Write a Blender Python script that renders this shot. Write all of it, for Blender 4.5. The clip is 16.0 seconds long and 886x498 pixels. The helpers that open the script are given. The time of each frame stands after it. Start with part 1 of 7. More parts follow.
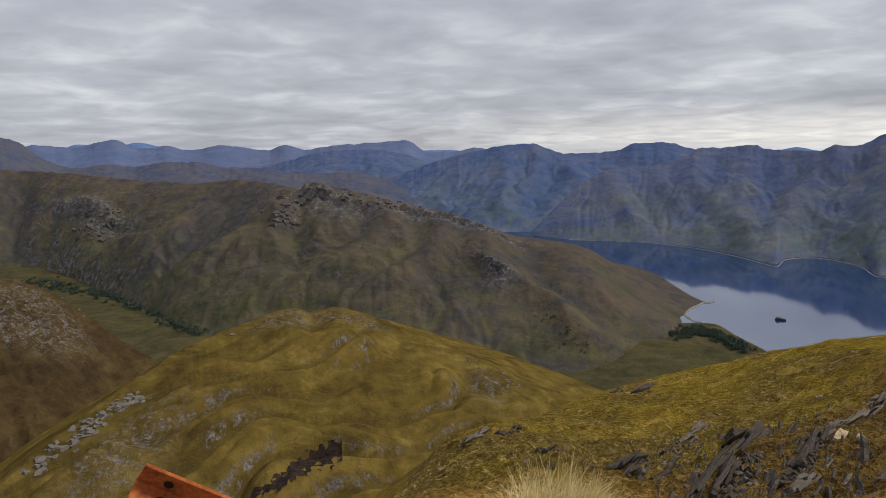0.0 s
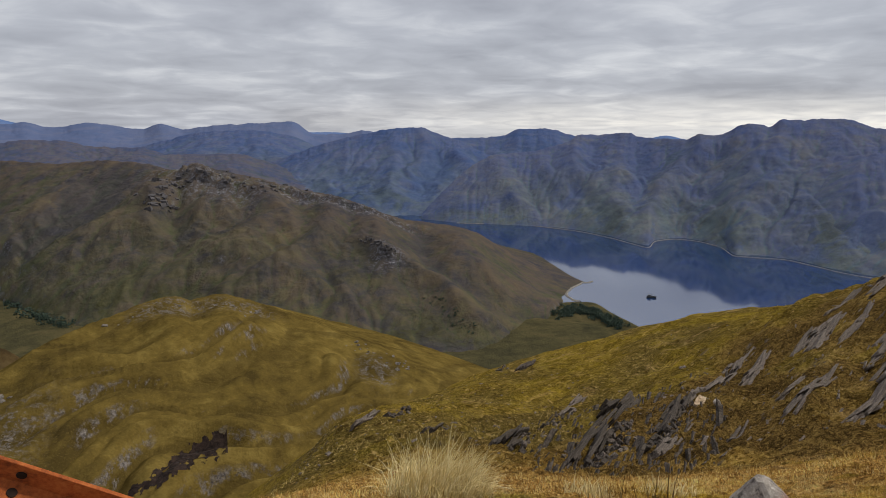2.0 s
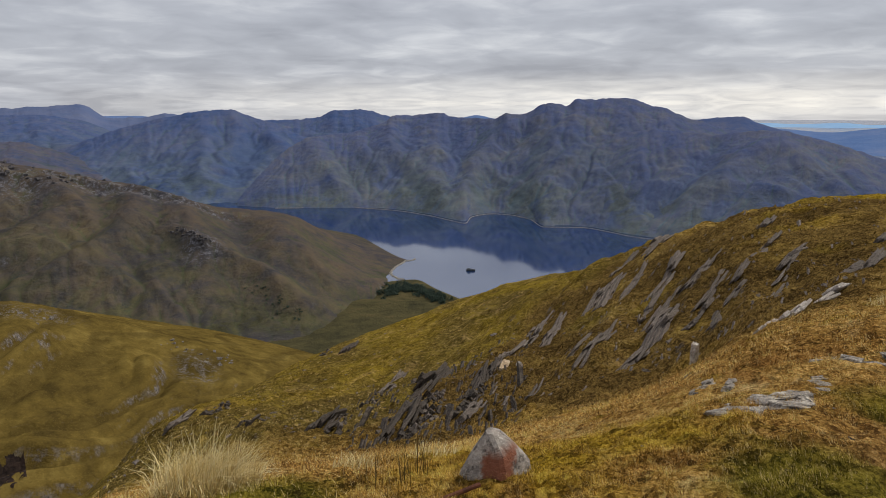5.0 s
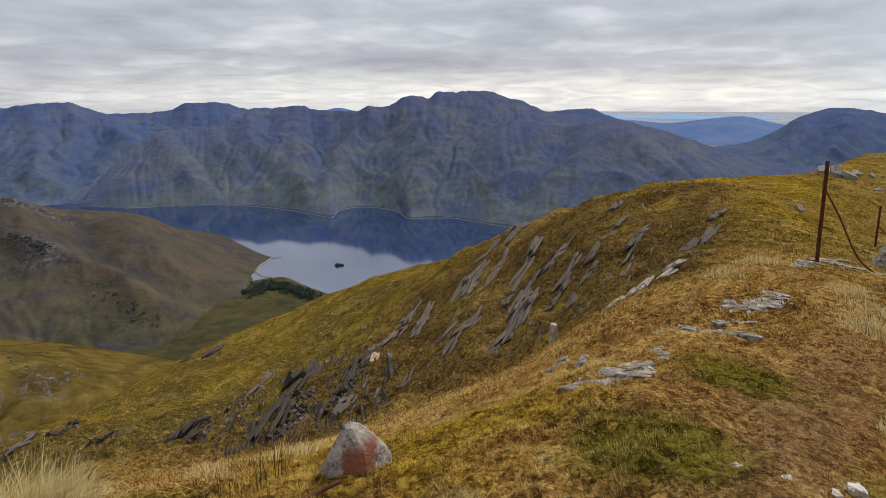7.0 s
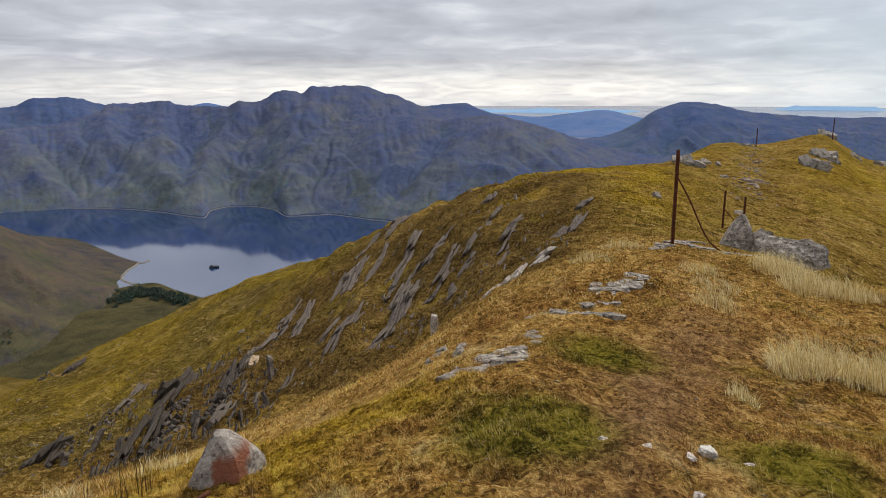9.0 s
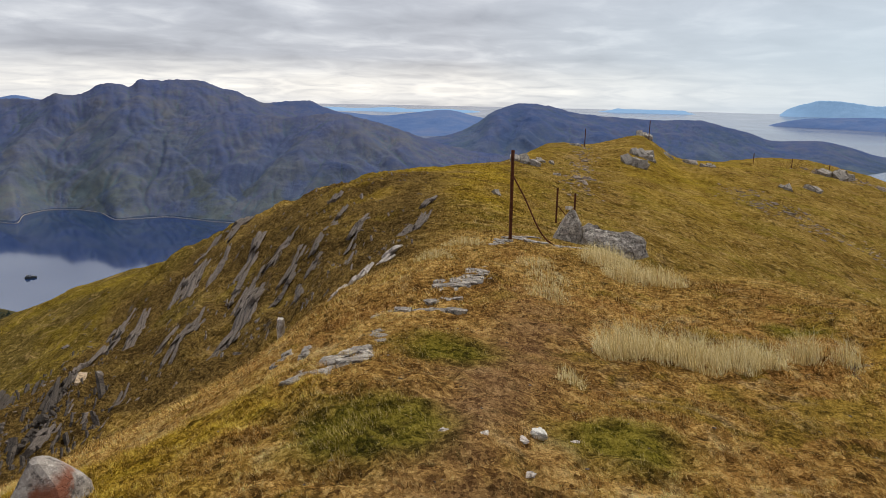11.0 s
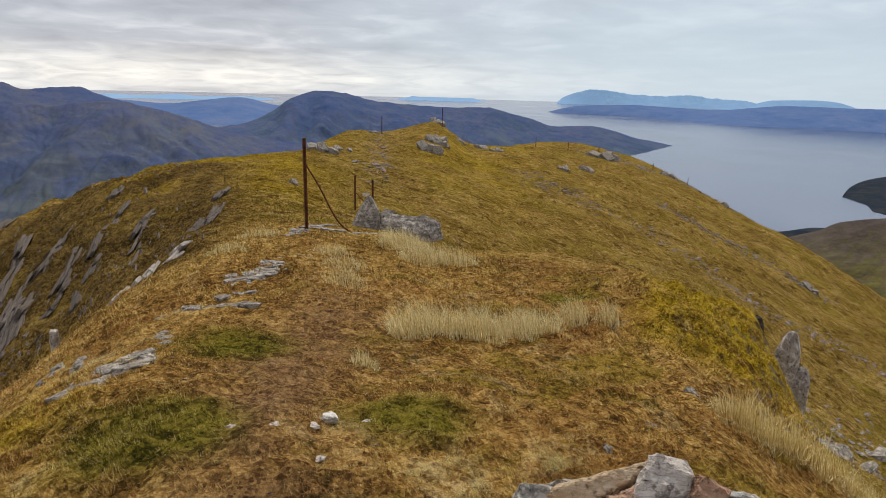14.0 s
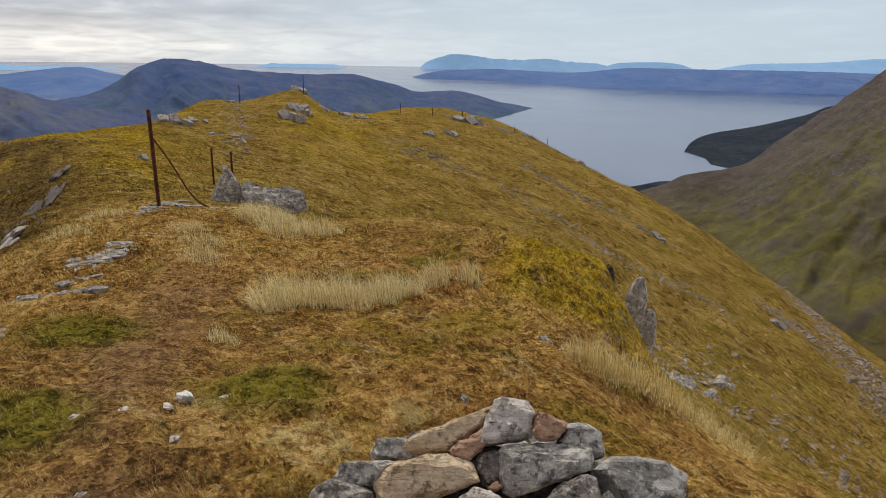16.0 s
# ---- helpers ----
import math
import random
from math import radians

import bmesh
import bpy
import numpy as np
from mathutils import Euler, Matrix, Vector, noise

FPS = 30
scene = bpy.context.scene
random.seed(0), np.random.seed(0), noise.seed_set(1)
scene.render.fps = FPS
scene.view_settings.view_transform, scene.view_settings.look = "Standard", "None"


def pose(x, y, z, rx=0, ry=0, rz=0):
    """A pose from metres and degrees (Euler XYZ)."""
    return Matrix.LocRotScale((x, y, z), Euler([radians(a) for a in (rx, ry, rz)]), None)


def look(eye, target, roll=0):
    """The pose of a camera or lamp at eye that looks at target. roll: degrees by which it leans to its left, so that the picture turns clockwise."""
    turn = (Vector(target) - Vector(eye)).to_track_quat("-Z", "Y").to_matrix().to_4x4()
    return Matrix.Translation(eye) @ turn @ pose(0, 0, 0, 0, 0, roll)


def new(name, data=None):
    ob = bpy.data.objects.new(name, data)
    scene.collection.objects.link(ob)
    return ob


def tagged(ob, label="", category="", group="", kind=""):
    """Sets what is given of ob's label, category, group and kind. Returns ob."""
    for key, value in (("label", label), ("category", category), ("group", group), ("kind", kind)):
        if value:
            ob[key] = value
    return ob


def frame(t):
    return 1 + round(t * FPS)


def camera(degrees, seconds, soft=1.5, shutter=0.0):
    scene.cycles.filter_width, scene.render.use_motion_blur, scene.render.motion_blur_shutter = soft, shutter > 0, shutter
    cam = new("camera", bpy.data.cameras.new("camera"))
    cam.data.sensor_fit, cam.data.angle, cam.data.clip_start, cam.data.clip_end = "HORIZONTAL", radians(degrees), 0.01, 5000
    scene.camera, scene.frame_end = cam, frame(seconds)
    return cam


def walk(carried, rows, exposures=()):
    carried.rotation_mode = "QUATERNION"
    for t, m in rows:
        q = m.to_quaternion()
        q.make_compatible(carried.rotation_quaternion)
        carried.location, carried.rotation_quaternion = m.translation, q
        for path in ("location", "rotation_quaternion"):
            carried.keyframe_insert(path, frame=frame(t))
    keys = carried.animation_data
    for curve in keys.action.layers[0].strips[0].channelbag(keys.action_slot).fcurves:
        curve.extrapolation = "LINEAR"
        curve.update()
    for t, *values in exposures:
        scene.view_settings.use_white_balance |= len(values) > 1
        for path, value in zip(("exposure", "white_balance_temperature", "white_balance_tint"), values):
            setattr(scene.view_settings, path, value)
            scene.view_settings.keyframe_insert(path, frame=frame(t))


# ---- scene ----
cam = camera(66.33, 16.0, soft=0.5)
# seconds, x, y, z, yaw, pitch, roll
ROWS = [
    (0.0, 0.000, -0.000, 1.600, 0.00, -9.11, 0.94),
    (0.5, 0.002, -0.005, 1.600, -2.69, -9.84, 0.58),
    (1.0, 0.009, -0.014, 1.607, -4.38, -10.00, 0.48),
    (1.5, 0.027, -0.034, 1.613, -6.85, -10.22, -0.11),
    (2.0, 0.052, -0.071, 1.607, -9.30, -10.55, -0.22),
    (2.5, 0.089, -0.115, 1.604, -12.35, -11.07, -0.17),
    (3.0, 0.137, -0.159, 1.614, -15.42, -11.52, 0.19),
    (5.5, 0.433, -0.370, 1.686, -27.14, -12.25, 0.16),
    (6.0, 0.450, -0.360, 1.674, -30.26, -12.50, 0.11),
    (6.5, 0.477, -0.349, 1.660, -33.36, -12.65, -0.11),
    (7.0, 0.505, -0.340, 1.646, -35.87, -12.74, 0.17),
    (7.5, 0.524, -0.339, 1.637, -38.17, -12.77, 0.19),
    (8.0, 0.547, -0.339, 1.632, -40.70, -12.84, 0.12),
    (8.5, 0.567, -0.342, 1.628, -43.19, -13.10, 0.16),
    (9.0, 0.572, -0.351, 1.623, -46.12, -13.19, 0.13),
    (11.5, 0.568, -0.444, 1.650, -61.79, -13.42, -1.35),
    (12.0, 0.568, -0.473, 1.649, -64.40, -13.72, -1.35),
    (12.5, 0.572, -0.495, 1.645, -66.82, -13.81, -1.05),
    (13.0, 0.574, -0.514, 1.649, -69.82, -14.11, -1.04),
    (13.5, 0.576, -0.532, 1.644, -72.86, -13.82, -1.36),
    (14.0, 0.571, -0.557, 1.653, -75.51, -13.81, -1.61),
    (14.5, 0.559, -0.592, 1.661, -78.06, -13.87, -1.48),
    (15.0, 0.543, -0.631, 1.658, -81.61, -14.55, -1.37),
    (15.5, 0.544, -0.660, 1.656, -84.52, -15.20, -1.21),
    (16.0, 0.535, -0.682, 1.653, -86.72, -16.28, -1.08),
]
walk(cam, [(t, pose(x, y, z, 90 + pitch, roll, yaw)) for t, x, y, z, yaw, pitch, roll in ROWS],
     exposures=[(0.0, -0.15), (3.0, -0.18), (5.5, -0.16), (7.0, -0.04), (9.0, 0.03), (14.0, 0.0), (16.0, -0.04)])

EYE = 1.6          # height of the first eye over the summit turf
SEA = EYE - 110.0  # level of loch and sea


# ---- light ----
def build_world():
    w = bpy.data.worlds.new("overcast_sky")
    scene.world = w
    w.use_nodes = True
    nt = w.node_tree
    nt.nodes.clear()
    N, L = nt.nodes.new, nt.links.new

    def math_node(op, a, b=None, clamp=False):
        n = N("ShaderNodeMath")
        n.operation, n.use_clamp = op, clamp
        for i, v in enumerate((a, b)):
            if v is None:
                continue
            if isinstance(v, (int, float)):
                n.inputs[i].default_value = v
            else:
                L(v, n.inputs[i])
        return n.outputs[0]

    co = N("ShaderNodeTexCoord")
    sep = N("ShaderNodeSeparateXYZ")
    L(co.outputs["Generated"], sep.inputs[0])
    up = math_node("ABSOLUTE", sep.outputs[2])
    den = math_node("ADD", up, 0.13)
    flat = N("ShaderNodeCombineXYZ")
    L(math_node("DIVIDE", sep.outputs[0], den), flat.inputs[0])
    L(math_node("DIVIDE", sep.outputs[1], den), flat.inputs[1])

    def clouds(scale, detail, rough, dist):
        n = N("ShaderNodeTexNoise")
        L(flat.outputs[0], n.inputs["Vector"])
        for k, v in (("Scale", scale), ("Detail", detail), ("Roughness", rough), ("Distortion", dist)):
            n.inputs[k].default_value = v
        return n.outputs["Fac"]

    big = clouds(0.75, 5, 0.5, 0.35)
    fine = clouds(2.3, 6, 0.52, 0.5)
    mixv = math_node("ADD", math_node("MULTIPLY", big, 0.6), math_node("MULTIPLY", fine, 0.4))
    ramp = N("ShaderNodeValToRGB")
    L(mixv, ramp.inputs[0])
    e = ramp.color_ramp.elements
    e[0].position, e[0].color = 0.345, (0.385, 0.40, 0.455, 1)
    e[1].position, e[1].color = 0.71, (0.85, 0.865, 0.90, 1)
    m = e.new(0.52)
    m.color = (0.53, 0.55, 0.61, 1)
    # bright slit under the cloud edge, towards the south-west
    low = N("ShaderNodeMapRange")
    L(up, low.inputs[0])
    low.inputs[1].default_value, low.inputs[2].default_value = 0.0, 0.045
    low.inputs[3].default_value, low.inputs[4].default_value = 1.0, 0.0
    side = N("ShaderNodeVectorMath")
    side.operation = "DOT_PRODUCT"
    L(co.outputs["Generated"], side.inputs[0])
    side.inputs[1].default_value = (math.sin(radians(55)), math.cos(radians(55)), 0)
    sm = N("ShaderNodeMapRange")
    L(side.outputs["Value"], sm.inputs[0])
    sm.inputs[1].default_value, sm.inputs[2].default_value = 0.45, 0.95
    slit = math_node("MULTIPLY", math_node("POWER", low.outputs[0], 1.1), sm.outputs[0])
    slit = math_node("MULTIPLY", slit, math_node("MULTIPLY", fine, 1.5), True)
    glow = N("ShaderNodeMix")
    glow.data_type = "RGBA"
    L(slit, glow.inputs["Factor"])
    L(ramp.outputs[0], glow.inputs["A"])
    glow.inputs["B"].default_value = (1.12, 1.08, 1.0, 1)
    # pale blue air low over the sea in the west
    air = N("ShaderNodeMapRange")
    L(up, air.inputs[0])
    air.inputs[1].default_value, air.inputs[2].default_value = 0.03, 0.26
    air.inputs[3].default_value, air.inputs[4].default_value = 0.85, 0.0
    west = N("ShaderNodeVectorMath")
    west.operation = "DOT_PRODUCT"
    L(co.outputs["Generated"], west.inputs[0])
    west.inputs[1].default_value = (math.sin(radians(112)), math.cos(radians(112)), 0)
    wm = N("ShaderNodeMapRange")
    L(west.outputs["Value"], wm.inputs[0])
    wm.inputs[1].default_value, wm.inputs[2].default_value = 0.62, 0.96
    haze = N("ShaderNodeMix")
    haze.data_type = "RGBA"
    L(math_node("MULTIPLY", air.outputs[0], wm.outputs[0]), haze.inputs["Factor"])
    L(glow.outputs["Result"], haze.inputs["A"])
    haze.inputs["B"].default_value = (0.56, 0.685, 0.79, 1)
    bg = N("ShaderNodeBackground")
    L(haze.outputs["Result"], bg.inputs[0])
    bg.inputs[1].default_value = 0.95
    sky = N("ShaderNodeTexSky")
    sky.sky_type, sky.sun_disc = "NISHITA", False
    sky.sun_elevation, sky.sun_rotation = radians(48), radians(82)
    bg2 = N("ShaderNodeBackground")
    L(sky.outputs[0], bg2.inputs[0])
    bg2.inputs[1].default_value = 0.008
    add = N("ShaderNodeAddShader")
    L(bg.outputs[0], add.inputs[0])
    L(bg2.outputs[0], add.inputs[1])
    out = N("ShaderNodeOutputWorld")
    L(add.outputs[0], out.inputs[0])


build_world()
sun = new("sun", bpy.data.lights.new("sun", "SUN"))
sun.data.energy, sun.data.angle, sun.data.color = 2.5, radians(14), (1.0, 0.95, 0.86)
sun.matrix_world = look((0, 0, 200), (-0.663 * 200, -0.093 * 200, 200 - 0.743 * 200))


# ---- noise ----
TURNS = np.arange(65536) * (2 * np.pi / 65536)
COS_OF, SIN_OF = np.cos(TURNS), np.sin(TURNS)


def perlin(x, y, seed=0):
    xi, yi = np.floor(x).astype(np.int64), np.floor(y).astype(np.int64)
    xf, yf = x - xi, y - yi

    def grad(ix, iy, dx, dy):
        h = (ix * 374761393 + iy * 668265263 + seed * 974634777) & 0x7FFFFFFF
        h = ((h ^ (h >> 13)) * 1274126177) & 0x7FFFFFFF
        a = (h ^ (h >> 16)) & 0xFFFF
        return COS_OF[a] * dx + SIN_OF[a] * dy

    u, v = xf ** 3 * (xf * (xf * 6 - 15) + 10), yf ** 3 * (yf * (yf * 6 - 15) + 10)
    a = grad(xi, yi, xf, yf) * (1 - u) + grad(xi + 1, yi, xf - 1, yf) * u
    b = grad(xi, yi + 1, xf, yf - 1) * (1 - u) + grad(xi + 1, yi + 1, xf - 1, yf - 1) * u
    return (a * (1 - v) + b * v) * 1.5


def fbm(x, y, octaves=4, seed=0, gain=0.5):
    s, a = 0.0, 1.0
    for o in range(octaves):
        s = s + a * perlin(x, y, seed + o * 7)
        x, y, a = x * 2.03 + 5.1, y * 2.03 - 3.7, a * gain
    return s


def ridged(x, y, octaves=4, seed=0, gain=0.5):
    s, a = 0.0, 1.0
    for o in range(octaves):
        s = s + a * (0.5 - np.abs(perlin(x, y, seed + o * 7)))
        x, y, a = x * 2.03 + 9.1, y * 2.03 - 1.7, a * gain
    return s


def smooth(t):
    t = np.clip(t, 0, 1)
    return t * t * (3 - 2 * t)


def curve(xs, ys, x):
    """A smooth line through a few stations (cubic with limited slopes)."""
    xs, ys, x = np.asarray(xs, float), np.asarray(ys, float), np.clip(x, xs[0], xs[-1])
    d = np.diff(ys) / np.diff(xs)
    m = np.zeros(len(xs))
    m[1:-1] = np.where(d[:-1] * d[1:] > 0, 2 * d[:-1] * d[1:] / (d[:-1] + d[1:] + 1e-12), 0)
    m[0], m[-1] = d[0], d[-1]
    i = np.clip(np.searchsorted(xs, x) - 1, 0, len(xs) - 2)
    h = xs[i + 1] - xs[i]
    t = (x - xs[i]) / h
    return ((1 + 2 * t) * (1 - t) ** 2 * ys[i] + t * (1 - t) ** 2 * h * m[i]
            + t * t * (3 - 2 * t) * ys[i + 1] + t * t * (t - 1) * h * m[i + 1])


# ---- the summit ridge: depth below the eye along spokes from the cairn ----
RADII = (0, 3, 6, 9, 12, 16, 23, 32, 45, 64, 85, 250)
EAST = {  # bearing: depths
    -180: (1.6, 1.65, 2, 2.4, 3, 4.8, 7.91, 12.16, 19.12, 29.54, 37.78, 116),
    -60: (1.6, 2, 3.4, 5.1, 7, 9.6, 14.38, 21.12, 29.25, 36.92, 44.86, 116),
    -20: (1.6, 2, 3.7, 5.7, 7.8, 11, 17, 25, 36, 46, 54, 116),
    -8: (1.6, 2, 3.6, 5.4, 7.2, 9.5, 13.8, 20.5, 30, 40, 48, 116),
    0: (1.6, 2, 3.45, 5.1, 6.8, 8.4, 11.5, 14.91, 23.62, 32.49, 40.61, 116),
    10: (1.6, 1.98, 3.45, 5.05, 6.65, 8.08, 10.92, 14.08, 18.22, 32.49, 40.61, 116),
    20: (1.6, 1.95, 3.4, 5, 6.6, 8, 10.49, 13.63, 15.3, 29.54, 40.61, 116),
    31: (1.6, 1.9, 3.25, 4.7, 6.2, 7.2, 8.98, 10.75, 12.15, 27.08, 40.61, 116),
    41: (1.6, 1.82, 2.95, 4.05, 5.25, 6, 6.76, 7.17, 10.41, 24.62, 37.78, 116),
}
WEST = {
    47: (1.6, 1.74, 2.65, 3.6, 4.75, 5.2, 5.1, 5.44, 10.12, 23.63, 36.83, 116),
    52: (1.6, 1.66, 2.3, 2.95, 3.7, 4.24, 4.02, 4.35, 8.44, 20.68, 34.94, 116),
    60: (1.6, 1.58, 1.98, 2.25, 2.65, 3.04, 3.16, 3.52, 6.19, 14.77, 31.17, 116),
    68: (1.6, 1.56, 1.95, 2.15, 2.4, 3.12, 3.59, 3.78, 3.99, 4.68, 18.89, 116),
    72: (1.6, 1.56, 2, 2.25, 2.55, 3.28, 3.95, 4.22, 4.5, 4.43, 16.06, 116),
    75.7: (1.6, 1.57, 2.05, 2.3, 2.65, 3.44, 4.31, 4.67, 4.95, 3.69, 14.17, 116),
    78.6: (1.6, 1.58, 2.1, 2.35, 2.75, 3.84, 4.74, 5.18, 5.57, 5.56, 10.39, 116),
    82: (1.6, 1.6, 2.12, 2.4, 2.8, 4.24, 5.32, 5.82, 6.02, 5.96, 7.56, 116),
}
SOUTH = {
    90: (1.6, 1.63, 2.15, 2.4, 2.8, 4.96, 6.47, 7.17, 7.65, 7.38, 7.51, 116),
    100: (1.6, 1.65, 2.2, 2.5, 3.6, 5.84, 7.91, 9.15, 10.29, 10.83, 14.17, 116),
    106: (1.6, 1.68, 2.35, 3.3, 5, 6.72, 9.34, 11.26, 12.38, 13.29, 21.25, 116),
    113: (1.6, 1.75, 2.85, 4.4, 6.1, 7.68, 10.71, 13.12, 14.74, 17.72, 28.33, 116),
    122: (1.6, 1.85, 3.1, 4.9, 6.8, 8.8, 12.22, 15.36, 17.72, 23.63, 33.06, 116),
    150: (1.6, 1.8, 2.8, 4.4, 6, 8.8, 12.22, 16.64, 23.62, 32, 39.67, 116),
    180: (1.6, 1.65, 2, 2.4, 3, 4.8, 7.91, 12.16, 19.12, 29.54, 37.78, 116),
}
SPOKES = {**EAST, **WEST, **SOUTH}


def polar(b, r):
    return r * np.sin(np.radians(b)), r * np.cos(np.radians(b))


def ground_z(x, y):
    """Height of the summit ground at a place, or at arrays of places."""
    x, y = np.asarray(x, float), np.asarray(y, float)
    shape = np.broadcast(x, y).shape
    x, y = np.broadcast_to(x, shape).ravel(), np.broadcast_to(y, shape).ravel()
    r, b = np.hypot(x, y), np.degrees(np.arctan2(x, y))
    bs = np.array(sorted(SPOKES))
    lr = np.log(np.array(RADII) + 2.0)
    q = np.log(np.clip(r, 0, RADII[-1]) + 2.0)
    rows = np.stack([curve(lr, SPOKES[k], q) for k in bs])
    m = np.zeros_like(rows)
    d = np.diff(rows, axis=0) / np.diff(bs)[:, None]
    m[1:-1] = (d[:-1] * np.diff(bs)[1:, None] + d[1:] * np.diff(bs)[:-1, None]) / (bs[2:] - bs[:-2])[:, None]
    i = np.clip(np.searchsorted(bs, b) - 1, 0, len(bs) - 2)
    h = (bs[i + 1] - bs[i]).astype(float)
    t, k = (b - bs[i]) / h, np.arange(len(b))
    dep = ((1 + 2 * t) * (1 - t) ** 2 * rows[i, k] + t * (1 - t) ** 2 * h * m[i, k]
           + t * t * (3 - 2 * t) * rows[i + 1, k] + t * t * (t - 1) * h * m[i + 1, k])
    z = EYE - dep
    far = smooth((r - 8) / 30)
    z = z + (0.05 * fbm(x / 1.3, y / 1.3, 3, 3) + 0.028 * fbm(x / 0.22, y / 0.22, 3, 8)) * smooth(r / 3)
    z = z + far * (0.2 * fbm(x / 6, y / 6, 4, 11) + 0.10 * ridged(x / 2.2, y / 2.2, 3, 23))
    # dips and hummocks of the rocky flank
    flank = smooth((r - 9) / 5) * smooth((62 - b) / 12) * smooth((b + 5) / 15) * smooth((50 - r) / 20)
    z = z + flank * 0.42 * ridged((x * 0.68 - y * 0.73) / 2.4, (x * 0.73 + y * 0.68) / 9, 4, 31)
    z = z + smooth((r - 8) / 4) * smooth((64 - b) / 10) * smooth((b + 12) / 15) * smooth((40 - r) / 12) * (0.26 * ridged(x / 0.85, y / 0.85, 3, 37) - 0.08)
    # moss hummocks on the rim
    rim = smooth((b - 90) / 6) * smooth((116 - b) / 6) * smooth((r - 5.5) / 2) * smooth((16 - r) / 4)
    z = z + rim * (0.16 * ridged(x / 0.55, y / 0.55, 3, 41) + 0.10 * fbm(x / 1.1, y / 1.1, 2, 43) - 0.04)
    z = z + 0.82 * np.exp(-(((y + 2.62) / 0.6) ** 2) - ((x - 10.6) / 1.5) ** 2)
    # small hollows in the worn turf
    near = smooth((14 - r) / 6) * smooth((r - 1.5) / 1.5)
    z = z + near * (0.045 * ridged(x / 0.32, y / 0.32, 2, 47) - 0.018)
    return z.reshape(shape)


# ---- meshes ----
def grid_mesh(name, X, Y, Z, keep=None, closed=False):
    """A sheet from rows of places; keep: a mask of the quads that stay."""
    n, k = X.shape
    idx = np.arange(n * k).reshape(n, k)
    a, b, c, d = idx[:-1, :-1], idx[1:, :-1], idx[1:, 1:], idx[:-1, 1:]
    q = np.stack([a, b, c, d], -1)
    if keep is not None:
        q = q[keep]
    q = q.reshape(-1, 4)
    used = np.unique(q)
    remap = np.zeros(n * k, np.int64)
    remap[used] = np.arange(len(used))
    q = remap[q]
    v = np.stack([X.ravel(), Y.ravel(), Z.ravel()], -1)[used]
    me = bpy.data.meshes.new(name)
    me.vertices.add(len(v))
    me.vertices.foreach_set("co", v.ravel())
    me.loops.add(q.size)
    me.loops.foreach_set("vertex_index", q.ravel().astype(np.int32))
    me.polygons.add(len(q))
    me.polygons.foreach_set("loop_start", np.arange(0, q.size, 4, dtype=np.int32))
    me.polygons.foreach_set("use_smooth", np.ones(len(q), bool))
    me.update(calc_edges=True)
    me.validate()
    return me


def sheet(name, X, Y, Z, mat, keep=None):
    ob = new(name, grid_mesh(name, X, Y, Z, keep))
    ob.data.materials.append(mat)
    return ob


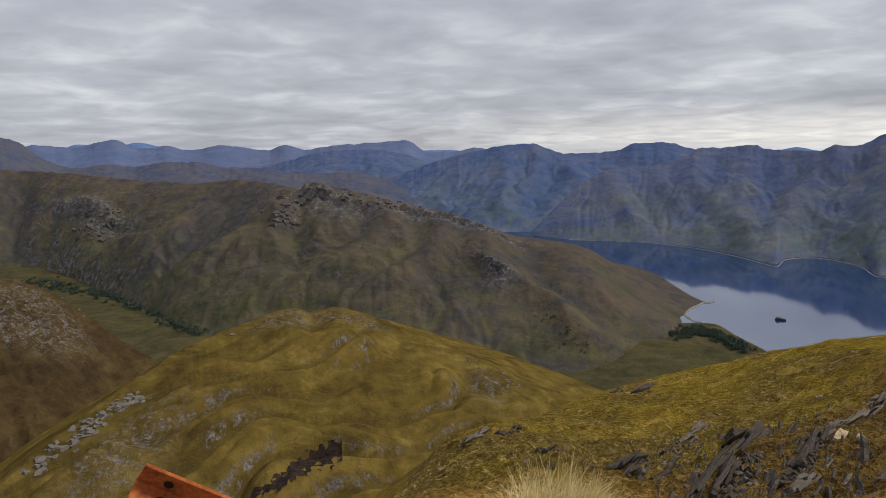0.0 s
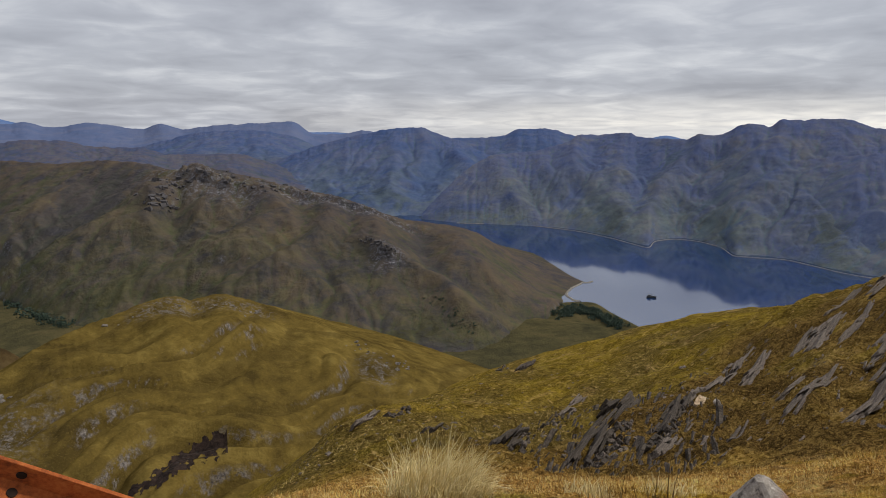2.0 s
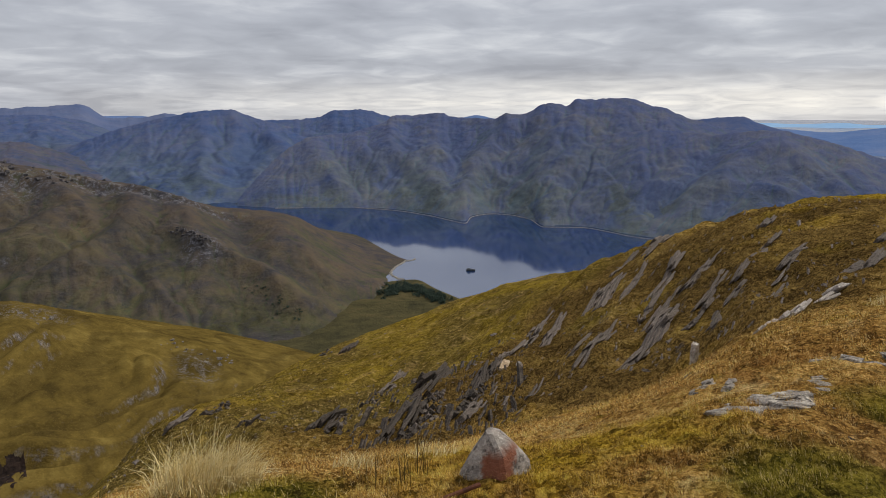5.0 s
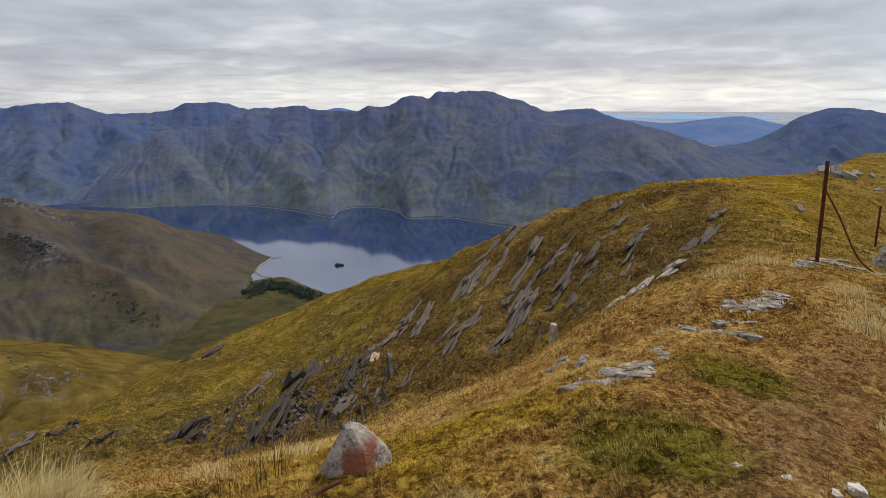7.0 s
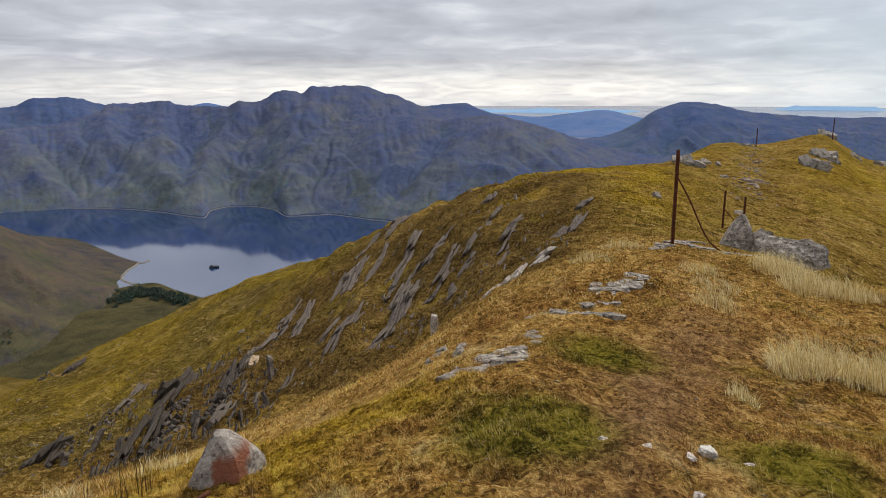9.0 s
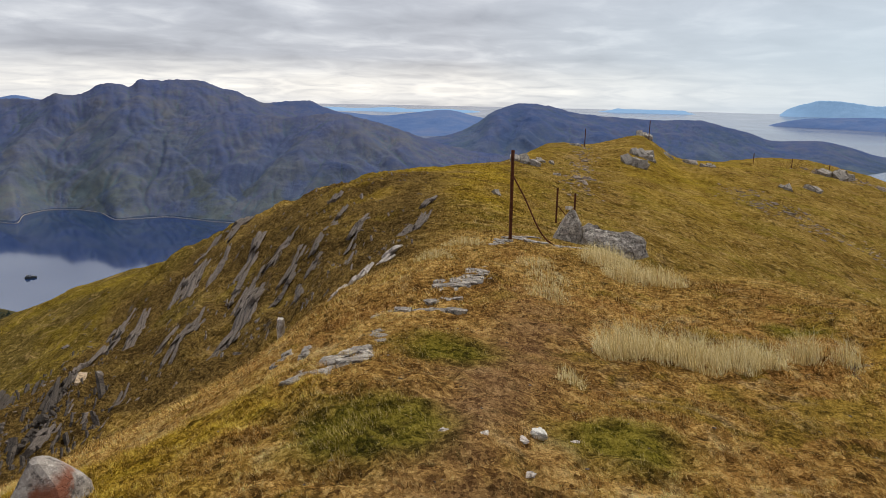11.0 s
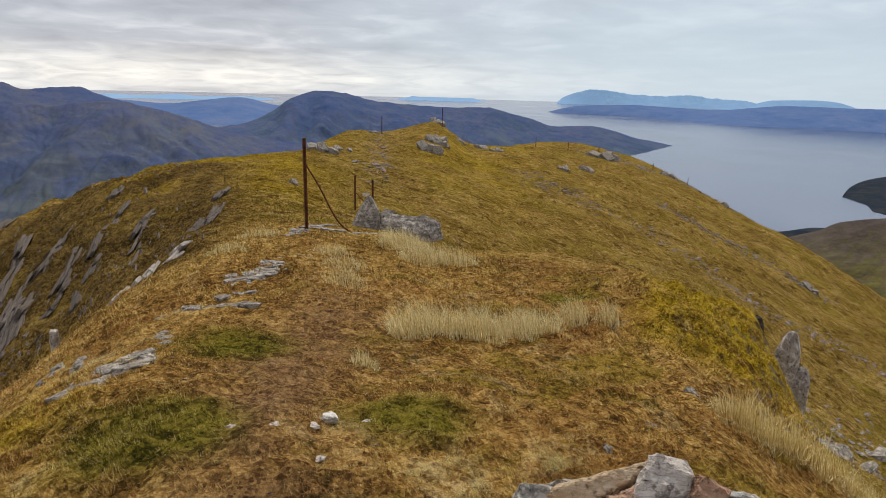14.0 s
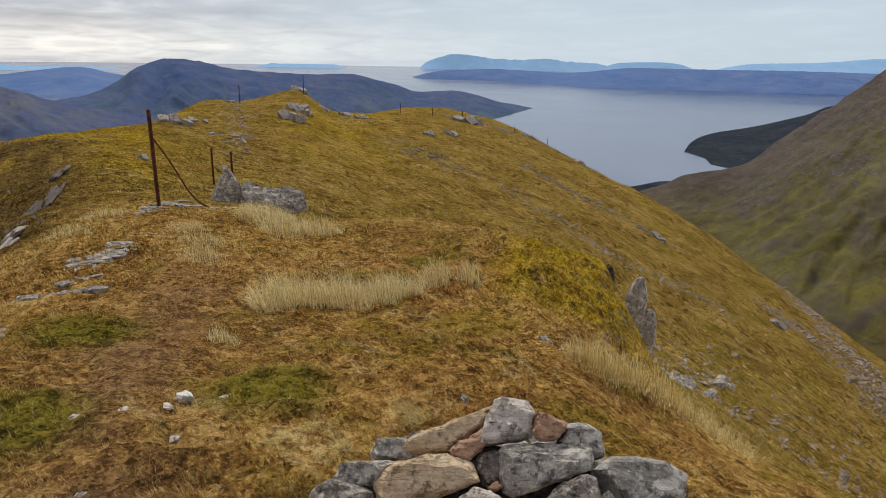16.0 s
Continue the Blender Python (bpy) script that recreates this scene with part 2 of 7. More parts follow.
# ---- materials ----
class Nodes:
    """Small helper to write node materials."""

    def __init__(self, name):
        self.mat = bpy.data.materials.new(name)
        self.mat.use_nodes = True
        self.nt = self.mat.node_tree
        self.bsdf = self.nt.nodes["Principled BSDF"]
        self.co = self.nt.nodes.new("ShaderNodeTexCoord").outputs["Object"]
        self.geo = self.nt.nodes.new("ShaderNodeNewGeometry")

    def put(self, sock, v):
        if isinstance(v, (int, float, tuple, list)):
            sock.default_value = v
        else:
            self.nt.links.new(v, sock)

    def noise(self, scale, detail=5, rough=0.55, dist=0.0, vec=None):
        n = self.nt.nodes.new("ShaderNodeTexNoise")
        self.put(n.inputs["Vector"], vec or self.co)
        for k, v in (("Scale", scale), ("Detail", detail), ("Roughness", rough), ("Distortion", dist)):
            n.inputs[k].default_value = v
        return n.outputs["Fac"]

    def cells(self, scale, vec=None):
        """A value for each small patch, chosen at random."""
        n = self.nt.nodes.new("ShaderNodeTexVoronoi")
        self.put(n.inputs["Vector"], vec or self.co)
        n.inputs["Scale"].default_value = scale
        s = self.nt.nodes.new("ShaderNodeSeparateColor")
        self.put(s.inputs[0], n.outputs["Color"])
        return s.outputs[0]

    def stretch(self, scale, rot=(0, 0, 0)):
        n = self.nt.nodes.new("ShaderNodeMapping")
        self.put(n.inputs["Vector"], self.co)
        n.inputs["Scale"].default_value = scale
        n.inputs["Rotation"].default_value = [radians(a) for a in rot]
        return n.outputs[0]

    def ramp(self, fac, *stops):
        n = self.nt.nodes.new("ShaderNodeValToRGB")
        self.put(n.inputs[0], fac)
        e = n.color_ramp.elements
        while len(e) < len(stops):
            e.new(0.5)
        for el, (p, c) in zip(e, stops):
            el.position = p
            el.color = (c, c, c, 1) if isinstance(c, (int, float)) else (*c, 1)
        return n.outputs[0]

    def mix(self, fac, a, b, mode="MIX"):
        n = self.nt.nodes.new("ShaderNodeMix")
        n.data_type, n.blend_type = "RGBA", mode
        self.put(n.inputs["Factor"], fac)
        for k, v in (("A", a), ("B", b)):
            self.put(n.inputs[k], (*v, 1) if isinstance(v, tuple) and len(v) == 3 else v)
        return n.outputs["Result"]

    def math(self, op, a, b=0.0, clamp=False):
        n = self.nt.nodes.new("ShaderNodeMath")
        n.operation, n.use_clamp = op, clamp
        self.put(n.inputs[0], a)
        self.put(n.inputs[1], b)
        return n.outputs[0]

    def attr(self, name):
        n = self.nt.nodes.new("ShaderNodeAttribute")
        n.attribute_name = name
        return n.outputs["Fac"]

    def steep(self, lo, hi):
        s = self.nt.nodes.new("ShaderNodeSeparateXYZ")
        self.put(s.inputs[0], self.geo.outputs["Normal"])
        n = self.nt.nodes.new("ShaderNodeMapRange")
        self.put(n.inputs[0], s.outputs[2])
        n.inputs[1].default_value, n.inputs[2].default_value = lo, hi
        n.inputs[3].default_value, n.inputs[4].default_value = 1, 0
        return n.outputs[0]

    def random(self):
        return self.nt.nodes.new("ShaderNodeObjectInfo").outputs["Random"]

    def island(self):
        return self.geo.outputs["Random Per Island"]

    def done(self, color, rough=0.9, bump=None, strength=0.3, dist=0.02, metal=0.0, spec=0.3):
        self.put(self.bsdf.inputs["Base Color"], (*color, 1) if isinstance(color, tuple) and len(color) == 3 else color)
        self.put(self.bsdf.inputs["Roughness"], rough)
        self.put(self.bsdf.inputs["Metallic"], metal)
        self.bsdf.inputs["Specular IOR Level"].default_value = spec
        if bump is not None:
            b = self.nt.nodes.new("ShaderNodeBump")
            b.inputs["Strength"].default_value, b.inputs["Distance"].default_value = strength, dist
            self.put(b.inputs["Height"], bump)
            self.put(self.bsdf.inputs["Normal"], b.outputs[0])
        return self.mat


def moor(name, dark, mid, light, rock, unit, rock_lo=0.55, rock_hi=0.8, bump=1.0, low=None, fleck_by=0.3, low_span=(0.10, 0.75), wet=None):
    """Moorland hillside: three plant colours in patches, tinted with haze on the far hills, greener towards the foot,
    damp grass along the burns, bare rock where it is steep. unit: size of a patch in metres.
    """
    n = Nodes(name)
    big, small = n.noise(1 / unit, 6, 0.6, 0.8), n.noise(5 / unit, 6, 0.68, 0.5)
    streak = n.noise(1.0, 6, 0.65, 0.6, n.stretch((2.0 / unit, 2.0 / unit, 8 / unit)))
    f = n.math("ADD", n.math("MULTIPLY", big, 0.45), n.math("ADD", n.math("MULTIPLY", small, 0.30), n.math("MULTIPLY", streak, 0.28)))
    col = n.ramp(f, (0.40, dark), (0.52, mid), (0.64, light))
    if low:
        lf = n.math("MULTIPLY", n.ramp(n.attr("rise"), (low_span[0], 1.0), (low_span[1], 0.0)), n.ramp(n.noise(1.6 / unit, 5, 0.65, 0.8), (0.38, 0.15), (0.58, 1.0)))
        col = n.mix(lf, col, n.ramp(f, (0.42, tuple(0.62 * c for c in low)), (0.62, tuple(1.35 * c for c in low))))
    if wet:
        wf = n.math("MULTIPLY", n.ramp(n.attr("flow"), (0.30, 0.0), (0.75, 1.0)), n.ramp(n.noise(3.5 / unit, 5, 0.65, 0.6), (0.35, 0.2), (0.6, 1.0)))
        col = n.mix(n.math("MULTIPLY", wf, 0.85), col, n.ramp(f, (0.42, tuple(0.75 * c for c in wet)), (0.62, tuple(1.25 * c for c in wet))))
    # hollows between spurs and terraces take the darkest tone, with an uneven edge
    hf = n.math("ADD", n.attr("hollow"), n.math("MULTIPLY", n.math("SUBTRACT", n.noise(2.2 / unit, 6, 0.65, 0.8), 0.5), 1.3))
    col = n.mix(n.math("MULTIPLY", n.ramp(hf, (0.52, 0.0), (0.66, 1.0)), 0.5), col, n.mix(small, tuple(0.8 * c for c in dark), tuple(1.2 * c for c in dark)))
    fleck = n.noise(22 / unit, 6, 0.75, 0.3)
    col = n.mix(n.math("MULTIPLY", n.ramp(fleck, (0.38, 1.0), (0.48, 0.0)), fleck_by), col, dark)
    col = n.mix(n.math("MULTIPLY", n.ramp(n.noise(60 / unit, 4, 0.7), (0.54, 0.0), (0.64, 1.0)), fleck_by * 0.7), col, tuple(1.35 * c for c in light))
    r = n.math("MULTIPLY", n.steep(rock_lo, rock_hi), n.ramp(n.noise(9 / unit, 7, 0.75), (0.47, 0.0), (0.58, 1.0)), True)
    r = n.math("MAXIMUM", r, n.math("MULTIPLY", n.attr("crag"), n.ramp(n.noise(12 / unit, 8, 0.82, 0.6), (0.50, 0.0), (0.56, 1.0))))
    rc = n.mix(n.ramp(n.noise(34 / unit, 5, 0.75), (0.38, 0.0), (0.62, 1.0)), tuple(c * 0.4 for c in rock), tuple(min(1, c * 1.6) for c in rock))
    col = n.mix(r, col, rc)
    h = n.math("ADD", n.math("MULTIPLY", small, 1.0), n.math("MULTIPLY", fleck, 0.5))
    return n.done(col, 1.0, h, 0.6 * bump, unit * 0.12, spec=0.0)


def water_material():
    n = Nodes("loch_water")
    wave = n.noise(0.5, 4, 0.6, 0.3, n.stretch((0.35, 1.0, 1.0), (0, 0, 30)))
    drift = n.noise(0.006, 3, 0.5, 0.4)
    sep = n.nt.nodes.new("ShaderNodeSeparateXYZ")
    n.put(sep.inputs[0], n.co)
    open_sea = n.nt.nodes.new("ShaderNodeMapRange")  # the sheltered loch is calm, the sound outside is ruffled
    n.put(open_sea.inputs[0], sep.outputs[0])
    open_sea.inputs[1].default_value, open_sea.inputs[2].default_value = 480.0, 760.0
    rough = n.math("ADD", n.ramp(drift, (0.35, 0.02), (0.7, 0.07)), n.math("MULTIPLY", open_sea.outputs[0], 0.10))
    n.bsdf.inputs["IOR"].default_value = 3.1
    return n.done((0.010, 0.036, 0.120), rough, wave, 0.05, 0.06, spec=0.9)


def cover(x, y):
    """What grows where on the summit: green cushions, yellow moss, worn path, pale straw, tawny far slope."""
    wob = fbm(x / 0.5, y / 0.5, 3, 77) * 0.35

    def spot(cx, cy, rx, ry):
        return smooth(1.6 - np.sqrt(((x - cx) / rx) ** 2 + ((y - cy) / ry) ** 2) + wob)

    green = spot(4.7, 2.05, 0.35, 0.4)
    for cx, cy, rx, ry in ((3.0, 1.5, 0.36, 0.42), (3.8, 0.45, 0.3, 0.34), (8.2, -0.15, 0.3, 0.3), (0.9, 3.1, 0.4, 0.3)):
        green = np.maximum(green, spot(cx, cy, rx, ry))
    r, b = np.hypot(x, y), np.degrees(np.arctan2(x, y))
    moss = smooth((b - 94) / 5) * smooth((112 - b) / 5) * smooth((r - 6.3) / 1.5) * smooth((15 - r) / 3) * smooth(0.75 + wob)
    moss = np.maximum(moss, 0.4 * smooth((r - 26) / 14) * smooth((b - 72) / 4) * smooth((86 - b) / 5) * smooth(0.6 + fbm(x / 7, y / 7, 3, 5)))
    moss = np.maximum(moss, 0.35 * smooth((r - 20) / 10) * smooth((46 - b) / 10) * smooth(0.5 + fbm(x / 6, y / 6, 3, 6)))
    moss = np.maximum(moss, 0.7 * smooth((b - 48) / 6) * smooth((70 - b) / 5) * smooth((r - 17) / 5) * smooth(0.6 + fbm(x / 4, y / 4, 3, 9)))
    moss = np.maximum(moss, 0.75 * spot(2.6, 3.0, 0.9, 0.8) + 0 * x)
    axis = 0.36 * x - 0.25
    path = np.exp(-((y - axis + 0.1 * np.sin(x * 1.3)) / (0.35 + 0.02 * r)) ** 2) * smooth((9 - r) / 3) * smooth((r - 1.5) / 1.5) * smooth(0.75 + 1.2 * wob)
    heath = smooth((b - 12) / 10) * smooth((64 - b) / 6) * smooth((r - 8.5 - 0.06 * np.clip(40 - b, 0, 40)) / 2.5) * smooth((12 + 1.3 * np.clip(b - 18, 0, 17) - r + 4 * fbm(x / 5, y / 5, 2, 15)) / 5) * smooth(0.95 + fbm(x / 2.5, y / 2.5, 3, 16))
    return np.clip(green, 0, 1), np.clip(moss, 0, 1) * (1 - 0.6 * heath), np.clip(path, 0, 1), np.clip(heath, 0, 1), smooth((46 - b) / 9) * smooth((r - 11) / 4) * (1 - heath)


COVERS = ("green", "moss", "path", "heath", "spur")


def add_cover(me):
    co = np.empty(len(me.vertices) * 3)
    me.vertices.foreach_get("co", co)
    co = co.reshape(-1, 3)
    for name in COVERS:
        a = me.attributes.new(name, "FLOAT", "POINT")
        a.data.foreach_set("value", on_ground(name, co[:, 0], co[:, 1]).astype(np.float32))


def turf_colour(n, k=1.0):
    """Colours of the summit plants in patches; shared by the sod and the blades."""
    c = lambda r, g, b: (min(0.9, k * 1.11 * r), min(0.85, k * 0.985 * g), min(0.7, k * 0.98 * b))
    big, mid, small = n.noise(0.45, 5, 0.6, 0.5), n.noise(2.6, 5, 0.65, 0.3), n.noise(14, 4, 0.65)
    spk = n.math("ADD", n.math("MULTIPLY", n.cells(16.0), 0.45), n.math("MULTIPLY", n.cells(58.0), 0.55))
    f = n.math("ADD", n.math("MULTIPLY", big, 0.4), n.math("ADD", n.math("MULTIPLY", mid, 0.35), n.math("MULTIPLY", small, 0.25)))
    f = n.math("ADD", f, n.math("MULTIPLY", n.math("SUBTRACT", spk, 0.5), 0.42))
    col = n.ramp(f, (0.34, c(0.090, 0.050, 0.0150)), (0.45, c(0.215, 0.128, 0.0320)), (0.55, c(0.340, 0.215, 0.0560)), (0.68, c(0.560, 0.400, 0.1350)))
    # rusty, olive and straw patches
    rust = n.ramp(n.noise(0.8, 5, 0.65, 0.6), (0.54, 0.0), (0.63, 0.6))
    col = n.mix(rust, col, n.ramp(f, (0.36, c(0.090, 0.044, 0.0120)), (0.60, c(0.310, 0.170, 0.0480))))
    olive = n.ramp(n.noise(1.1, 5, 0.65, 0.8), (0.55, 0.0), (0.64, 0.8))
    col = n.mix(olive, col, n.ramp(f, (0.36, c(0.080, 0.060, 0.0120)), (0.62, c(0.300, 0.220, 0.0320))))
    mats = n.ramp(n.noise(1.7, 6, 0.7, 0.7), (0.57, 0.0), (0.66, 0.8))
    col = n.mix(mats, col, n.ramp(f, (0.36, c(0.200, 0.140, 0.0550)), (0.60, c(0.560, 0.430, 0.1900))))
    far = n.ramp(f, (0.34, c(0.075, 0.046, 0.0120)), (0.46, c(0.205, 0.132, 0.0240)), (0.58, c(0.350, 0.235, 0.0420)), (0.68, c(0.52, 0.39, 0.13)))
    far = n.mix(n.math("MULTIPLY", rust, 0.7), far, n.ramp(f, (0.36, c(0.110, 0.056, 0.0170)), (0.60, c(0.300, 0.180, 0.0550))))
    # the far turf is toned down, red the most
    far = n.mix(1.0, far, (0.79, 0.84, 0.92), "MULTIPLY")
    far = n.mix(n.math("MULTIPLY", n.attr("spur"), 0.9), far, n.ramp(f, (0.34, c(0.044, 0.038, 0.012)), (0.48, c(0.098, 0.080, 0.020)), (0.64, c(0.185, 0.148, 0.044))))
    tuft = n.math("MAXIMUM", n.ramp(n.noise(1.7, 2, 0.5, 0.3), (0.36, 1.0), (0.39, 0.0)), n.ramp(n.noise(4.0, 3, 0.6, 0.3), (0.36, 1.0), (0.40, 0.0)))
    far = n.mix(n.math("MULTIPLY", tuft, 0.75), far, c(0.045, 0.032, 0.009))
    grn = n.ramp(n.noise(0.28, 6, 0.68, 0.9), (0.50, 0.0), (0.60, 0.75))
    far = n.mix(grn, far, n.ramp(f, (0.34, c(0.060, 0.048, 0.009)), (0.48, c(0.150, 0.122, 0.018)), (0.64, c(0.270, 0.215, 0.034))))
    dry = n.ramp(n.noise(0.55, 6, 0.7, 0.9), (0.57, 0.0), (0.66, 0.7))
    far = n.mix(dry, far, n.ramp(f, (0.36, c(0.170, 0.118, 0.044)), (0.62, c(0.430, 0.325, 0.130))))
    tip = n.ramp(n.noise(3.1, 3, 0.6, 0.3), (0.62, 0.0), (0.66, 0.6))
    far = n.mix(tip, far, c(0.47, 0.36, 0.13))
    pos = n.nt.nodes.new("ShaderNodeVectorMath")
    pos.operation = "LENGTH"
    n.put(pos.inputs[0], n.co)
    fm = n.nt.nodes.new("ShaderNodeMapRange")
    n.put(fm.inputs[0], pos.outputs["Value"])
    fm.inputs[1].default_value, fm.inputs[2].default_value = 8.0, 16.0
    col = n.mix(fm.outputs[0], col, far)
    col = n.mix(n.math("MULTIPLY", n.attr("path"), 0.8), col, n.ramp(f, (0.33, c(0.100, 0.056, 0.0270)), (0.62, c(0.310, 0.205, 0.0980))))
    col = n.mix(n.math("MULTIPLY", n.attr("moss"), n.ramp(mid, (0.35, 0.5), (0.55, 1.0))), col, n.ramp(f, (0.36, c(0.085, 0.060, 0.0050)), (0.50, c(0.260, 0.190, 0.0100)), (0.64, c(0.440, 0.340, 0.0220))))
    col = n.mix(n.math("MULTIPLY", n.attr("green"), 0.9), col, n.ramp(f, (0.36, c(0.035, 0.042, 0.0060)), (0.62, c(0.200, 0.185, 0.0220))))
    col = n.mix(n.math("MULTIPLY", n.attr("heath"), 0.95), col, n.ramp(f, (0.38, c(0.032, 0.022, 0.0090)), (0.50, c(0.092, 0.064, 0.0200)), (0.62, c(0.200, 0.145, 0.0420))))
    return col, mid, small


def sod_material():
    n = Nodes("summit_sod")
    col, mid, small = turf_colour(n, 1.22)
    grit = n.noise(60, 4, 0.7)
    col = n.mix(n.math("MULTIPLY", n.ramp(n.noise(5.5, 6, 0.75, 0.4), (0.36, 1.0), (0.47, 0.0)), 0.75), col, (0.035, 0.023, 0.009))
    col = n.mix(n.ramp(grit, (0.35, 0.35), (0.5, 0.0)), col, (0.05, 0.032, 0.012))
    rock = n.math("MULTIPLY", n.steep(0.62, 0.8), n.ramp(n.noise(1.4, 7, 0.75), (0.52, 0.0), (0.6, 1.0)), True)
    rock = n.math("MAXIMUM", rock, n.ramp(n.noise(0.9, 8, 0.78, 0.8), (0.66, 0.0), (0.7, 0.75)))
    col = n.mix(rock, col, n.ramp(n.noise(7, 5, 0.7), (0.35, (0.06, 0.05, 0.045)), (0.65, (0.24, 0.21, 0.19))))
    h = n.math("ADD", n.math("MULTIPLY", mid, 0.8), n.math("ADD", n.math("MULTIPLY", small, 0.5), n.math("MULTIPLY", grit, 0.25)))
    return n.done(col, 1.0, h, 1.0, 0.16, spec=0.0)


def blade_material(name, k, tint=None):
    n = Nodes(name)
    col = turf_colour(n, k)[0] if tint is None else n.ramp(n.island(), (0.0, tint[0]), (0.5, tint[1]), (1.0, tint[2]))
    if tint is None:
        col = n.mix(1.0, col, n.ramp(n.island(), (0.0, 0.20), (0.35, 0.62), (0.7, 0.95), (1.0, 1.05)), "MULTIPLY")
        straw = n.math("MULTIPLY", n.ramp(n.island(), (0.83, 0.0), (0.87, 0.85)), n.math("SUBTRACT", 1.0, n.math("MULTIPLY", n.math("MAXIMUM", n.attr("heath"), n.attr("moss")), 0.9)))
        col = n.mix(straw, col, (0.66, 0.50, 0.22))
    return n.done(col, 1.0, spec=0.0)


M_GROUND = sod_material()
M_BLADE = blade_material("turf_blades", 2.0)
M_STRAW = blade_material("straw_grass", 1.0, ((0.46, 0.33, 0.12), (0.78, 0.62, 0.28), (0.92, 0.82, 0.50)))
M_KNOLL = moor("golden_hill_grass", (0.066, 0.046, 0.015), (0.145, 0.100, 0.025), (0.235, 0.168, 0.046), (0.17, 0.15, 0.135), 16.0, 0.50, 0.68, 0.8, fleck_by=0.25)
M_MID = moor("brown_heather_moor", (0.056, 0.056, 0.068), (0.106, 0.085, 0.070), (0.145, 0.110, 0.068), (0.20, 0.195, 0.21), 40.0, 0.46, 0.68, 0.9, low_span=(0.15, 0.9), low=(0.092, 0.088, 0.042), fleck_by=0.22, wet=(0.080, 0.088, 0.046))
M_VALLEY = moor("valley_pasture", (0.046, 0.045, 0.026), (0.086, 0.075, 0.036), (0.122, 0.099, 0.046), (0.12, 0.11, 0.1), 30.0, 0.3, 0.5)
# the next three moors have the blue of distance haze mixed into their base colours
M_ACROSS = moor("hazed_slate_moor", (0.072, 0.102, 0.220), (0.107, 0.122, 0.199), (0.155, 0.156, 0.168), (0.101, 0.125, 0.213), 80.0, 0.42, 0.64, 0.7, low=(0.116, 0.134, 0.130), fleck_by=0.22, low_span=(0.15, 0.85), wet=(0.098, 0.136, 0.157))
M_PEAK = moor("hazed_dark_moor", (0.063, 0.102, 0.222), (0.093, 0.120, 0.222), (0.132, 0.142, 0.207), (0.093, 0.120, 0.205), 80.0, 0.46, 0.70, 0.7, low=(0.106, 0.136, 0.151), fleck_by=0.2, wet=(0.091, 0.130, 0.168))
M_DUSK = moor("hazed_dusky_moor", (0.067, 0.088, 0.162), (0.108, 0.106, 0.140), (0.133, 0.120, 0.127), (0.133, 0.140, 0.184), 60.0, 0.46, 0.70, 0.8, fleck_by=0.22, wet=(0.089, 0.108, 0.110))
# farther hills: stronger haze blue painted into the colour
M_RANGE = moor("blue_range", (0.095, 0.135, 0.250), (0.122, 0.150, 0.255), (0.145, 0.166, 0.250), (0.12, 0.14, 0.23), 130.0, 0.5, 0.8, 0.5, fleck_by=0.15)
M_BLUE = moor("haze_blue_hill", (0.095, 0.165, 0.34), (0.125, 0.195, 0.365), (0.165, 0.215, 0.36), (0.13, 0.2, 0.34), 160.0, 0.5, 0.8, 0.5)
# islands and far coasts: nearly all of this pale blue is painted haze
M_ISLE = moor("haze_pale_blue", (0.25, 0.41, 0.62), (0.28, 0.45, 0.66), (0.31, 0.48, 0.69), (0.26, 0.40, 0.58), 300.0, 0.5, 0.8, 0.2)
M_HEAD = moor("wooded_slope", (0.022, 0.034, 0.051), (0.039, 0.046, 0.056), (0.060, 0.061, 0.063), (0.075, 0.083, 0.102), 40.0, 0.46, 0.70, 0.8)
M_RIGHT = moor("scree_and_grass", (0.079, 0.061, 0.052), (0.113, 0.090, 0.076), (0.142, 0.113, 0.094), (0.144, 0.124, 0.124), 30.0, 0.35, 0.5, 0.8, low=(0.134, 0.113, 0.033), fleck_by=0.15, low_span=(0.62, 0.95), wet=(0.110, 0.104, 0.035))
M_SHOULDER = moor("brown_stony_hill", (0.042, 0.028, 0.016), (0.090, 0.060, 0.026), (0.130, 0.090, 0.040), (0.20, 0.18, 0.165), 20.0, 0.42, 0.58, 1.2)
M_WATER = water_material()


# ---- ground, water and hills ----
GRID = {}


def build_ground():
    b = np.concatenate([np.arange(-180, -48, 4.0), np.arange(-48, 138, 0.31), np.arange(138, 179, 4.0), [180.0]])
    r = np.concatenate([[0.0], np.geomspace(0.35, 110, 440), np.geomspace(112, 250, 24), np.geomspace(270, 4900, 16)])
    B, R_ = np.meshgrid(b, r, indexing="ij")
    X, Y = polar(B, R_)
    Z = ground_z(X, Y)
    Z = np.where(R_ > 250, EYE - 116.0, Z)
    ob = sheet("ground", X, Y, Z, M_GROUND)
    GRID.update(b=b, r=r, z=Z)
    for name, v in zip(COVERS, cover(X, Y)):
        GRID[name] = v
        a = ob.data.attributes.new(name, "FLOAT", "POINT")
        a.data.foreach_set("value", np.broadcast_to(v, X.shape).ravel().astype(np.float32))
    return tagged(ob, "tawny summit turf falling away to the sea bed", "ground", kind="structure")


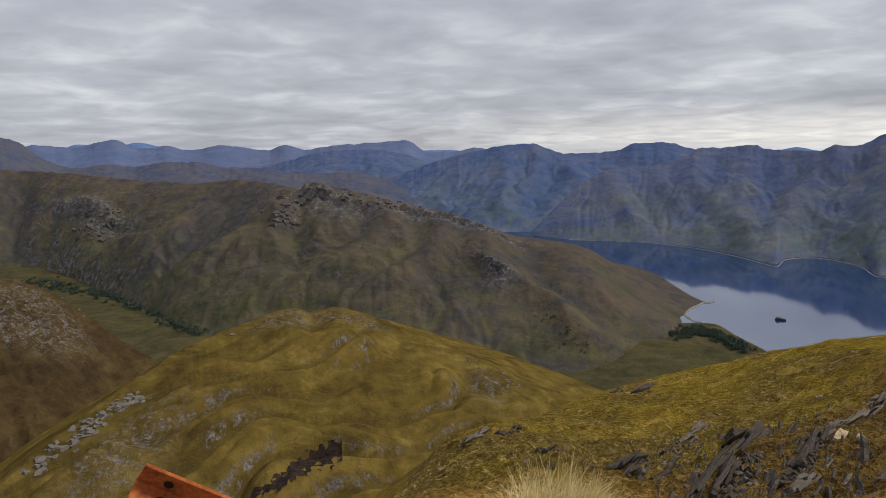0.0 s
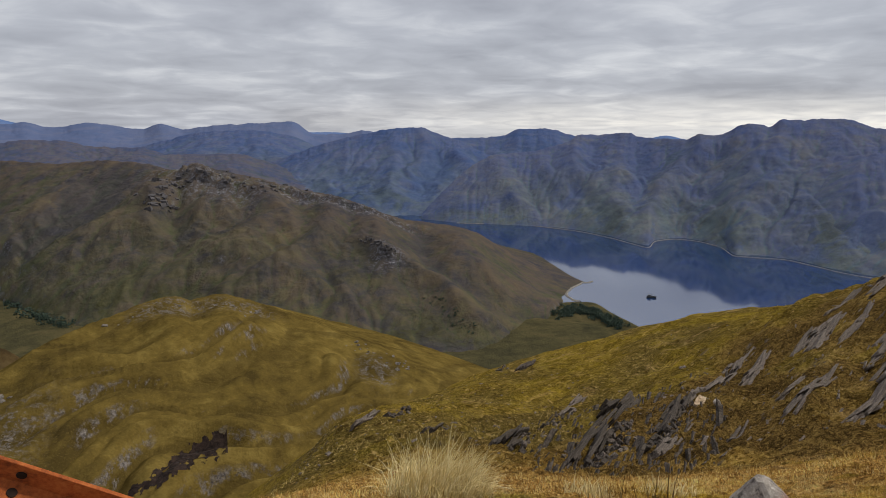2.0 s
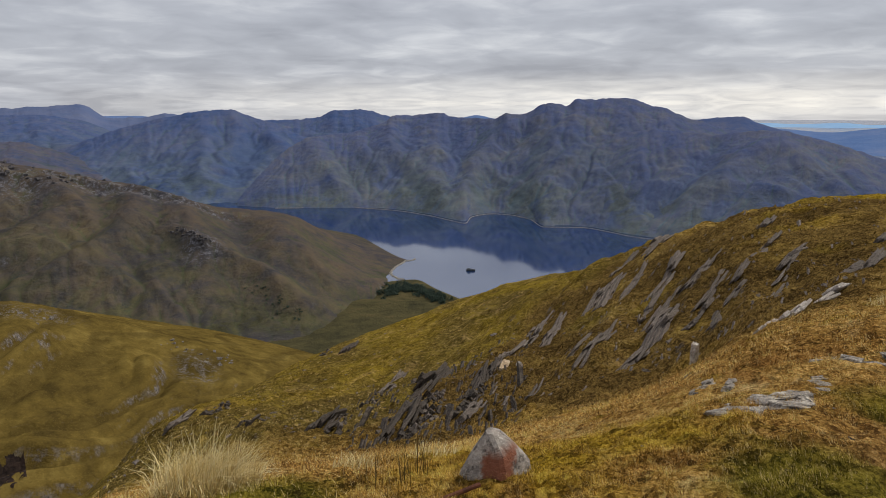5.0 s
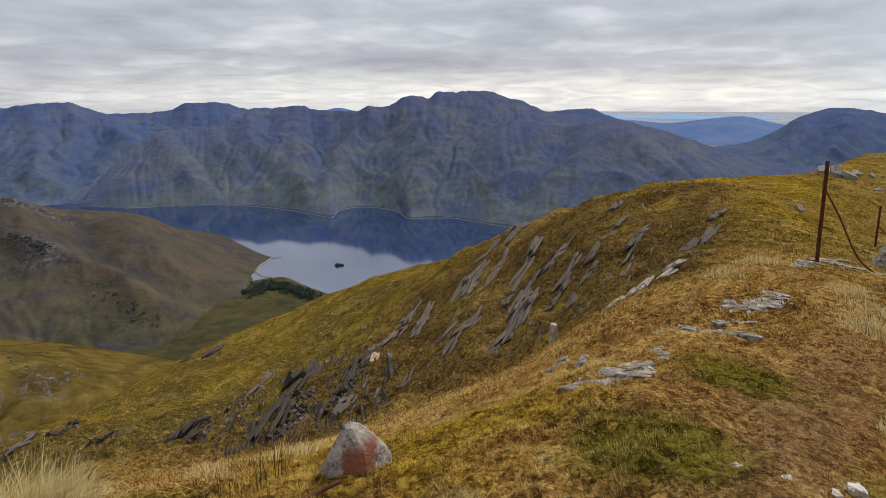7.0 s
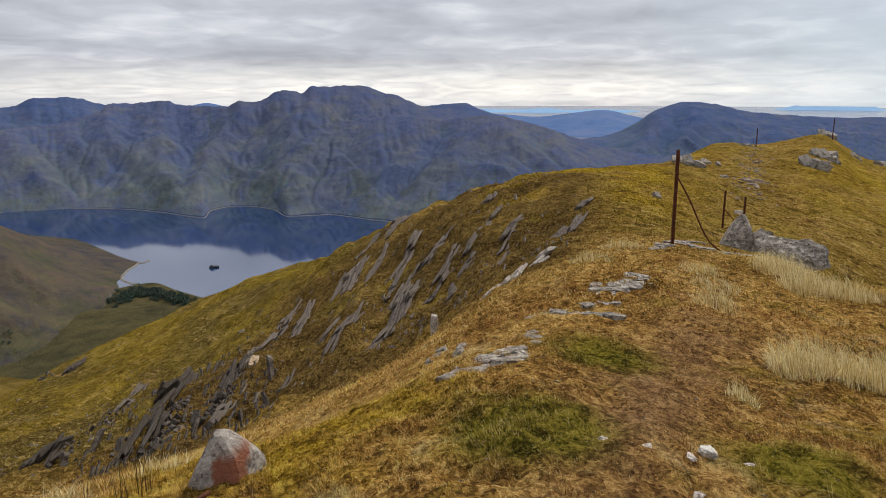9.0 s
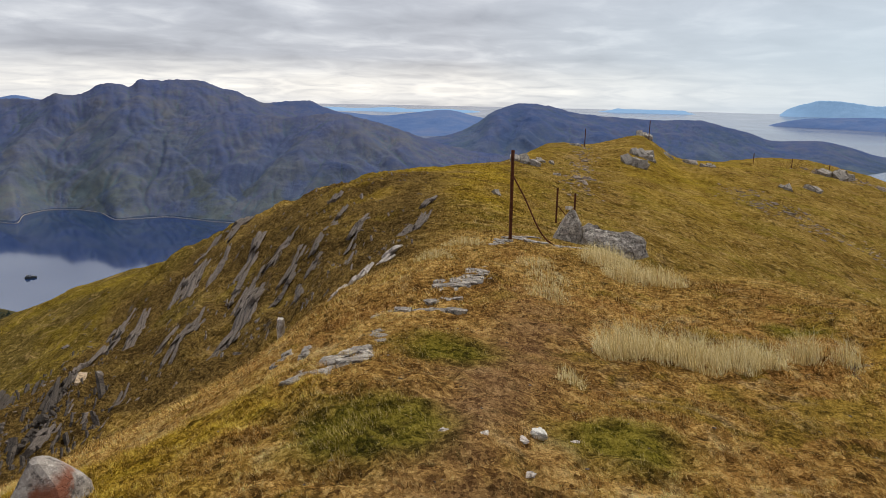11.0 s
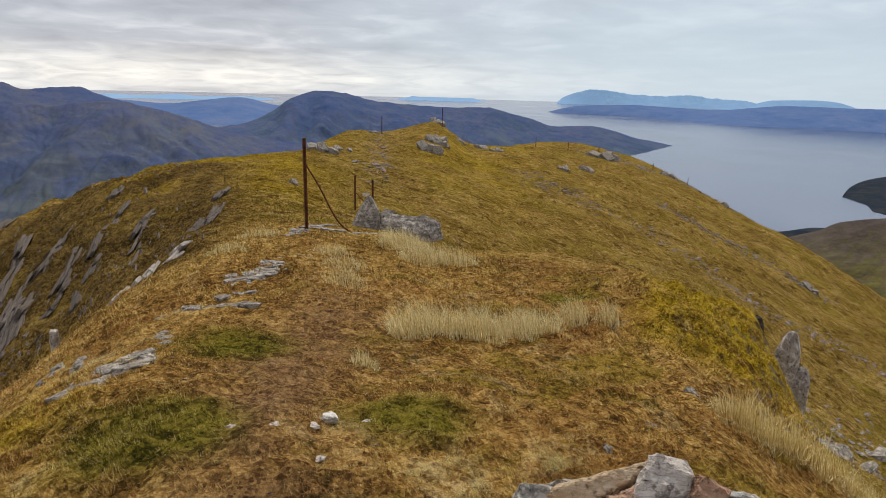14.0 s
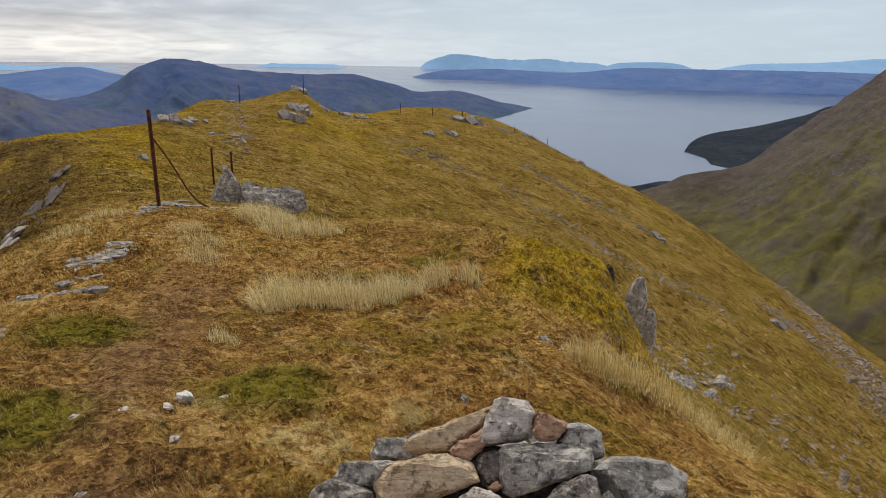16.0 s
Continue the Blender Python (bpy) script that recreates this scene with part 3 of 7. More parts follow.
def on_ground(field, x, y):
    """A field of the ground sheet ("z" or a kind of cover) at a place or at arrays of places."""
    x, y = np.asarray(x, float), np.asarray(y, float)
    b, r = np.degrees(np.arctan2(x, y)), np.hypot(x, y)
    gb, gr, F = GRID["b"], GRID["r"], GRID[field]
    i = np.clip(np.searchsorted(gb, b) - 1, 0, len(gb) - 2)
    k = np.clip(np.searchsorted(gr, r) - 1, 0, len(gr) - 2)
    u, v = (b - gb[i]) / (gb[i + 1] - gb[i]), (r - gr[k]) / (gr[k + 1] - gr[k])
    return (F[i, k] * (1 - v) + F[i, k + 1] * v) * (1 - u) + (F[i + 1, k] * (1 - v) + F[i + 1, k + 1] * v) * u


SHAPES = {}


def set_attr(me, X, Y, Z, keep, **fields):
    """Store fields of the sheet's places on the vertices that were kept."""
    idx = np.arange(X.size).reshape(X.shape)
    q = np.stack([idx[:-1, :-1], idx[1:, :-1], idx[1:, 1:], idx[:-1, 1:]], -1)[keep]
    used = np.unique(q)
    for k, v in fields.items():
        a = me.attributes.new(k, "FLOAT", "POINT")
        a.data.foreach_set("value", np.broadcast_to(v, X.shape).ravel()[used].astype(np.float32))


def on_hill(name, bearing, angle):
    """The place on a hill that lies at that bearing and angle from the summit."""
    B, X, Y, Z = SHAPES[name]
    i = int(np.argmin(np.abs(B[:, 0] - bearing)))
    e = np.degrees(np.arctan2(Z[i] - EYE, np.hypot(X[i], Y[i])))
    k = int(np.argmin(np.abs(e - angle)))
    return Vector((X[i, k], Y[i, k], Z[i, k]))


def erode(X, Y, Z, passes, power=0.45):
    """Water runs down a sheet and cuts a net of gullies: the depth cut and the flow, each 0 to 1. The crest and the foot stay."""
    n, k = Z.shape
    z, idx = Z.copy(), np.arange(n * k).reshape(n, k)
    z0 = Z.copy()
    for _ in range(passes):
        best, rec, dist = np.zeros((n, k)), idx.copy(), np.ones((n, k))
        for di, dk in ((0, -1), (1, -1), (-1, -1), (1, 0), (-1, 0), (0, 1), (1, 1), (-1, 1)):
            a = (slice(max(0, -di), n - max(0, di)), slice(max(0, -dk), k - max(0, dk)))
            b = (slice(max(0, di), n - max(0, -di)), slice(max(0, dk), k - max(0, -dk)))
            d = np.hypot(X[b] - X[a], Y[b] - Y[a]) + 1e-6
            slope = (z[a] - z[b]) / d
            better = slope > best[a]
            best[a] = np.where(better, slope, best[a])
            rec[a] = np.where(better, idx[b], rec[a])
            dist[a] = np.where(better, d, dist[a])
        rec[:, 0] = idx[:, 0]
        order = np.argsort(z.ravel()).tolist()
        to, area = rec.ravel().tolist(), [1.0] * (n * k)
        for i in reversed(order):
            if to[i] != i:
                area[to[i]] += area[i]
        flow = np.array(area).reshape(n, k)
        f = (0.22 * flow ** power / dist).ravel().tolist()
        zl = z.ravel().tolist()
        for i in order:
            j = to[i]
            if j != i:
                zl[i] = (zl[i] + f[i] * zl[j]) / (1 + f[i])
        z = np.array(zl).reshape(n, k)
        p = np.pad(z, 1, mode="edge")
        z = 0.4 * z + 0.15 * (p[:-2, 1:-1] + p[2:, 1:-1] + p[1:-1, :-2] + p[1:-1, 2:])
        z[:, -1] = z0[:, -1]
    cut_by = z0 - z
    for _ in range(3):
        p = np.pad(cut_by, 1, mode="edge")
        cut_by = 0.4 * cut_by + 0.15 * (p[:-2, 1:-1] + p[2:, 1:-1] + p[1:-1, :-2] + p[1:-1, 2:])
    m = max(4, n // 10)
    ker = np.hanning(2 * m + 1)
    ker /= ker.sum()
    trend = np.stack([np.convolve(np.pad(c, m, mode="edge"), ker, mode="valid") for c in cut_by.T], 1)
    cut_by = cut_by - trend
    cut_by = cut_by / (np.percentile(np.abs(cut_by), 96) + 1e-9)
    flow = np.log(flow)
    p = np.pad(flow, 1, mode="edge")
    flow = (p[1:-1, 1:-1] * 2 + p[:-2, 1:-1] + p[2:, 1:-1] + p[1:-1, :-2] + p[1:-1, 2:]) / 6
    return np.clip(cut_by, -1.6, 1.9), np.clip(flow / np.percentile(flow, 99), 0, 1)


def hill(name, mat, crest, foot, label, fall=0.5, profile=1.0, rough=0.10, gully=60.0, seed=1, step=0.16, rings=90, floor=SEA - 3, back=0.7, kind="", crags=(), folds=0.0, soft=0.0, carve=0.0, passes=9, spurs=()):
    """A hill seen from the summit. crest: stations of bearing, angle above the eye's level, distance; foot: bearing, distance of the near foot."""
    cb, ce, cr = zip(*crest)
    b = np.arange(cb[0], cb[-1] + step / 2, step)
    el, rc = curve(cb, ce, b), curve(cb, cr, b)
    if soft:
        el = el + 0.055 * fbm(b / 0.7, 0 * b + 0.3, 4, seed)
    rf = curve(*zip(*foot), b)
    zc = EYE + rc * np.tan(np.radians(el))
    u = np.concatenate([np.linspace(-0.12, 1, rings), 1 + np.linspace(0, 1, rings // 4)[1:] * back])
    B, U = np.meshgrid(b, u, indexing="ij")
    # bays and single summits shape only the shore and the skyline; the slope between runs smoothly
    wide = max(3, int(2.5 / step))
    ker = np.hanning(2 * wide + 1)
    even = lambda v: np.convolve(np.pad(v, wide, mode="edge"), ker / ker.sum(), mode="valid")
    foot_r = rf[:, None] + (even(rf) - rf)[:, None] * smooth(U / 0.4)
    top_r = rc[:, None] + (even(rc) - rc)[:, None] * smooth((1 - U) / 0.4)
    R_ = foot_r + (top_r - foot_r) * U
    X, Y = polar(B, R_)
    H = (zc - floor)[:, None]
    up = np.clip(U, 0, 1)
    S = up ** profile
    S = np.where(U < 0, U * 0.6, S)
    S = np.where(U > 1, 1 - fall * (U - 1) - 0.3 * (U - 1) ** 2, S)
    wx, wy = X + gully * 0.45 * fbm(X / gully, Y / gully, 2, seed + 50), Y + gully * 0.5 * fbm(X / gully + 9, Y / gully, 2, seed + 60)
    # spurs and gullies run down the slope
    tang, rad = np.radians(B) * rc.mean() + 0.35 * gully * fbm(X / gully, Y / gully, 3, seed + 50), R_ + 0.5 * gully * fbm(X / gully + 9, Y / gully, 2, seed + 60)
    n1 = 0.75 * ridged((tang + 0.75 * rad) / gully, (rad - 0.75 * tang) / (gully * 2.2), 3, seed, 0.45) + 0.35 * ridged(wx / gully, wy / gully, 4, seed + 4, 0.5) - 0.45
    n2 = fbm(X / (gully * 2.4), Y / (gully * 2.4), 3, seed + 5)
    env = np.clip(U * 3, 0, 1) * (1 - 0.93 * smooth((U - 0.55) / 0.45))
    Z = floor + H * (S + env * rough * (n1 * 1.5 + n2))
    if soft:  # single summits stand only on the upper slopes
        k = np.exp(-((np.arange(-60, 61) * step / soft) ** 2))
        zs = np.convolve(np.pad(zc, 60, mode="edge"), k / k.sum(), mode="valid")
        lift = np.where(U <= 1, smooth((U - 0.4) / 0.6), 1 - 0.5 * (U - 1))
        Z = Z + (zs - zc)[:, None] * (np.clip(S, 0, 1) - np.clip(lift, 0, 1) * np.clip(S, 0, 1))
    flow = np.zeros_like(Z)
    ridge = np.zeros_like(Z)
    for high, wide, line in spurs:  # height in metres, width in degrees, and a line of bearings and angles down the slope
        E = np.degrees(np.arctan2(Z - EYE, R_))
        wb, we = B + 0.3 * wide * fbm(X / (gully * 0.5), Y / (gully * 0.5), 3, seed + 33), E + 0.3 * wide * fbm(X / (gully * 0.5) + 7, Y / (gully * 0.5), 3, seed + 34)
        d = np.full_like(Z, 99.0)
        for (b0, e0), (b1, e1) in zip(line, line[1:]):
            t = np.clip(((wb - b0) * (b1 - b0) + (we - e0) * (e1 - e0)) / ((b1 - b0) ** 2 + (e1 - e0) ** 2), 0, 1)
            d = np.minimum(d, np.hypot(wb - b0 - t * (b1 - b0), 1.3 * (we - e0 - t * (e1 - e0))))
        k = np.clip(1 - d / (1.6 * wide), 0, 1)
        ridge = ridge + high * k * k * (3 - 2 * k)
    ridge = ridge * np.clip(U * 4, 0, 1) * (1 - smooth((U - 0.82) / 0.18)) * (U <= 1)
    Z = Z + ridge
    if carve:  # gullies and spurs cut by water, up to just under the crest
        cut_by, fl = erode(X[:, :rings], Y[:, :rings], Z[:, :rings] + np.clip(H, 0, None) * 0.02 * fbm(X[:, :rings] / (gully * 0.2), Y[:, :rings] / (gully * 0.2), 3, seed + 90), passes)
        hold = np.clip(U[:, :rings] * 5, 0, 1) * (1 - smooth((U[:, :rings] - 0.8) / 0.2))
        Z[:, :rings] -= np.clip(H, 0, None) * carve * cut_by * hold
        flow[:, :rings] = fl
    Z = Z + np.clip(H, 0, None) * 0.012 * fbm(X / (gully * 0.13), Y / (gully * 0.13), 4, seed + 9)
    if folds:  # long soft terraces across the slope
        q = (-0.72 * X + 0.69 * Y) / 11 + 0.9 * fbm(X / 34, Y / 34, 2, seed + 80)
        step_a, step_b = q % 1.0, (q * 2.1 + 0.3 + 0.5 * fbm(X / 15, Y / 15, 2, seed + 81)) % 1.0
        swell = fbm(X / 20, Y / 20, 2, seed + 82)
        ridge = ridge + 9 * (np.sin(np.pi * step_a ** 0.7) - 0.55)
        Z = Z + folds * np.clip(U * 4, 0, 1) * (1 - smooth((U - 0.75) / 0.22)) * ((0.7 + 0.8 * swell) * np.sin(np.pi * step_a ** 0.7) ** 1.3 + 0.35 * np.sin(np.pi * step_b ** 0.7) ** 1.3)
    crag = np.zeros_like(Z)
    for kb, ku, wb, wu, up_by in crags:  # bearing, share of the way up, widths, height of a craggy step
        g = np.exp(-((B - kb) / wb) ** 2 - ((U - ku) / wu) ** 2)
        Z = Z + up_by * g * (0.6 + 0.9 * ridged(X / (gully * 0.16), Y / (gully * 0.16), 4, seed + 70)) * smooth((U - ku) / (wu * 0.5) + 0.5)
        crag = np.maximum(crag, 0.75 * smooth(1.6 * g))
    keep = (Z[:-1, :-1] > floor - 1.5)
    ob = sheet(name, X, Y, Z, mat, keep)
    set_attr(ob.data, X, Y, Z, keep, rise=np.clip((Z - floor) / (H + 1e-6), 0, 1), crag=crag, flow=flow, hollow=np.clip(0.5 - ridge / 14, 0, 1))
    SHAPES[name] = (B, X, Y, Z)
    return tagged(ob, label, "hill", kind=kind)


ground = build_ground()


def build_water():
    b = np.arange(-180, 181, 3.0)
    r = np.concatenate([[150], np.geomspace(220, 4960, 24)])
    B, R_ = np.meshgrid(b, r, indexing="ij")
    X, Y = polar(B, R_)
    return tagged(sheet("water", X, Y, np.full_like(X, SEA), M_WATER), "still grey-blue sea loch opening to the sea", "water", kind="structure")


water = build_water()

valley = hill("valley_floor", M_VALLEY, [(-44, -9, 700), (-40, -9.0, 700), (-33, -8.6, 690), (-27, -9.6, 640), (-20, -11.3, 540), (-10, -13.5, 450), (0, -14.2, 420), (12, -16, 370), (18, -16.4, 362), (22, -16.6, 360), (25.5, -17.2, 350), (29, -18, 335)],
              [(-44, 200), (-20, 200), (10, 200), (29, 240)], "olive and tawny valley floor with boggy pasture", fall=3.0, profile=0.12, rough=0.02, gully=40, seed=3, floor=SEA - 2.0, back=0.05, rings=70, kind="structure")

knoll = hill("grassy_knoll", M_KNOLL, [(-46, -30, 95), (-40, -26.5, 100), (-35.4, -23.3, 108), (-30.7, -20.5, 118), (-25.6, -17.8, 128), (-21.7, -15.9, 138), (-17.6, -14.7, 148), (-13, -13.6, 155), (-11.6, -14.0, 156), (-9.7, -13.8, 156), (-4.4, -15.4, 152), (0.5, -17.6, 146), (5.4, -19.7, 140), (8.5, -21.2, 136), (14, -24, 130)],
             [(-46, 40), (-20, 42), (-8, 48), (2, 58), (14, 70)], "golden grass-covered rounded knoll with pale crags", fall=1.2, profile=0.62, rough=0.05, gully=44, soft=2.4, seed=11, step=0.12, rings=150, floor=EYE - 62, back=0.5, folds=3.0, crags=[(-27, 0.72, 4, 0.10, 1.2), (-31, 0.55, 4, 0.12, 1.0), (-13, 0.95, 3, 0.04, 0.8), (-8, 0.95, 2.5, 0.03, 0.7), (3.5, 0.85, 1.5, 0.08, 1.2)])
hill("rocky_shoulder", M_SHOULDER, [(-46, -6, 235), (-44, -6, 235), (-38, -7.2, 230), (-33.8, -9.0, 226), (-30.8, -10.6, 222), (-28, -13.1, 218), (-26.2, -14.9, 214), (-23.9, -16.7, 210), (-20, -20, 205)],
     [(-46, 98), (-20, 130)], "brown rocky hill shoulder dotted with grey boulders", fall=1.0, profile=0.8, rough=0.05, gully=30, seed=14, step=0.12, rings=120, carve=0.012, floor=EYE - 92, crags=[(-32, 0.85, 3, 0.12, 1.5)])
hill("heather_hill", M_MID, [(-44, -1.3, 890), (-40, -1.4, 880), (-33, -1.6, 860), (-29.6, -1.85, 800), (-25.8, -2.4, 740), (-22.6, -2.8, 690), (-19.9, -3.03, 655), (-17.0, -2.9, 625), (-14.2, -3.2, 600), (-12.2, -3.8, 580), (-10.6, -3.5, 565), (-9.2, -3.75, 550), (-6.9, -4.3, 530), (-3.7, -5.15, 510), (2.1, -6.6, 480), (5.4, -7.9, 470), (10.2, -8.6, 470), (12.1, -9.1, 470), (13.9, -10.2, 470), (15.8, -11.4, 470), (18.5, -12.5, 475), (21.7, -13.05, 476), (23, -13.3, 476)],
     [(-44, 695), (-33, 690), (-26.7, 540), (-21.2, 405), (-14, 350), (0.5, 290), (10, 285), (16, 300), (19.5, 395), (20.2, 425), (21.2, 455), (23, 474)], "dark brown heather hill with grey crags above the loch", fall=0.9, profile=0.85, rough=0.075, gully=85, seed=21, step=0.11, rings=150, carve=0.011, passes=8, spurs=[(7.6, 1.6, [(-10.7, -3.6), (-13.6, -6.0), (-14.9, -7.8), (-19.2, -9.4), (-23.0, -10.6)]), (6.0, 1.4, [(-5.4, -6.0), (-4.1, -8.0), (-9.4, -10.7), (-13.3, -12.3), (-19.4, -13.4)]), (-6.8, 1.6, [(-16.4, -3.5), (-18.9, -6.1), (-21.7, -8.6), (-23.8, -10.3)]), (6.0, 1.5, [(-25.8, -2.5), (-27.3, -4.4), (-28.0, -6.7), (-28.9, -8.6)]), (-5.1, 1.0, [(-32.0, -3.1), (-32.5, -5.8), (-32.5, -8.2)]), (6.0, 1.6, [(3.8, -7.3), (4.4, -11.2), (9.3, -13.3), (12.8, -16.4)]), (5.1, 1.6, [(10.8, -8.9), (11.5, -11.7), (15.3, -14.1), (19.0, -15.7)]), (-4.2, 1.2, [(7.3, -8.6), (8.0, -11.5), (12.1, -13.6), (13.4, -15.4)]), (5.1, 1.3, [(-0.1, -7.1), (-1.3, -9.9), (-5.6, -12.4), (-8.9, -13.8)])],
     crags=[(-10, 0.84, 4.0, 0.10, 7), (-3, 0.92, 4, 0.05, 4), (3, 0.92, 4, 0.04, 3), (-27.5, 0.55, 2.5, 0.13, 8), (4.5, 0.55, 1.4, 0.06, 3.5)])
hill("wooded_shore", M_VALLEY, [(17.4, -17.3, 345), (18.6, -16.1, 378), (19.8, -15.1, 400), (22, -15.0, 403), (24, -15.7, 382), (26.5, -16.5, 362), (28, -17.1, 350)],
     [(17.4, 335), (20, 335), (24, 330), (28, 335)], "green shore strip with dark trees and a shingle edge", fall=1.5, profile=0.25, rough=0.0, gully=25, seed=24, rings=40)

# from here to the peninsula the hills wear base colours with painted haze
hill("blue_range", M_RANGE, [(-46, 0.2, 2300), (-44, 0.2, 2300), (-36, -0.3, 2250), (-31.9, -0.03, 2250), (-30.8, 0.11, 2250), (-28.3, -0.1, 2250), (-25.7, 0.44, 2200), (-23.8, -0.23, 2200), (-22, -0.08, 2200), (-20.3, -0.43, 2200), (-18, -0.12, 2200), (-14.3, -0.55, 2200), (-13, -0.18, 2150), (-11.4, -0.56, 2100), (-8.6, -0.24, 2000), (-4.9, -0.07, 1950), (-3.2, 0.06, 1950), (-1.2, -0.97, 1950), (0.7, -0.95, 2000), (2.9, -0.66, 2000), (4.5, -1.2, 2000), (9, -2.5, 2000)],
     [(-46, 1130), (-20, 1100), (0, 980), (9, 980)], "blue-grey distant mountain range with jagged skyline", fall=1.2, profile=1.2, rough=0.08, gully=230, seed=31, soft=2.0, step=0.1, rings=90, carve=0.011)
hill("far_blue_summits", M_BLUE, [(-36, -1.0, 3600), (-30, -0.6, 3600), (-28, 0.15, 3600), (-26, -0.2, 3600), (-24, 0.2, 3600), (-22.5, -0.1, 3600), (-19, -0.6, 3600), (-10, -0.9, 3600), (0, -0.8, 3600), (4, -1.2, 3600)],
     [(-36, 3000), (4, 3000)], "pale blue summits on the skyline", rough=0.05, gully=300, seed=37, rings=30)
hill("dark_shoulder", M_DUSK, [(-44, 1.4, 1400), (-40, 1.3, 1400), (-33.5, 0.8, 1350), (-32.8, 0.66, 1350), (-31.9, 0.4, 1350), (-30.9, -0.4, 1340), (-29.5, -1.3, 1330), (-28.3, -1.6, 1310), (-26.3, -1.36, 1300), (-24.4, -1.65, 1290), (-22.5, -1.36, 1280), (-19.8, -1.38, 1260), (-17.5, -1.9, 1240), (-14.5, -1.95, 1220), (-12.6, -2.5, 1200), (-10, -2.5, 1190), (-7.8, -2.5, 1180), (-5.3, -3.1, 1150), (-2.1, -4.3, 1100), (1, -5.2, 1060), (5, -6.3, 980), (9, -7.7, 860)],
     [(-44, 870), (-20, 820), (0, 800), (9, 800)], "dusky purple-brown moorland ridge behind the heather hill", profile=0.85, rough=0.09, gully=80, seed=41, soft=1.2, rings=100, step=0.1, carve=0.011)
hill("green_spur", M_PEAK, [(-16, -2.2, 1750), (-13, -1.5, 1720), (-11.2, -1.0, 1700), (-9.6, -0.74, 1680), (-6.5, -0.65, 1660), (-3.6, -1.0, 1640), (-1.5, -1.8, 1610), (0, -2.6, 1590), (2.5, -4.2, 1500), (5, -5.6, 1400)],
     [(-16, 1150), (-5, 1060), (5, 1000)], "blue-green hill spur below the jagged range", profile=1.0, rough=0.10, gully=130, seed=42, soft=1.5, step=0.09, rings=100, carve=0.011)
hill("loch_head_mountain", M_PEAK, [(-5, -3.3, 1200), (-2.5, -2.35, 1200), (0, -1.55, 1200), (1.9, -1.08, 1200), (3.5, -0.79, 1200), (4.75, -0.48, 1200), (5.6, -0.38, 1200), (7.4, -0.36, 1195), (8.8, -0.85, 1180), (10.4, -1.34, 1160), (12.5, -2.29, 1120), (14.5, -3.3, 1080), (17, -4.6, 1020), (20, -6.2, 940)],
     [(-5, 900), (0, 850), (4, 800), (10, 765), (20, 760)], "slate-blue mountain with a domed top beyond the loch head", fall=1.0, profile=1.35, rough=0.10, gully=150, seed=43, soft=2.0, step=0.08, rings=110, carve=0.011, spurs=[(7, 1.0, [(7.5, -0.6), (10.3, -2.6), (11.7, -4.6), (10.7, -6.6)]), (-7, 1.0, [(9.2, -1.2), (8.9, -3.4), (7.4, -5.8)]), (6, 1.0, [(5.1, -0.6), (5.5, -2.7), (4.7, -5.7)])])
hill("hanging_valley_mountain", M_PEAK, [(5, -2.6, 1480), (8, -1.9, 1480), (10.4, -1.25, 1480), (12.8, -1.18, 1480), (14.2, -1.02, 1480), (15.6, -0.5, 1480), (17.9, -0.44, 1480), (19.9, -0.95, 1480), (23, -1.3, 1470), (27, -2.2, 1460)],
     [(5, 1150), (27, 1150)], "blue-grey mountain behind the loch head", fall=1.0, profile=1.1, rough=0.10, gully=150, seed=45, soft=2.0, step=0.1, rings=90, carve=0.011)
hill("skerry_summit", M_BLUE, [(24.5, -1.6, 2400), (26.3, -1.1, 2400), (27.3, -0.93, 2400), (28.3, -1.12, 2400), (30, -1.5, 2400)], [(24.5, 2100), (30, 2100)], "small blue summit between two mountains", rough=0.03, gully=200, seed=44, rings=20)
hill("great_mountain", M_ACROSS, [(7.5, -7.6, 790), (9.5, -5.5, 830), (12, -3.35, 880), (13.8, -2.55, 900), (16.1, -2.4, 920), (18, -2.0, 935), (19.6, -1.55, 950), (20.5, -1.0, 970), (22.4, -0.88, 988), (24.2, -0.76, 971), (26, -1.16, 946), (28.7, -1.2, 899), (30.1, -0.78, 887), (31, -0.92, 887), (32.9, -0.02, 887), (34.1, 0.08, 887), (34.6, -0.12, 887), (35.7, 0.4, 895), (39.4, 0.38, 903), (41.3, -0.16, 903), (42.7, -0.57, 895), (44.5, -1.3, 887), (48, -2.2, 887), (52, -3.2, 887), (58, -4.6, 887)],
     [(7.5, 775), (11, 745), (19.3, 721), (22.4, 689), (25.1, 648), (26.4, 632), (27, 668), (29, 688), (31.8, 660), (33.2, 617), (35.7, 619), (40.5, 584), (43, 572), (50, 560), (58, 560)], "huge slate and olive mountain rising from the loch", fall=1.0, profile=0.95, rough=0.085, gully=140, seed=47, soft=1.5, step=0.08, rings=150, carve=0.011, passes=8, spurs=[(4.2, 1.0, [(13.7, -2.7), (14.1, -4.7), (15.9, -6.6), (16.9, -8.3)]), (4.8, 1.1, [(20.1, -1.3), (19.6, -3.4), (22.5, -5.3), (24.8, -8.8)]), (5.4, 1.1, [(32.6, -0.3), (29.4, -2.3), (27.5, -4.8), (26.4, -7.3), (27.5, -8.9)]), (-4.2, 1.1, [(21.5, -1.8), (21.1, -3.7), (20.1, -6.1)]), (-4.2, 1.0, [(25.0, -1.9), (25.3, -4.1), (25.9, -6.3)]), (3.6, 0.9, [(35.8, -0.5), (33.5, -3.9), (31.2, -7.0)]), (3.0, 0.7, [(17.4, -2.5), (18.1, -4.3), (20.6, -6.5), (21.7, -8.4)])])
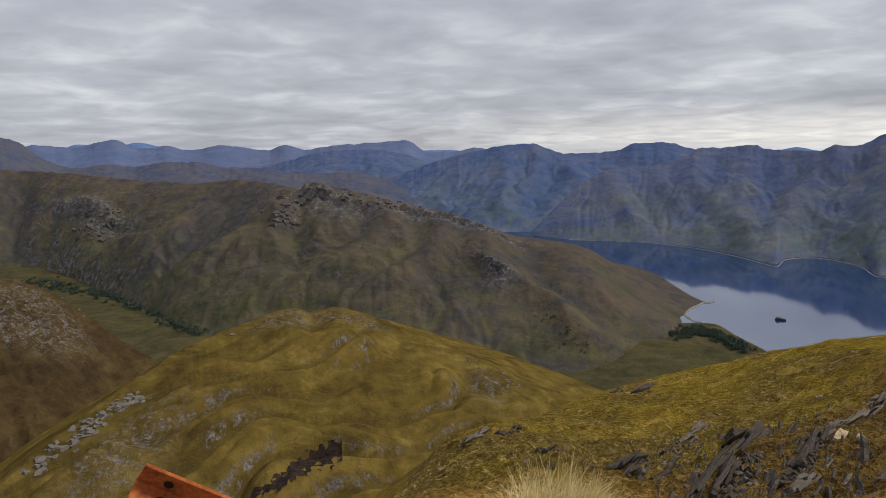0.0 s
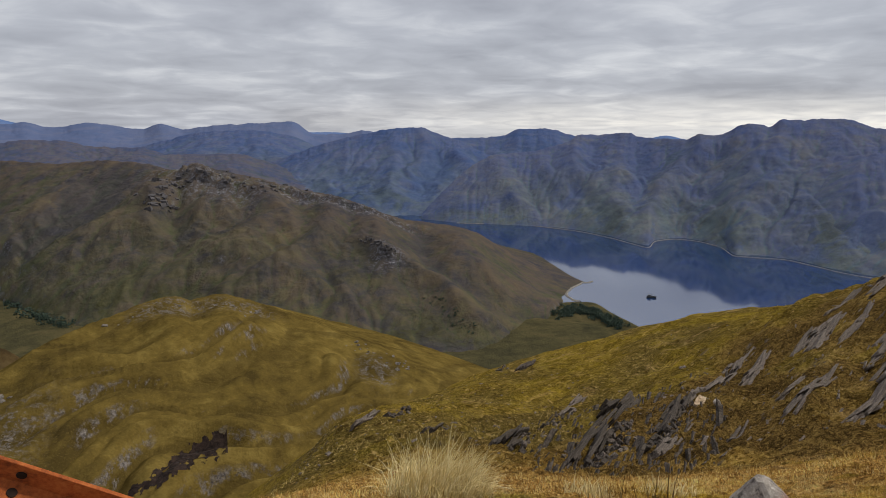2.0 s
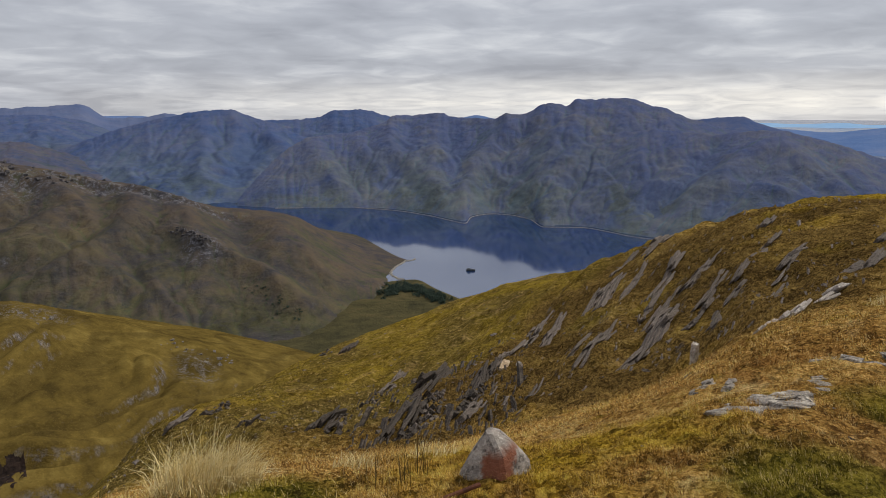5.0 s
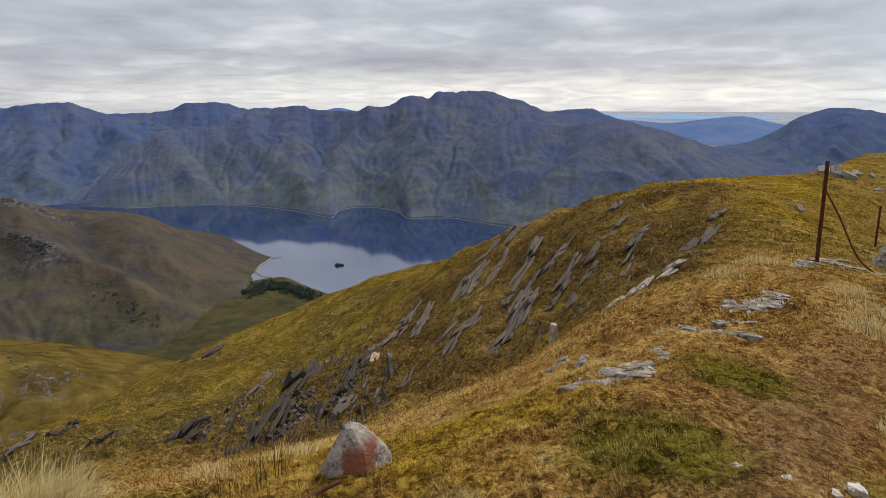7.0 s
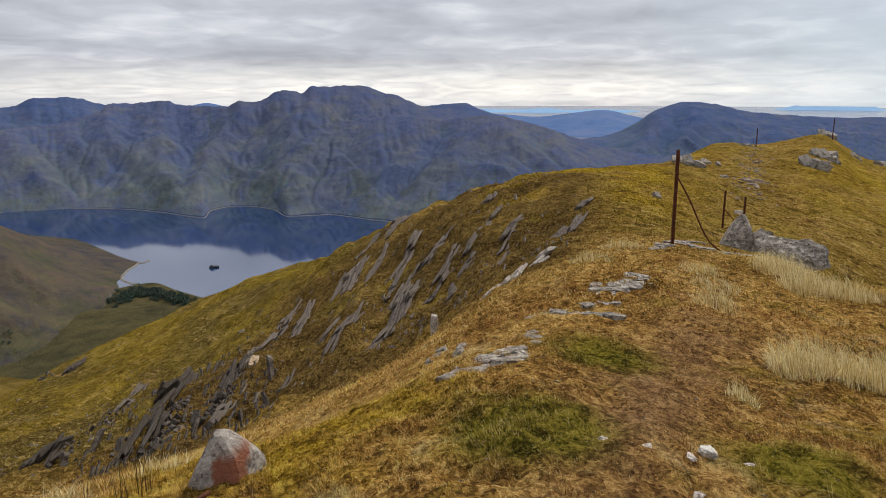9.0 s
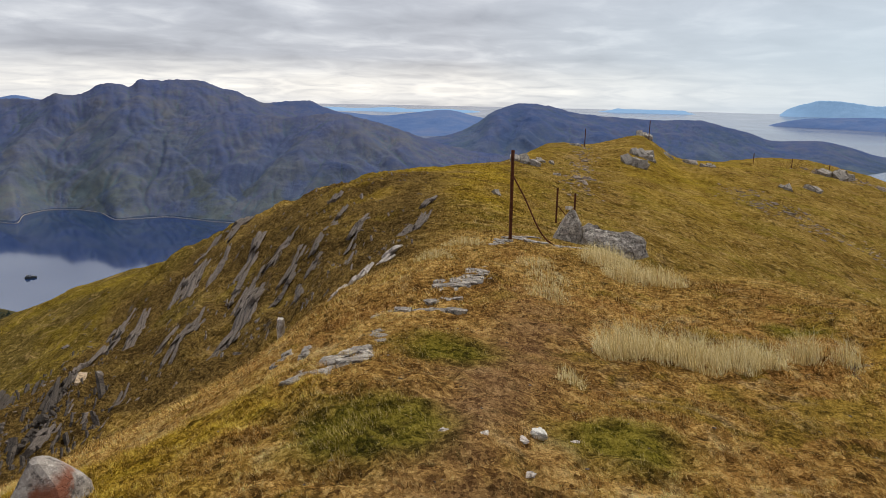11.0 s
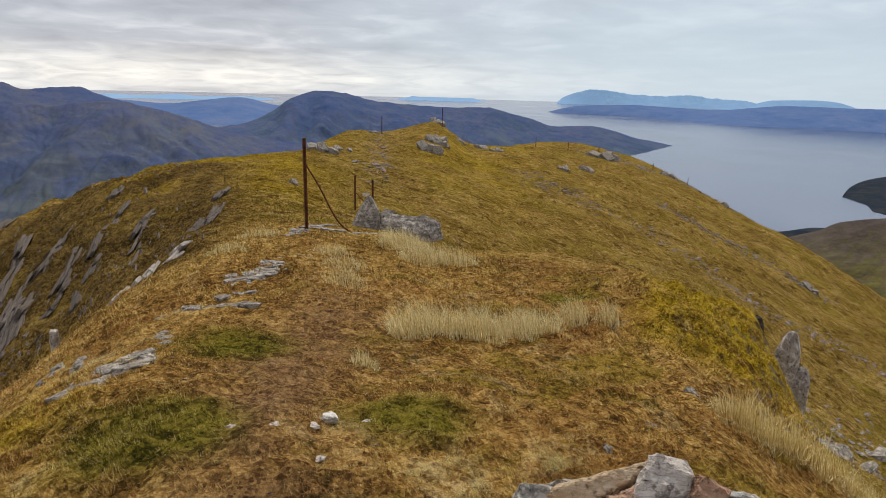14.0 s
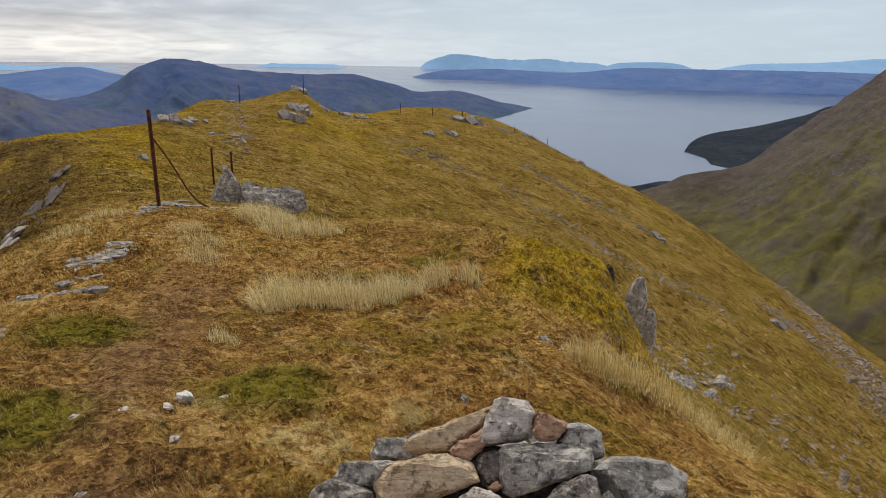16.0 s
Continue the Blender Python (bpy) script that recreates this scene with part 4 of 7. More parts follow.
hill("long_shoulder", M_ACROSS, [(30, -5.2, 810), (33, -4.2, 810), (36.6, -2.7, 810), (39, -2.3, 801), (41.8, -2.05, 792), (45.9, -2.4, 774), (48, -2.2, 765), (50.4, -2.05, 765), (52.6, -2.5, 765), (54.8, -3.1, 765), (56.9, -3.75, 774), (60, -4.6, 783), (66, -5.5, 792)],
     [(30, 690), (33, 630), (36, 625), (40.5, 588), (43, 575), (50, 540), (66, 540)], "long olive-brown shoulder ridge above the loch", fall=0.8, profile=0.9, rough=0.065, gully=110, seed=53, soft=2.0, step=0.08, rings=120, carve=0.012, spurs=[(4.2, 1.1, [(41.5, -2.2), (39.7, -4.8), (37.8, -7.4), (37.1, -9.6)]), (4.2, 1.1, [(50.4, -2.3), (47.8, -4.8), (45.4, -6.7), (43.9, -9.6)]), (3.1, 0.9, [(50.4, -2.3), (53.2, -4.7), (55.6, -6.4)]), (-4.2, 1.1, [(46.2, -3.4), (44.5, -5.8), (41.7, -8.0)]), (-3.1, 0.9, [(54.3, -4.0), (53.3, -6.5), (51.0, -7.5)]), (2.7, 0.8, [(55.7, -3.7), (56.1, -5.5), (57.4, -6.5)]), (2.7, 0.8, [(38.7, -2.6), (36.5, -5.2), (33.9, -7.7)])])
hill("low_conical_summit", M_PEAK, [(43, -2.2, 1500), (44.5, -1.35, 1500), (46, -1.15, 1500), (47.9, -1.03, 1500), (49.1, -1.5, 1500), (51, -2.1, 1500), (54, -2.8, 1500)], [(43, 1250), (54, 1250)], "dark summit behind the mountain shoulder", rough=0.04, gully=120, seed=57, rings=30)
hill("blue_hills", M_BLUE, [(49, -2.3, 2200), (50.4, -1.92, 2200), (53.9, -2.16, 2200), (56.4, -1.87, 2200), (59.2, -1.58, 2200), (61.6, -2.07, 2200), (64, -2.6, 2200)], [(49, 1650), (64, 1650)], "haze-blue hills in the distance", rough=0.08, gully=180, seed=59, rings=60, carve=0.011)
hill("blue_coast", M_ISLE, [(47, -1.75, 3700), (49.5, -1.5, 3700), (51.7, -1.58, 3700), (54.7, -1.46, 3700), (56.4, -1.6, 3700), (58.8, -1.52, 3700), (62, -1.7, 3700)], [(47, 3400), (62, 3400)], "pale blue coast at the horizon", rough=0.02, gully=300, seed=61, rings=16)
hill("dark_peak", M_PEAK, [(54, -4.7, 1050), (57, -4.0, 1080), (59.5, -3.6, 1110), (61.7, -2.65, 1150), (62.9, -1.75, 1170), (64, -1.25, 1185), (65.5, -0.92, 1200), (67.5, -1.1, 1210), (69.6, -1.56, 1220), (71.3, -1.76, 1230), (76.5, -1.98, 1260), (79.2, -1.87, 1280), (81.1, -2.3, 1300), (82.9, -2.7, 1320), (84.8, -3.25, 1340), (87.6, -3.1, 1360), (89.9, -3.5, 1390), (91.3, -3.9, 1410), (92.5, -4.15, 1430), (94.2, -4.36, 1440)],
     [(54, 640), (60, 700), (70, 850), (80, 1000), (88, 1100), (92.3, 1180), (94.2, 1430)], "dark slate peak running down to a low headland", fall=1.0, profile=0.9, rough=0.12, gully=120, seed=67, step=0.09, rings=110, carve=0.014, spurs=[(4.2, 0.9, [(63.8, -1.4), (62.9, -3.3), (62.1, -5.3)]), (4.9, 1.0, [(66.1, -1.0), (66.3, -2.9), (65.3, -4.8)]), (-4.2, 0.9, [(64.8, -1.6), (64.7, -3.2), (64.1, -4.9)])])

# horizon land, its haze put into the pale blue material
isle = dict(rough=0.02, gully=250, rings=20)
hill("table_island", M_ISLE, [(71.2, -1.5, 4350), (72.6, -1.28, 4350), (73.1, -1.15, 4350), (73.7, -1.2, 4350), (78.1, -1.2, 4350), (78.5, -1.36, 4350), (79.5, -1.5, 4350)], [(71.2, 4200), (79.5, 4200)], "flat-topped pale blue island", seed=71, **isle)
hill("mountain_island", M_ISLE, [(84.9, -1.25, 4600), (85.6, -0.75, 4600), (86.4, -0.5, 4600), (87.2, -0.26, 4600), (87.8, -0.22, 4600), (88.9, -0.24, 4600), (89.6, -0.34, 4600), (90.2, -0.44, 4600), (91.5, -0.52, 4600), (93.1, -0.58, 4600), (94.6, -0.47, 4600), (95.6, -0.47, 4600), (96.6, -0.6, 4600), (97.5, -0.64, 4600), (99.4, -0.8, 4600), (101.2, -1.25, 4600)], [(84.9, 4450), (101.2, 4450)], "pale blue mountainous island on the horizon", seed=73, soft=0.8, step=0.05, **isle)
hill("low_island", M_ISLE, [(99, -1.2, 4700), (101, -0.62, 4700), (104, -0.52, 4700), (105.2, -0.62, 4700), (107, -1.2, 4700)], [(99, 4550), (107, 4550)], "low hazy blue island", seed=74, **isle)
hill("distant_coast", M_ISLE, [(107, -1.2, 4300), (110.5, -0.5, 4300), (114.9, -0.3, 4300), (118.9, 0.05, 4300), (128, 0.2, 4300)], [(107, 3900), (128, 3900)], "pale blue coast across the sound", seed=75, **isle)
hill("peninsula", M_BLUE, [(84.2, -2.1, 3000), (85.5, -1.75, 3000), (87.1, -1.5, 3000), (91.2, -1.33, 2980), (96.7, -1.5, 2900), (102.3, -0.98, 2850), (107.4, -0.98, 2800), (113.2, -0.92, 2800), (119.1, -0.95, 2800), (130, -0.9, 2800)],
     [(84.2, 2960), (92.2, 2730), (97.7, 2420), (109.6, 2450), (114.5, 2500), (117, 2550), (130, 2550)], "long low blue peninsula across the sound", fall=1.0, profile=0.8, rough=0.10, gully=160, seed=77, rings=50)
hill("dark_headland", M_HEAD, [(106.5, -7.2, 860), (106.85, -6.65, 900), (107.7, -6.2, 930), (109.8, -5.9, 960), (111.6, -5.4, 1000), (113.4, -4.6, 1050), (114.8, -4.0, 1100), (116.1, -3.3, 1150), (120, -3, 1200), (128, -3, 1200)],
     [(106.5, 850), (107.3, 830), (108.1, 800), (108.6, 725), (112, 720), (128, 740)], "dark wooded headland beside the sound", profile=0.7, rough=0.08, gully=60, seed=83, rings=60)
hill("low_point", M_HEAD, [(101.8, -10.5, 560), (103.4, -10.2, 580), (105.5, -10.0, 600), (108, -10, 600)], [(101.8, 540), (108, 540)], "low dark wooded point", rough=0.02, gully=30, seed=84, rings=16)
hill("scree_hill", M_RIGHT, [(99, -14, 400), (103.5, -10.7, 420), (105.4, -9.9, 430), (106.6, -9.15, 440), (110.3, -8.2, 450), (111.4, -7.65, 455), (112.8, -6.25, 460), (114.8, -4.5, 470), (116.5, -3.1, 480), (118, -1.75, 490), (119.1, -0.85, 500), (124, 2.5, 520), (130, 5, 530)],
     [(99, 300), (106, 230), (118, 190), (130, 178)], "olive hillside with purple-grey scree above", fall=0.8, profile=1.05, rough=0.05, gully=70, seed=89, step=0.12, rings=130, carve=0.01, spurs=[(0.6, 1.8, [(115.7, -3.7), (113.7, -6.8), (111.2, -8.1), (108.8, -11.0)]), (0.7, 2.0, [(119.7, -4.6), (117.2, -7.3), (114.0, -9.0), (110.7, -12.9)]), (-0.6, 1.8, [(112.8, -8.2), (110.5, -10.8), (107.7, -11.7)]), (0.6, 1.8, [(120.4, -8.3), (117.8, -10.5), (115.0, -15.5)]), (-0.5, 1.8, [(118.7, -7.1), (115.8, -10.8), (113.5, -14.6)])], crags=[(117, 0.9, 6, 0.25, 1.0), (121, 0.7, 5, 0.2, 1.0), (112, 0.75, 1.5, 0.1, 0.5)])


# ---- peat, trees and shore ----
def draped(name, hill_name, b0, b1, e0, e1, inside, lift, mat, label, category, kind=""):
    """A patch that lies on a hill between bearings and angles, cut to an uneven outline."""
    B, X, Y, Z = SHAPES[hill_name]
    E = np.degrees(np.arctan2(Z - EYE, np.hypot(X, Y)))
    win = (B > b0) & (B < b1) & (E > e0) & (E < e1)
    i0, i1, k0, k1 = np.nonzero(win.any(1))[0][0], np.nonzero(win.any(1))[0][-1] + 2, np.nonzero(win.any(0))[0][0], np.nonzero(win.any(0))[0][-1] + 2

    def finer(A):
        A = A[i0:i1, k0:k1]
        u, v = np.linspace(0, A.shape[0] - 1, A.shape[0] * 3), np.linspace(0, A.shape[1] - 1, A.shape[1] * 8)
        A = np.stack([np.interp(u, np.arange(A.shape[0]), A[:, c]) for c in range(A.shape[1])], 1)
        return np.stack([np.interp(v, np.arange(A.shape[1]), row) for row in A])

    B, X, Y, Z = finer(B), finer(X), finer(Y), finer(Z)
    E = np.degrees(np.arctan2(Z - EYE, np.hypot(X, Y)))
    s, t = (B - b0) / (b1 - b0), (E - e0) / (e1 - e0)
    ok = (s > 0) & (s < 1) & (t > 0) & (t < 1) & inside(s, t, X, Y)
    ok = ok[:-1, :-1] & ok[1:, 1:]
    Zl = Z + lift * (0.6 + 0.8 * fbm(X / 1.2, Y / 1.2, 3, 91))
    return tagged(sheet(name, X, Y, Zl, mat, ok), label, category, kind=kind)


def peat_material():
    n = Nodes("wet_peat")
    f = n.noise(1.3, 6, 0.7, 0.8)
    wet = n.ramp(n.noise(0.9, 5, 0.65, 1.2), (0.60, 0.0), (0.64, 1.0))
    return n.done(n.ramp(f, (0.35, (0.010, 0.007, 0.006)), (0.65, (0.05, 0.032, 0.024))), n.math("SUBTRACT", 0.9, n.math("MULTIPLY", wet, 0.5)), f, 0.8, 0.2, spec=0.12)


M_PEAT = peat_material()
draped("peat_hag", "grassy_knoll", -14.0, -9.4, -27.2, -24.3, lambda s, t, x, y: np.abs(t - 0.25 - 0.5 * s) < 0.26 + 0.25 * fbm(x / 1.2, y / 1.2, 3, 92), 0.12, M_PEAT, "dark wet peat hag in the knoll's grass", "peat")
draped("peat_hag", "grassy_knoll", -17.5, -12.8, -28.2, -25.8, lambda s, t, x, y: np.abs(t - 0.1 - 0.7 * s) < 0.2 * (1 - 0.5 * np.abs(s - 0.6)) + 0.2 * fbm(x / 1.2, y / 1.2, 3, 93), 0.12, M_PEAT, "dark wet peat hag in the knoll's grass", "peat")
M_SHINGLE = moor("pale_shingle", (0.15, 0.14, 0.12), (0.24, 0.22, 0.19), (0.34, 0.31, 0.27), (0.3, 0.28, 0.26), 3.0)


def shingle(name, stations, width, label):
    """A low shingle bank along the water's edge: bearing, distance."""
    bs, rs = [q[0] for q in stations], [q[1] for q in stations]
    ks = np.linspace(0, len(stations) - 1, len(stations) * 7)
    stations = [(float(curve(range(len(bs)), bs, k)), float(curve(range(len(rs)), rs, k)) + 2.0 * float(fbm(k * 1.7, 0.5, 3, 19))) for k in ks]
    pts = [Vector((r * math.sin(radians(b)), r * math.cos(radians(b)), SEA)) for b, r in stations]
    rows = []
    for i, p in enumerate(pts):
        d = (pts[min(i + 1, len(pts) - 1)] - pts[max(i - 1, 0)]).normalized()
        side = Vector((-d.y, d.x, 0)) * width * (0.7 + 0.3 * math.sin(i * 2.1))
        rows.append([p - side, p - side * 0.3 + Vector((0, 0, 0.5)), p + side * 0.4 + Vector((0, 0, 0.45)), p + side - Vector((0, 0, 0.4))])
    a = np.array(rows)
    return tagged(sheet(name, a[:, :, 0], a[:, :, 1], a[:, :, 2], M_SHINGLE), label, "shore", kind="structure")


shingle("shingle_spit", [(22.1, 478), (21.4, 474), (20.9, 466), (20.3, 452), (20.0, 438), (20.4, 428), (21.2, 420)], 1.6, "pale curved shingle spit at the loch shore")
shingle("shingle_beach", [(23.4, 389), (24.4, 381), (25.6, 371), (26.6, 363), (27.4, 357)], 0.5, "pale shingle beach below the wood")
shingle("far_shore", [(10.5, 748), (15, 744), (19.3, 720), (22.4, 686), (25.1, 645), (26.4, 629), (27, 665), (29, 685), (31.8, 657), (33.2, 614), (36, 616), (40.5, 581), (43, 569)], 0.5, "pale shoreline across the loch")


def leaf_clumps(name, spots, size, seed, mat, label):
    """Far woodland: many small uneven crowns of leaf tufts, past counting."""
    rnd = random.Random(seed)
    verts, faces = [], []
    for p in spots:
        s = size * rnd.uniform(0.5, 1.2)
        for _ in range(26):
            d = Vector((rnd.gauss(0, 0.45), rnd.gauss(0, 0.45), abs(rnd.gauss(0.45, 0.35)))) * s
            q = s * rnd.uniform(0.15, 0.34)
            m = pose(*(p + d), rnd.uniform(0, 360), rnd.uniform(0, 360), rnd.uniform(0, 360))
            o = len(verts)
            verts += [m @ (Vector(v) * q) for v in ((1, 0, -0.5), (-0.6, 0.8, -0.4), (-0.5, -0.9, -0.3), (0, 0.1, 1))]
            faces += [(o, o + 1, o + 3), (o + 1, o + 2, o + 3), (o + 2, o, o + 3), (o, o + 2, o + 1)]
    me = bpy.data.meshes.new(name)
    me.from_pydata(verts, [], faces)
    me.materials.append(mat)
    return tagged(new(name, me), label, "trees", kind="stuff")


def leaf_material():
    n = Nodes("dark_leaves")
    return n.done(n.ramp(n.island(), (0.0, (0.026, 0.042, 0.034)), (0.5, (0.042, 0.064, 0.046)), (1.0, (0.062, 0.086, 0.054))), 0.8, spec=0.2)


M_LEAF = leaf_material()


def wood_line(hill_name, stations, n, spread, seed):
    rnd = random.Random(seed)
    out = []
    for _ in range(n):
        k = rnd.uniform(0, len(stations) - 1.001)
        i = int(k)
        b = stations[i][0] + (stations[i + 1][0] - stations[i][0]) * (k - i) + rnd.gauss(0, spread)
        e = stations[i][1] + (stations[i + 1][1] - stations[i][1]) * (k - i) + rnd.gauss(0, spread * 0.4)
        out.append(on_hill(hill_name, b, e))
    return out


leaf_clumps("shore_wood", wood_line("wooded_shore", [(19.4, -15.9), (20.5, -15.4), (22, -15.4), (23.5, -16.0), (24.4, -16.5)], 210, 0.42, 1), 1.9, 1, M_LEAF, "dark green shore wood above the shingle")
leaf_clumps("river_wood", wood_line("valley_floor", [(-31.8, -9.7), (-29.7, -10.4), (-26.7, -11.4), (-23.9, -12.8), (-21.9, -14.2), (-20.6, -14.8)], 300, 0.4, 2), 2.0, 2, M_LEAF, "dark trees lining the valley river")
leaf_clumps("valley_wood", wood_line("valley_floor", [(6, -19.9), (8, -20.2), (10, -20.4)], 50, 0.3, 3), 1.0, 3, M_LEAF, "scattered dark trees along the valley burn")
leaf_clumps("slope_wood", wood_line("heather_hill", [(8, -14.5), (10, -16), (11.5, -17.3)], 36, 0.8, 4), 0.8, 4, M_LEAF, "dark birch patches in a gully of the heather hill")


# ---- stones, iron and plants: materials ----
def rock_material(name, dark, light, lichen=(0.42, 0.43, 0.40), stain=None, grain=(1, 1, 1), spots=0.5):
    n = Nodes(name)
    band = n.noise(3.5, 6, 0.65, 0.6, n.stretch(grain))
    fine = n.noise(38, 5, 0.7)
    col = n.ramp(n.math("ADD", n.math("MULTIPLY", band, 0.65), n.math("MULTIPLY", fine, 0.35)), (0.36, dark), (0.64, light))
    patch = n.noise(9, 6, 0.7, 0.5)
    col = n.mix(n.math("MULTIPLY", n.ramp(patch, (0.52, 0.0), (0.57, 1.0)), spots), col, lichen)
    col = n.mix(n.math("MULTIPLY", n.ramp(n.noise(70, 4, 0.75), (0.56, 0.0), (0.62, 1.0)), 0.55), col, tuple(min(0.9, 1.15 * c) for c in lichen))
    col = n.mix(n.ramp(n.noise(16, 5, 0.7), (0.39, 0.75), (0.46, 0.0)), col, tuple(0.35 * c for c in dark))
    vein = n.math("ABSOLUTE", n.math("SUBTRACT", n.noise(2.6, 4, 0.6, 0.5, n.stretch((1, 1, 2.2), (20, 35, 10))), 0.5))
    crack = n.ramp(vein, (0.0, 1.0), (0.005, 0.0))
    col = n.mix(n.math("MULTIPLY", crack, 0.06), col, tuple(0.25 * c for c in dark))
    if stain:  # one face is red with rust
        s = n.nt.nodes.new("ShaderNodeSeparateXYZ")
        n.put(s.inputs[0], n.co)
        e = n.math("ADD", n.math("SUBTRACT", s.outputs[0], n.math("MULTIPLY", s.outputs[2], 0.30)), n.math("MULTIPLY", n.math("SUBTRACT", n.noise(7, 6, 0.75, 0.4), 0.5), 0.16))
        n_fac = n.math("MULTIPLY", n.ramp(n.math("ADD", e, 0.5), (0.335, 0.0), (0.352, 0.9)), n.ramp(n.math("ADD", e, 0.5), (0.455, 1.0), (0.475, 0.0)))
        n_fac = n.math("MULTIPLY", n_fac, n.ramp(n.math("ADD", s.outputs[2], n.math("MULTIPLY", n.noise(9, 5, 0.7), 0.1)), (0.555, 1.0), (0.60, 0.0)))
        col = n.mix(n_fac, col, n.mix(fine, stain, tuple(1.6 * c for c in stain)))
    col = n.mix(1.0, col, n.ramp(n.random(), (0.0, (0.80, 0.76, 0.69)), (1.0, (1.0, 0.955, 0.88))), "MULTIPLY")
    h = n.math("ADD", n.math("MULTIPLY", band, 1.0), n.math("SUBTRACT", n.math("MULTIPLY", fine, 0.35), n.math("MULTIPLY", crack, 0.12)))
    return n.done(col, 0.88, h, 1.0, 0.035, spec=0.25)


def rust_material(name, a, b, c):
    n = Nodes(name)
    f = n.math("ADD", n.math("MULTIPLY", n.noise(11, 6, 0.7, 0.4), 0.6), n.math("MULTIPLY", n.noise(90, 4, 0.7), 0.4))
    col = n.ramp(f, (0.36, a), (0.5, b), (0.64, c))
    return n.done(col, 0.85, f, 0.6, 0.004, metal=0.15, spec=0.3)


M_SLATE = rock_material("purple_grey_schist", (0.066, 0.053, 0.047), (0.255, 0.212, 0.190), (0.38, 0.34, 0.30), grain=(1, 1, 5), spots=0.4)
M_DARKROCK = rock_material("dark_crag_rock", (0.026, 0.020, 0.016), (0.105, 0.084, 0.070), (0.20, 0.175, 0.15), grain=(1, 1, 4), spots=0.35)
M_GREY = rock_material("grey_lichened_rock", (0.10, 0.09, 0.082), (0.45, 0.405, 0.37), (0.70, 0.66, 0.59), grain=(1, 1, 3), spots=0.65)
M_GREYD = rock_material("dark_grey_cairn_rock", (0.143, 0.135, 0.130), (0.546, 0.520, 0.488), (0.754, 0.728, 0.663), grain=(1, 1, 3), spots=0.6)
M_LIGHT = rock_material("light_upright_rock", (0.162, 0.142, 0.132), (0.675, 0.614, 0.567), (0.920, 0.920, 0.920), grain=(2, 2, 0.6), spots=0.6)
M_PALE = rock_material("pale_quartz_rock", (0.38, 0.33, 0.30), (0.86, 0.79, 0.75), (0.86, 0.82, 0.77), grain=(1, 1, 4), spots=0.5)
M_TAN = rock_material("tan_layered_stone", (0.40, 0.28, 0.165), (0.88, 0.68, 0.48), (0.86, 0.72, 0.55), grain=(1, 1, 7), spots=0.5)
M_PINK = rock_material("pinkish_stone", (0.30, 0.17, 0.11), (0.60, 0.38, 0.265), (0.52, 0.39, 0.30), grain=(1, 1, 3), spots=0.3)
M_STAINED = rock_material("rust_stained_stone", (0.15, 0.13, 0.12), (0.50, 0.46, 0.43), (0.66, 0.62, 0.57), stain=(0.20, 0.062, 0.027), grain=(1, 1, 2))
M_SCREE = rock_material("warm_grey_scree", (0.13, 0.098, 0.078), (0.36, 0.285, 0.235), (0.52, 0.45, 0.39), spots=0.5)
M_WHITE = rock_material("white_quartz", (0.62, 0.61, 0.58), (0.82, 0.81, 0.78), (0.85, 0.84, 0.8))
M_RUST = rust_material("dark_rusty_iron", (0.05, 0.02, 0.012), (0.13, 0.045, 0.022), (0.21, 0.085, 0.04))
M_ORANGE = rust_material("bright_orange_rust", (0.17, 0.04, 0.012), (0.42, 0.11, 0.025), (0.55, 0.19, 0.05))
M_HOLE = rust_material("bolt_hole_dark", (0.01, 0.006, 0.004), (0.02, 0.01, 0.006), (0.03, 0.015, 0.01))


# ---- helpers for things ----
def part(name, bm, material, parent=None, label=""):
    me = bpy.data.meshes.new(name)
    bm.to_mesh(me)
    bm.free()
    me.materials.append(material)
    ob = new(name, me)
    if parent:
        ob.parent = parent
    if label:
        ob["label"] = label
    return ob


def thing(name, label, category, group="", m=None):
    ob = tagged(new(name), label, category, group)
    if m is not None:
        ob.matrix_world = m
    return ob


def gz(x, y):
    return float(on_ground("z", x, y))


def stone_bm(dims, seed, cuts=3, planes=6, layers=0.0, jag=0.05):
    """An angular stone: a box, chiselled by random planes, its beds stepped, its faces roughened."""
    rnd = random.Random(seed)
    bm = bmesh.new()
    bmesh.ops.create_cube(bm, size=1.0)
    bmesh.ops.subdivide_edges(bm, edges=bm.edges[:], cuts=cuts, use_grid_fill=True)
    cutsets = []
    for _ in range(planes):
        d = Vector((rnd.gauss(0, 1), rnd.gauss(0, 1), rnd.gauss(0, 0.8))).normalized()
        cutsets.append((d, rnd.uniform(0.44, 0.60)))
    off = Vector((seed * 3.7, seed * 1.3, 0))
    steps = [rnd.uniform(-1, 1) for _ in range(12)]
    for v in bm.verts:
        p = v.co.copy()
        for d, k in cutsets:
            e = p.dot(d) - k
            if e > 0:
                p -= d * e
        if layers:
            s = steps[int((p.z + 0.5) * 7) % 12] * layers
            p.x += s * (1 if p.x > 0 else -1)
            p.y += 0.7 * s * (1 if p.y > 0 else -1)
        p += noise.noise_vector(p * 2.6 + off) * jag + noise.noise_vector(p * 7 + off) * jag * 0.45
        v.co = Vector((p.x * dims[0], p.y * dims[1], p.z * dims[2]))
    bmesh.ops.recalc_face_normals(bm, faces=bm.faces[:])
    return bm


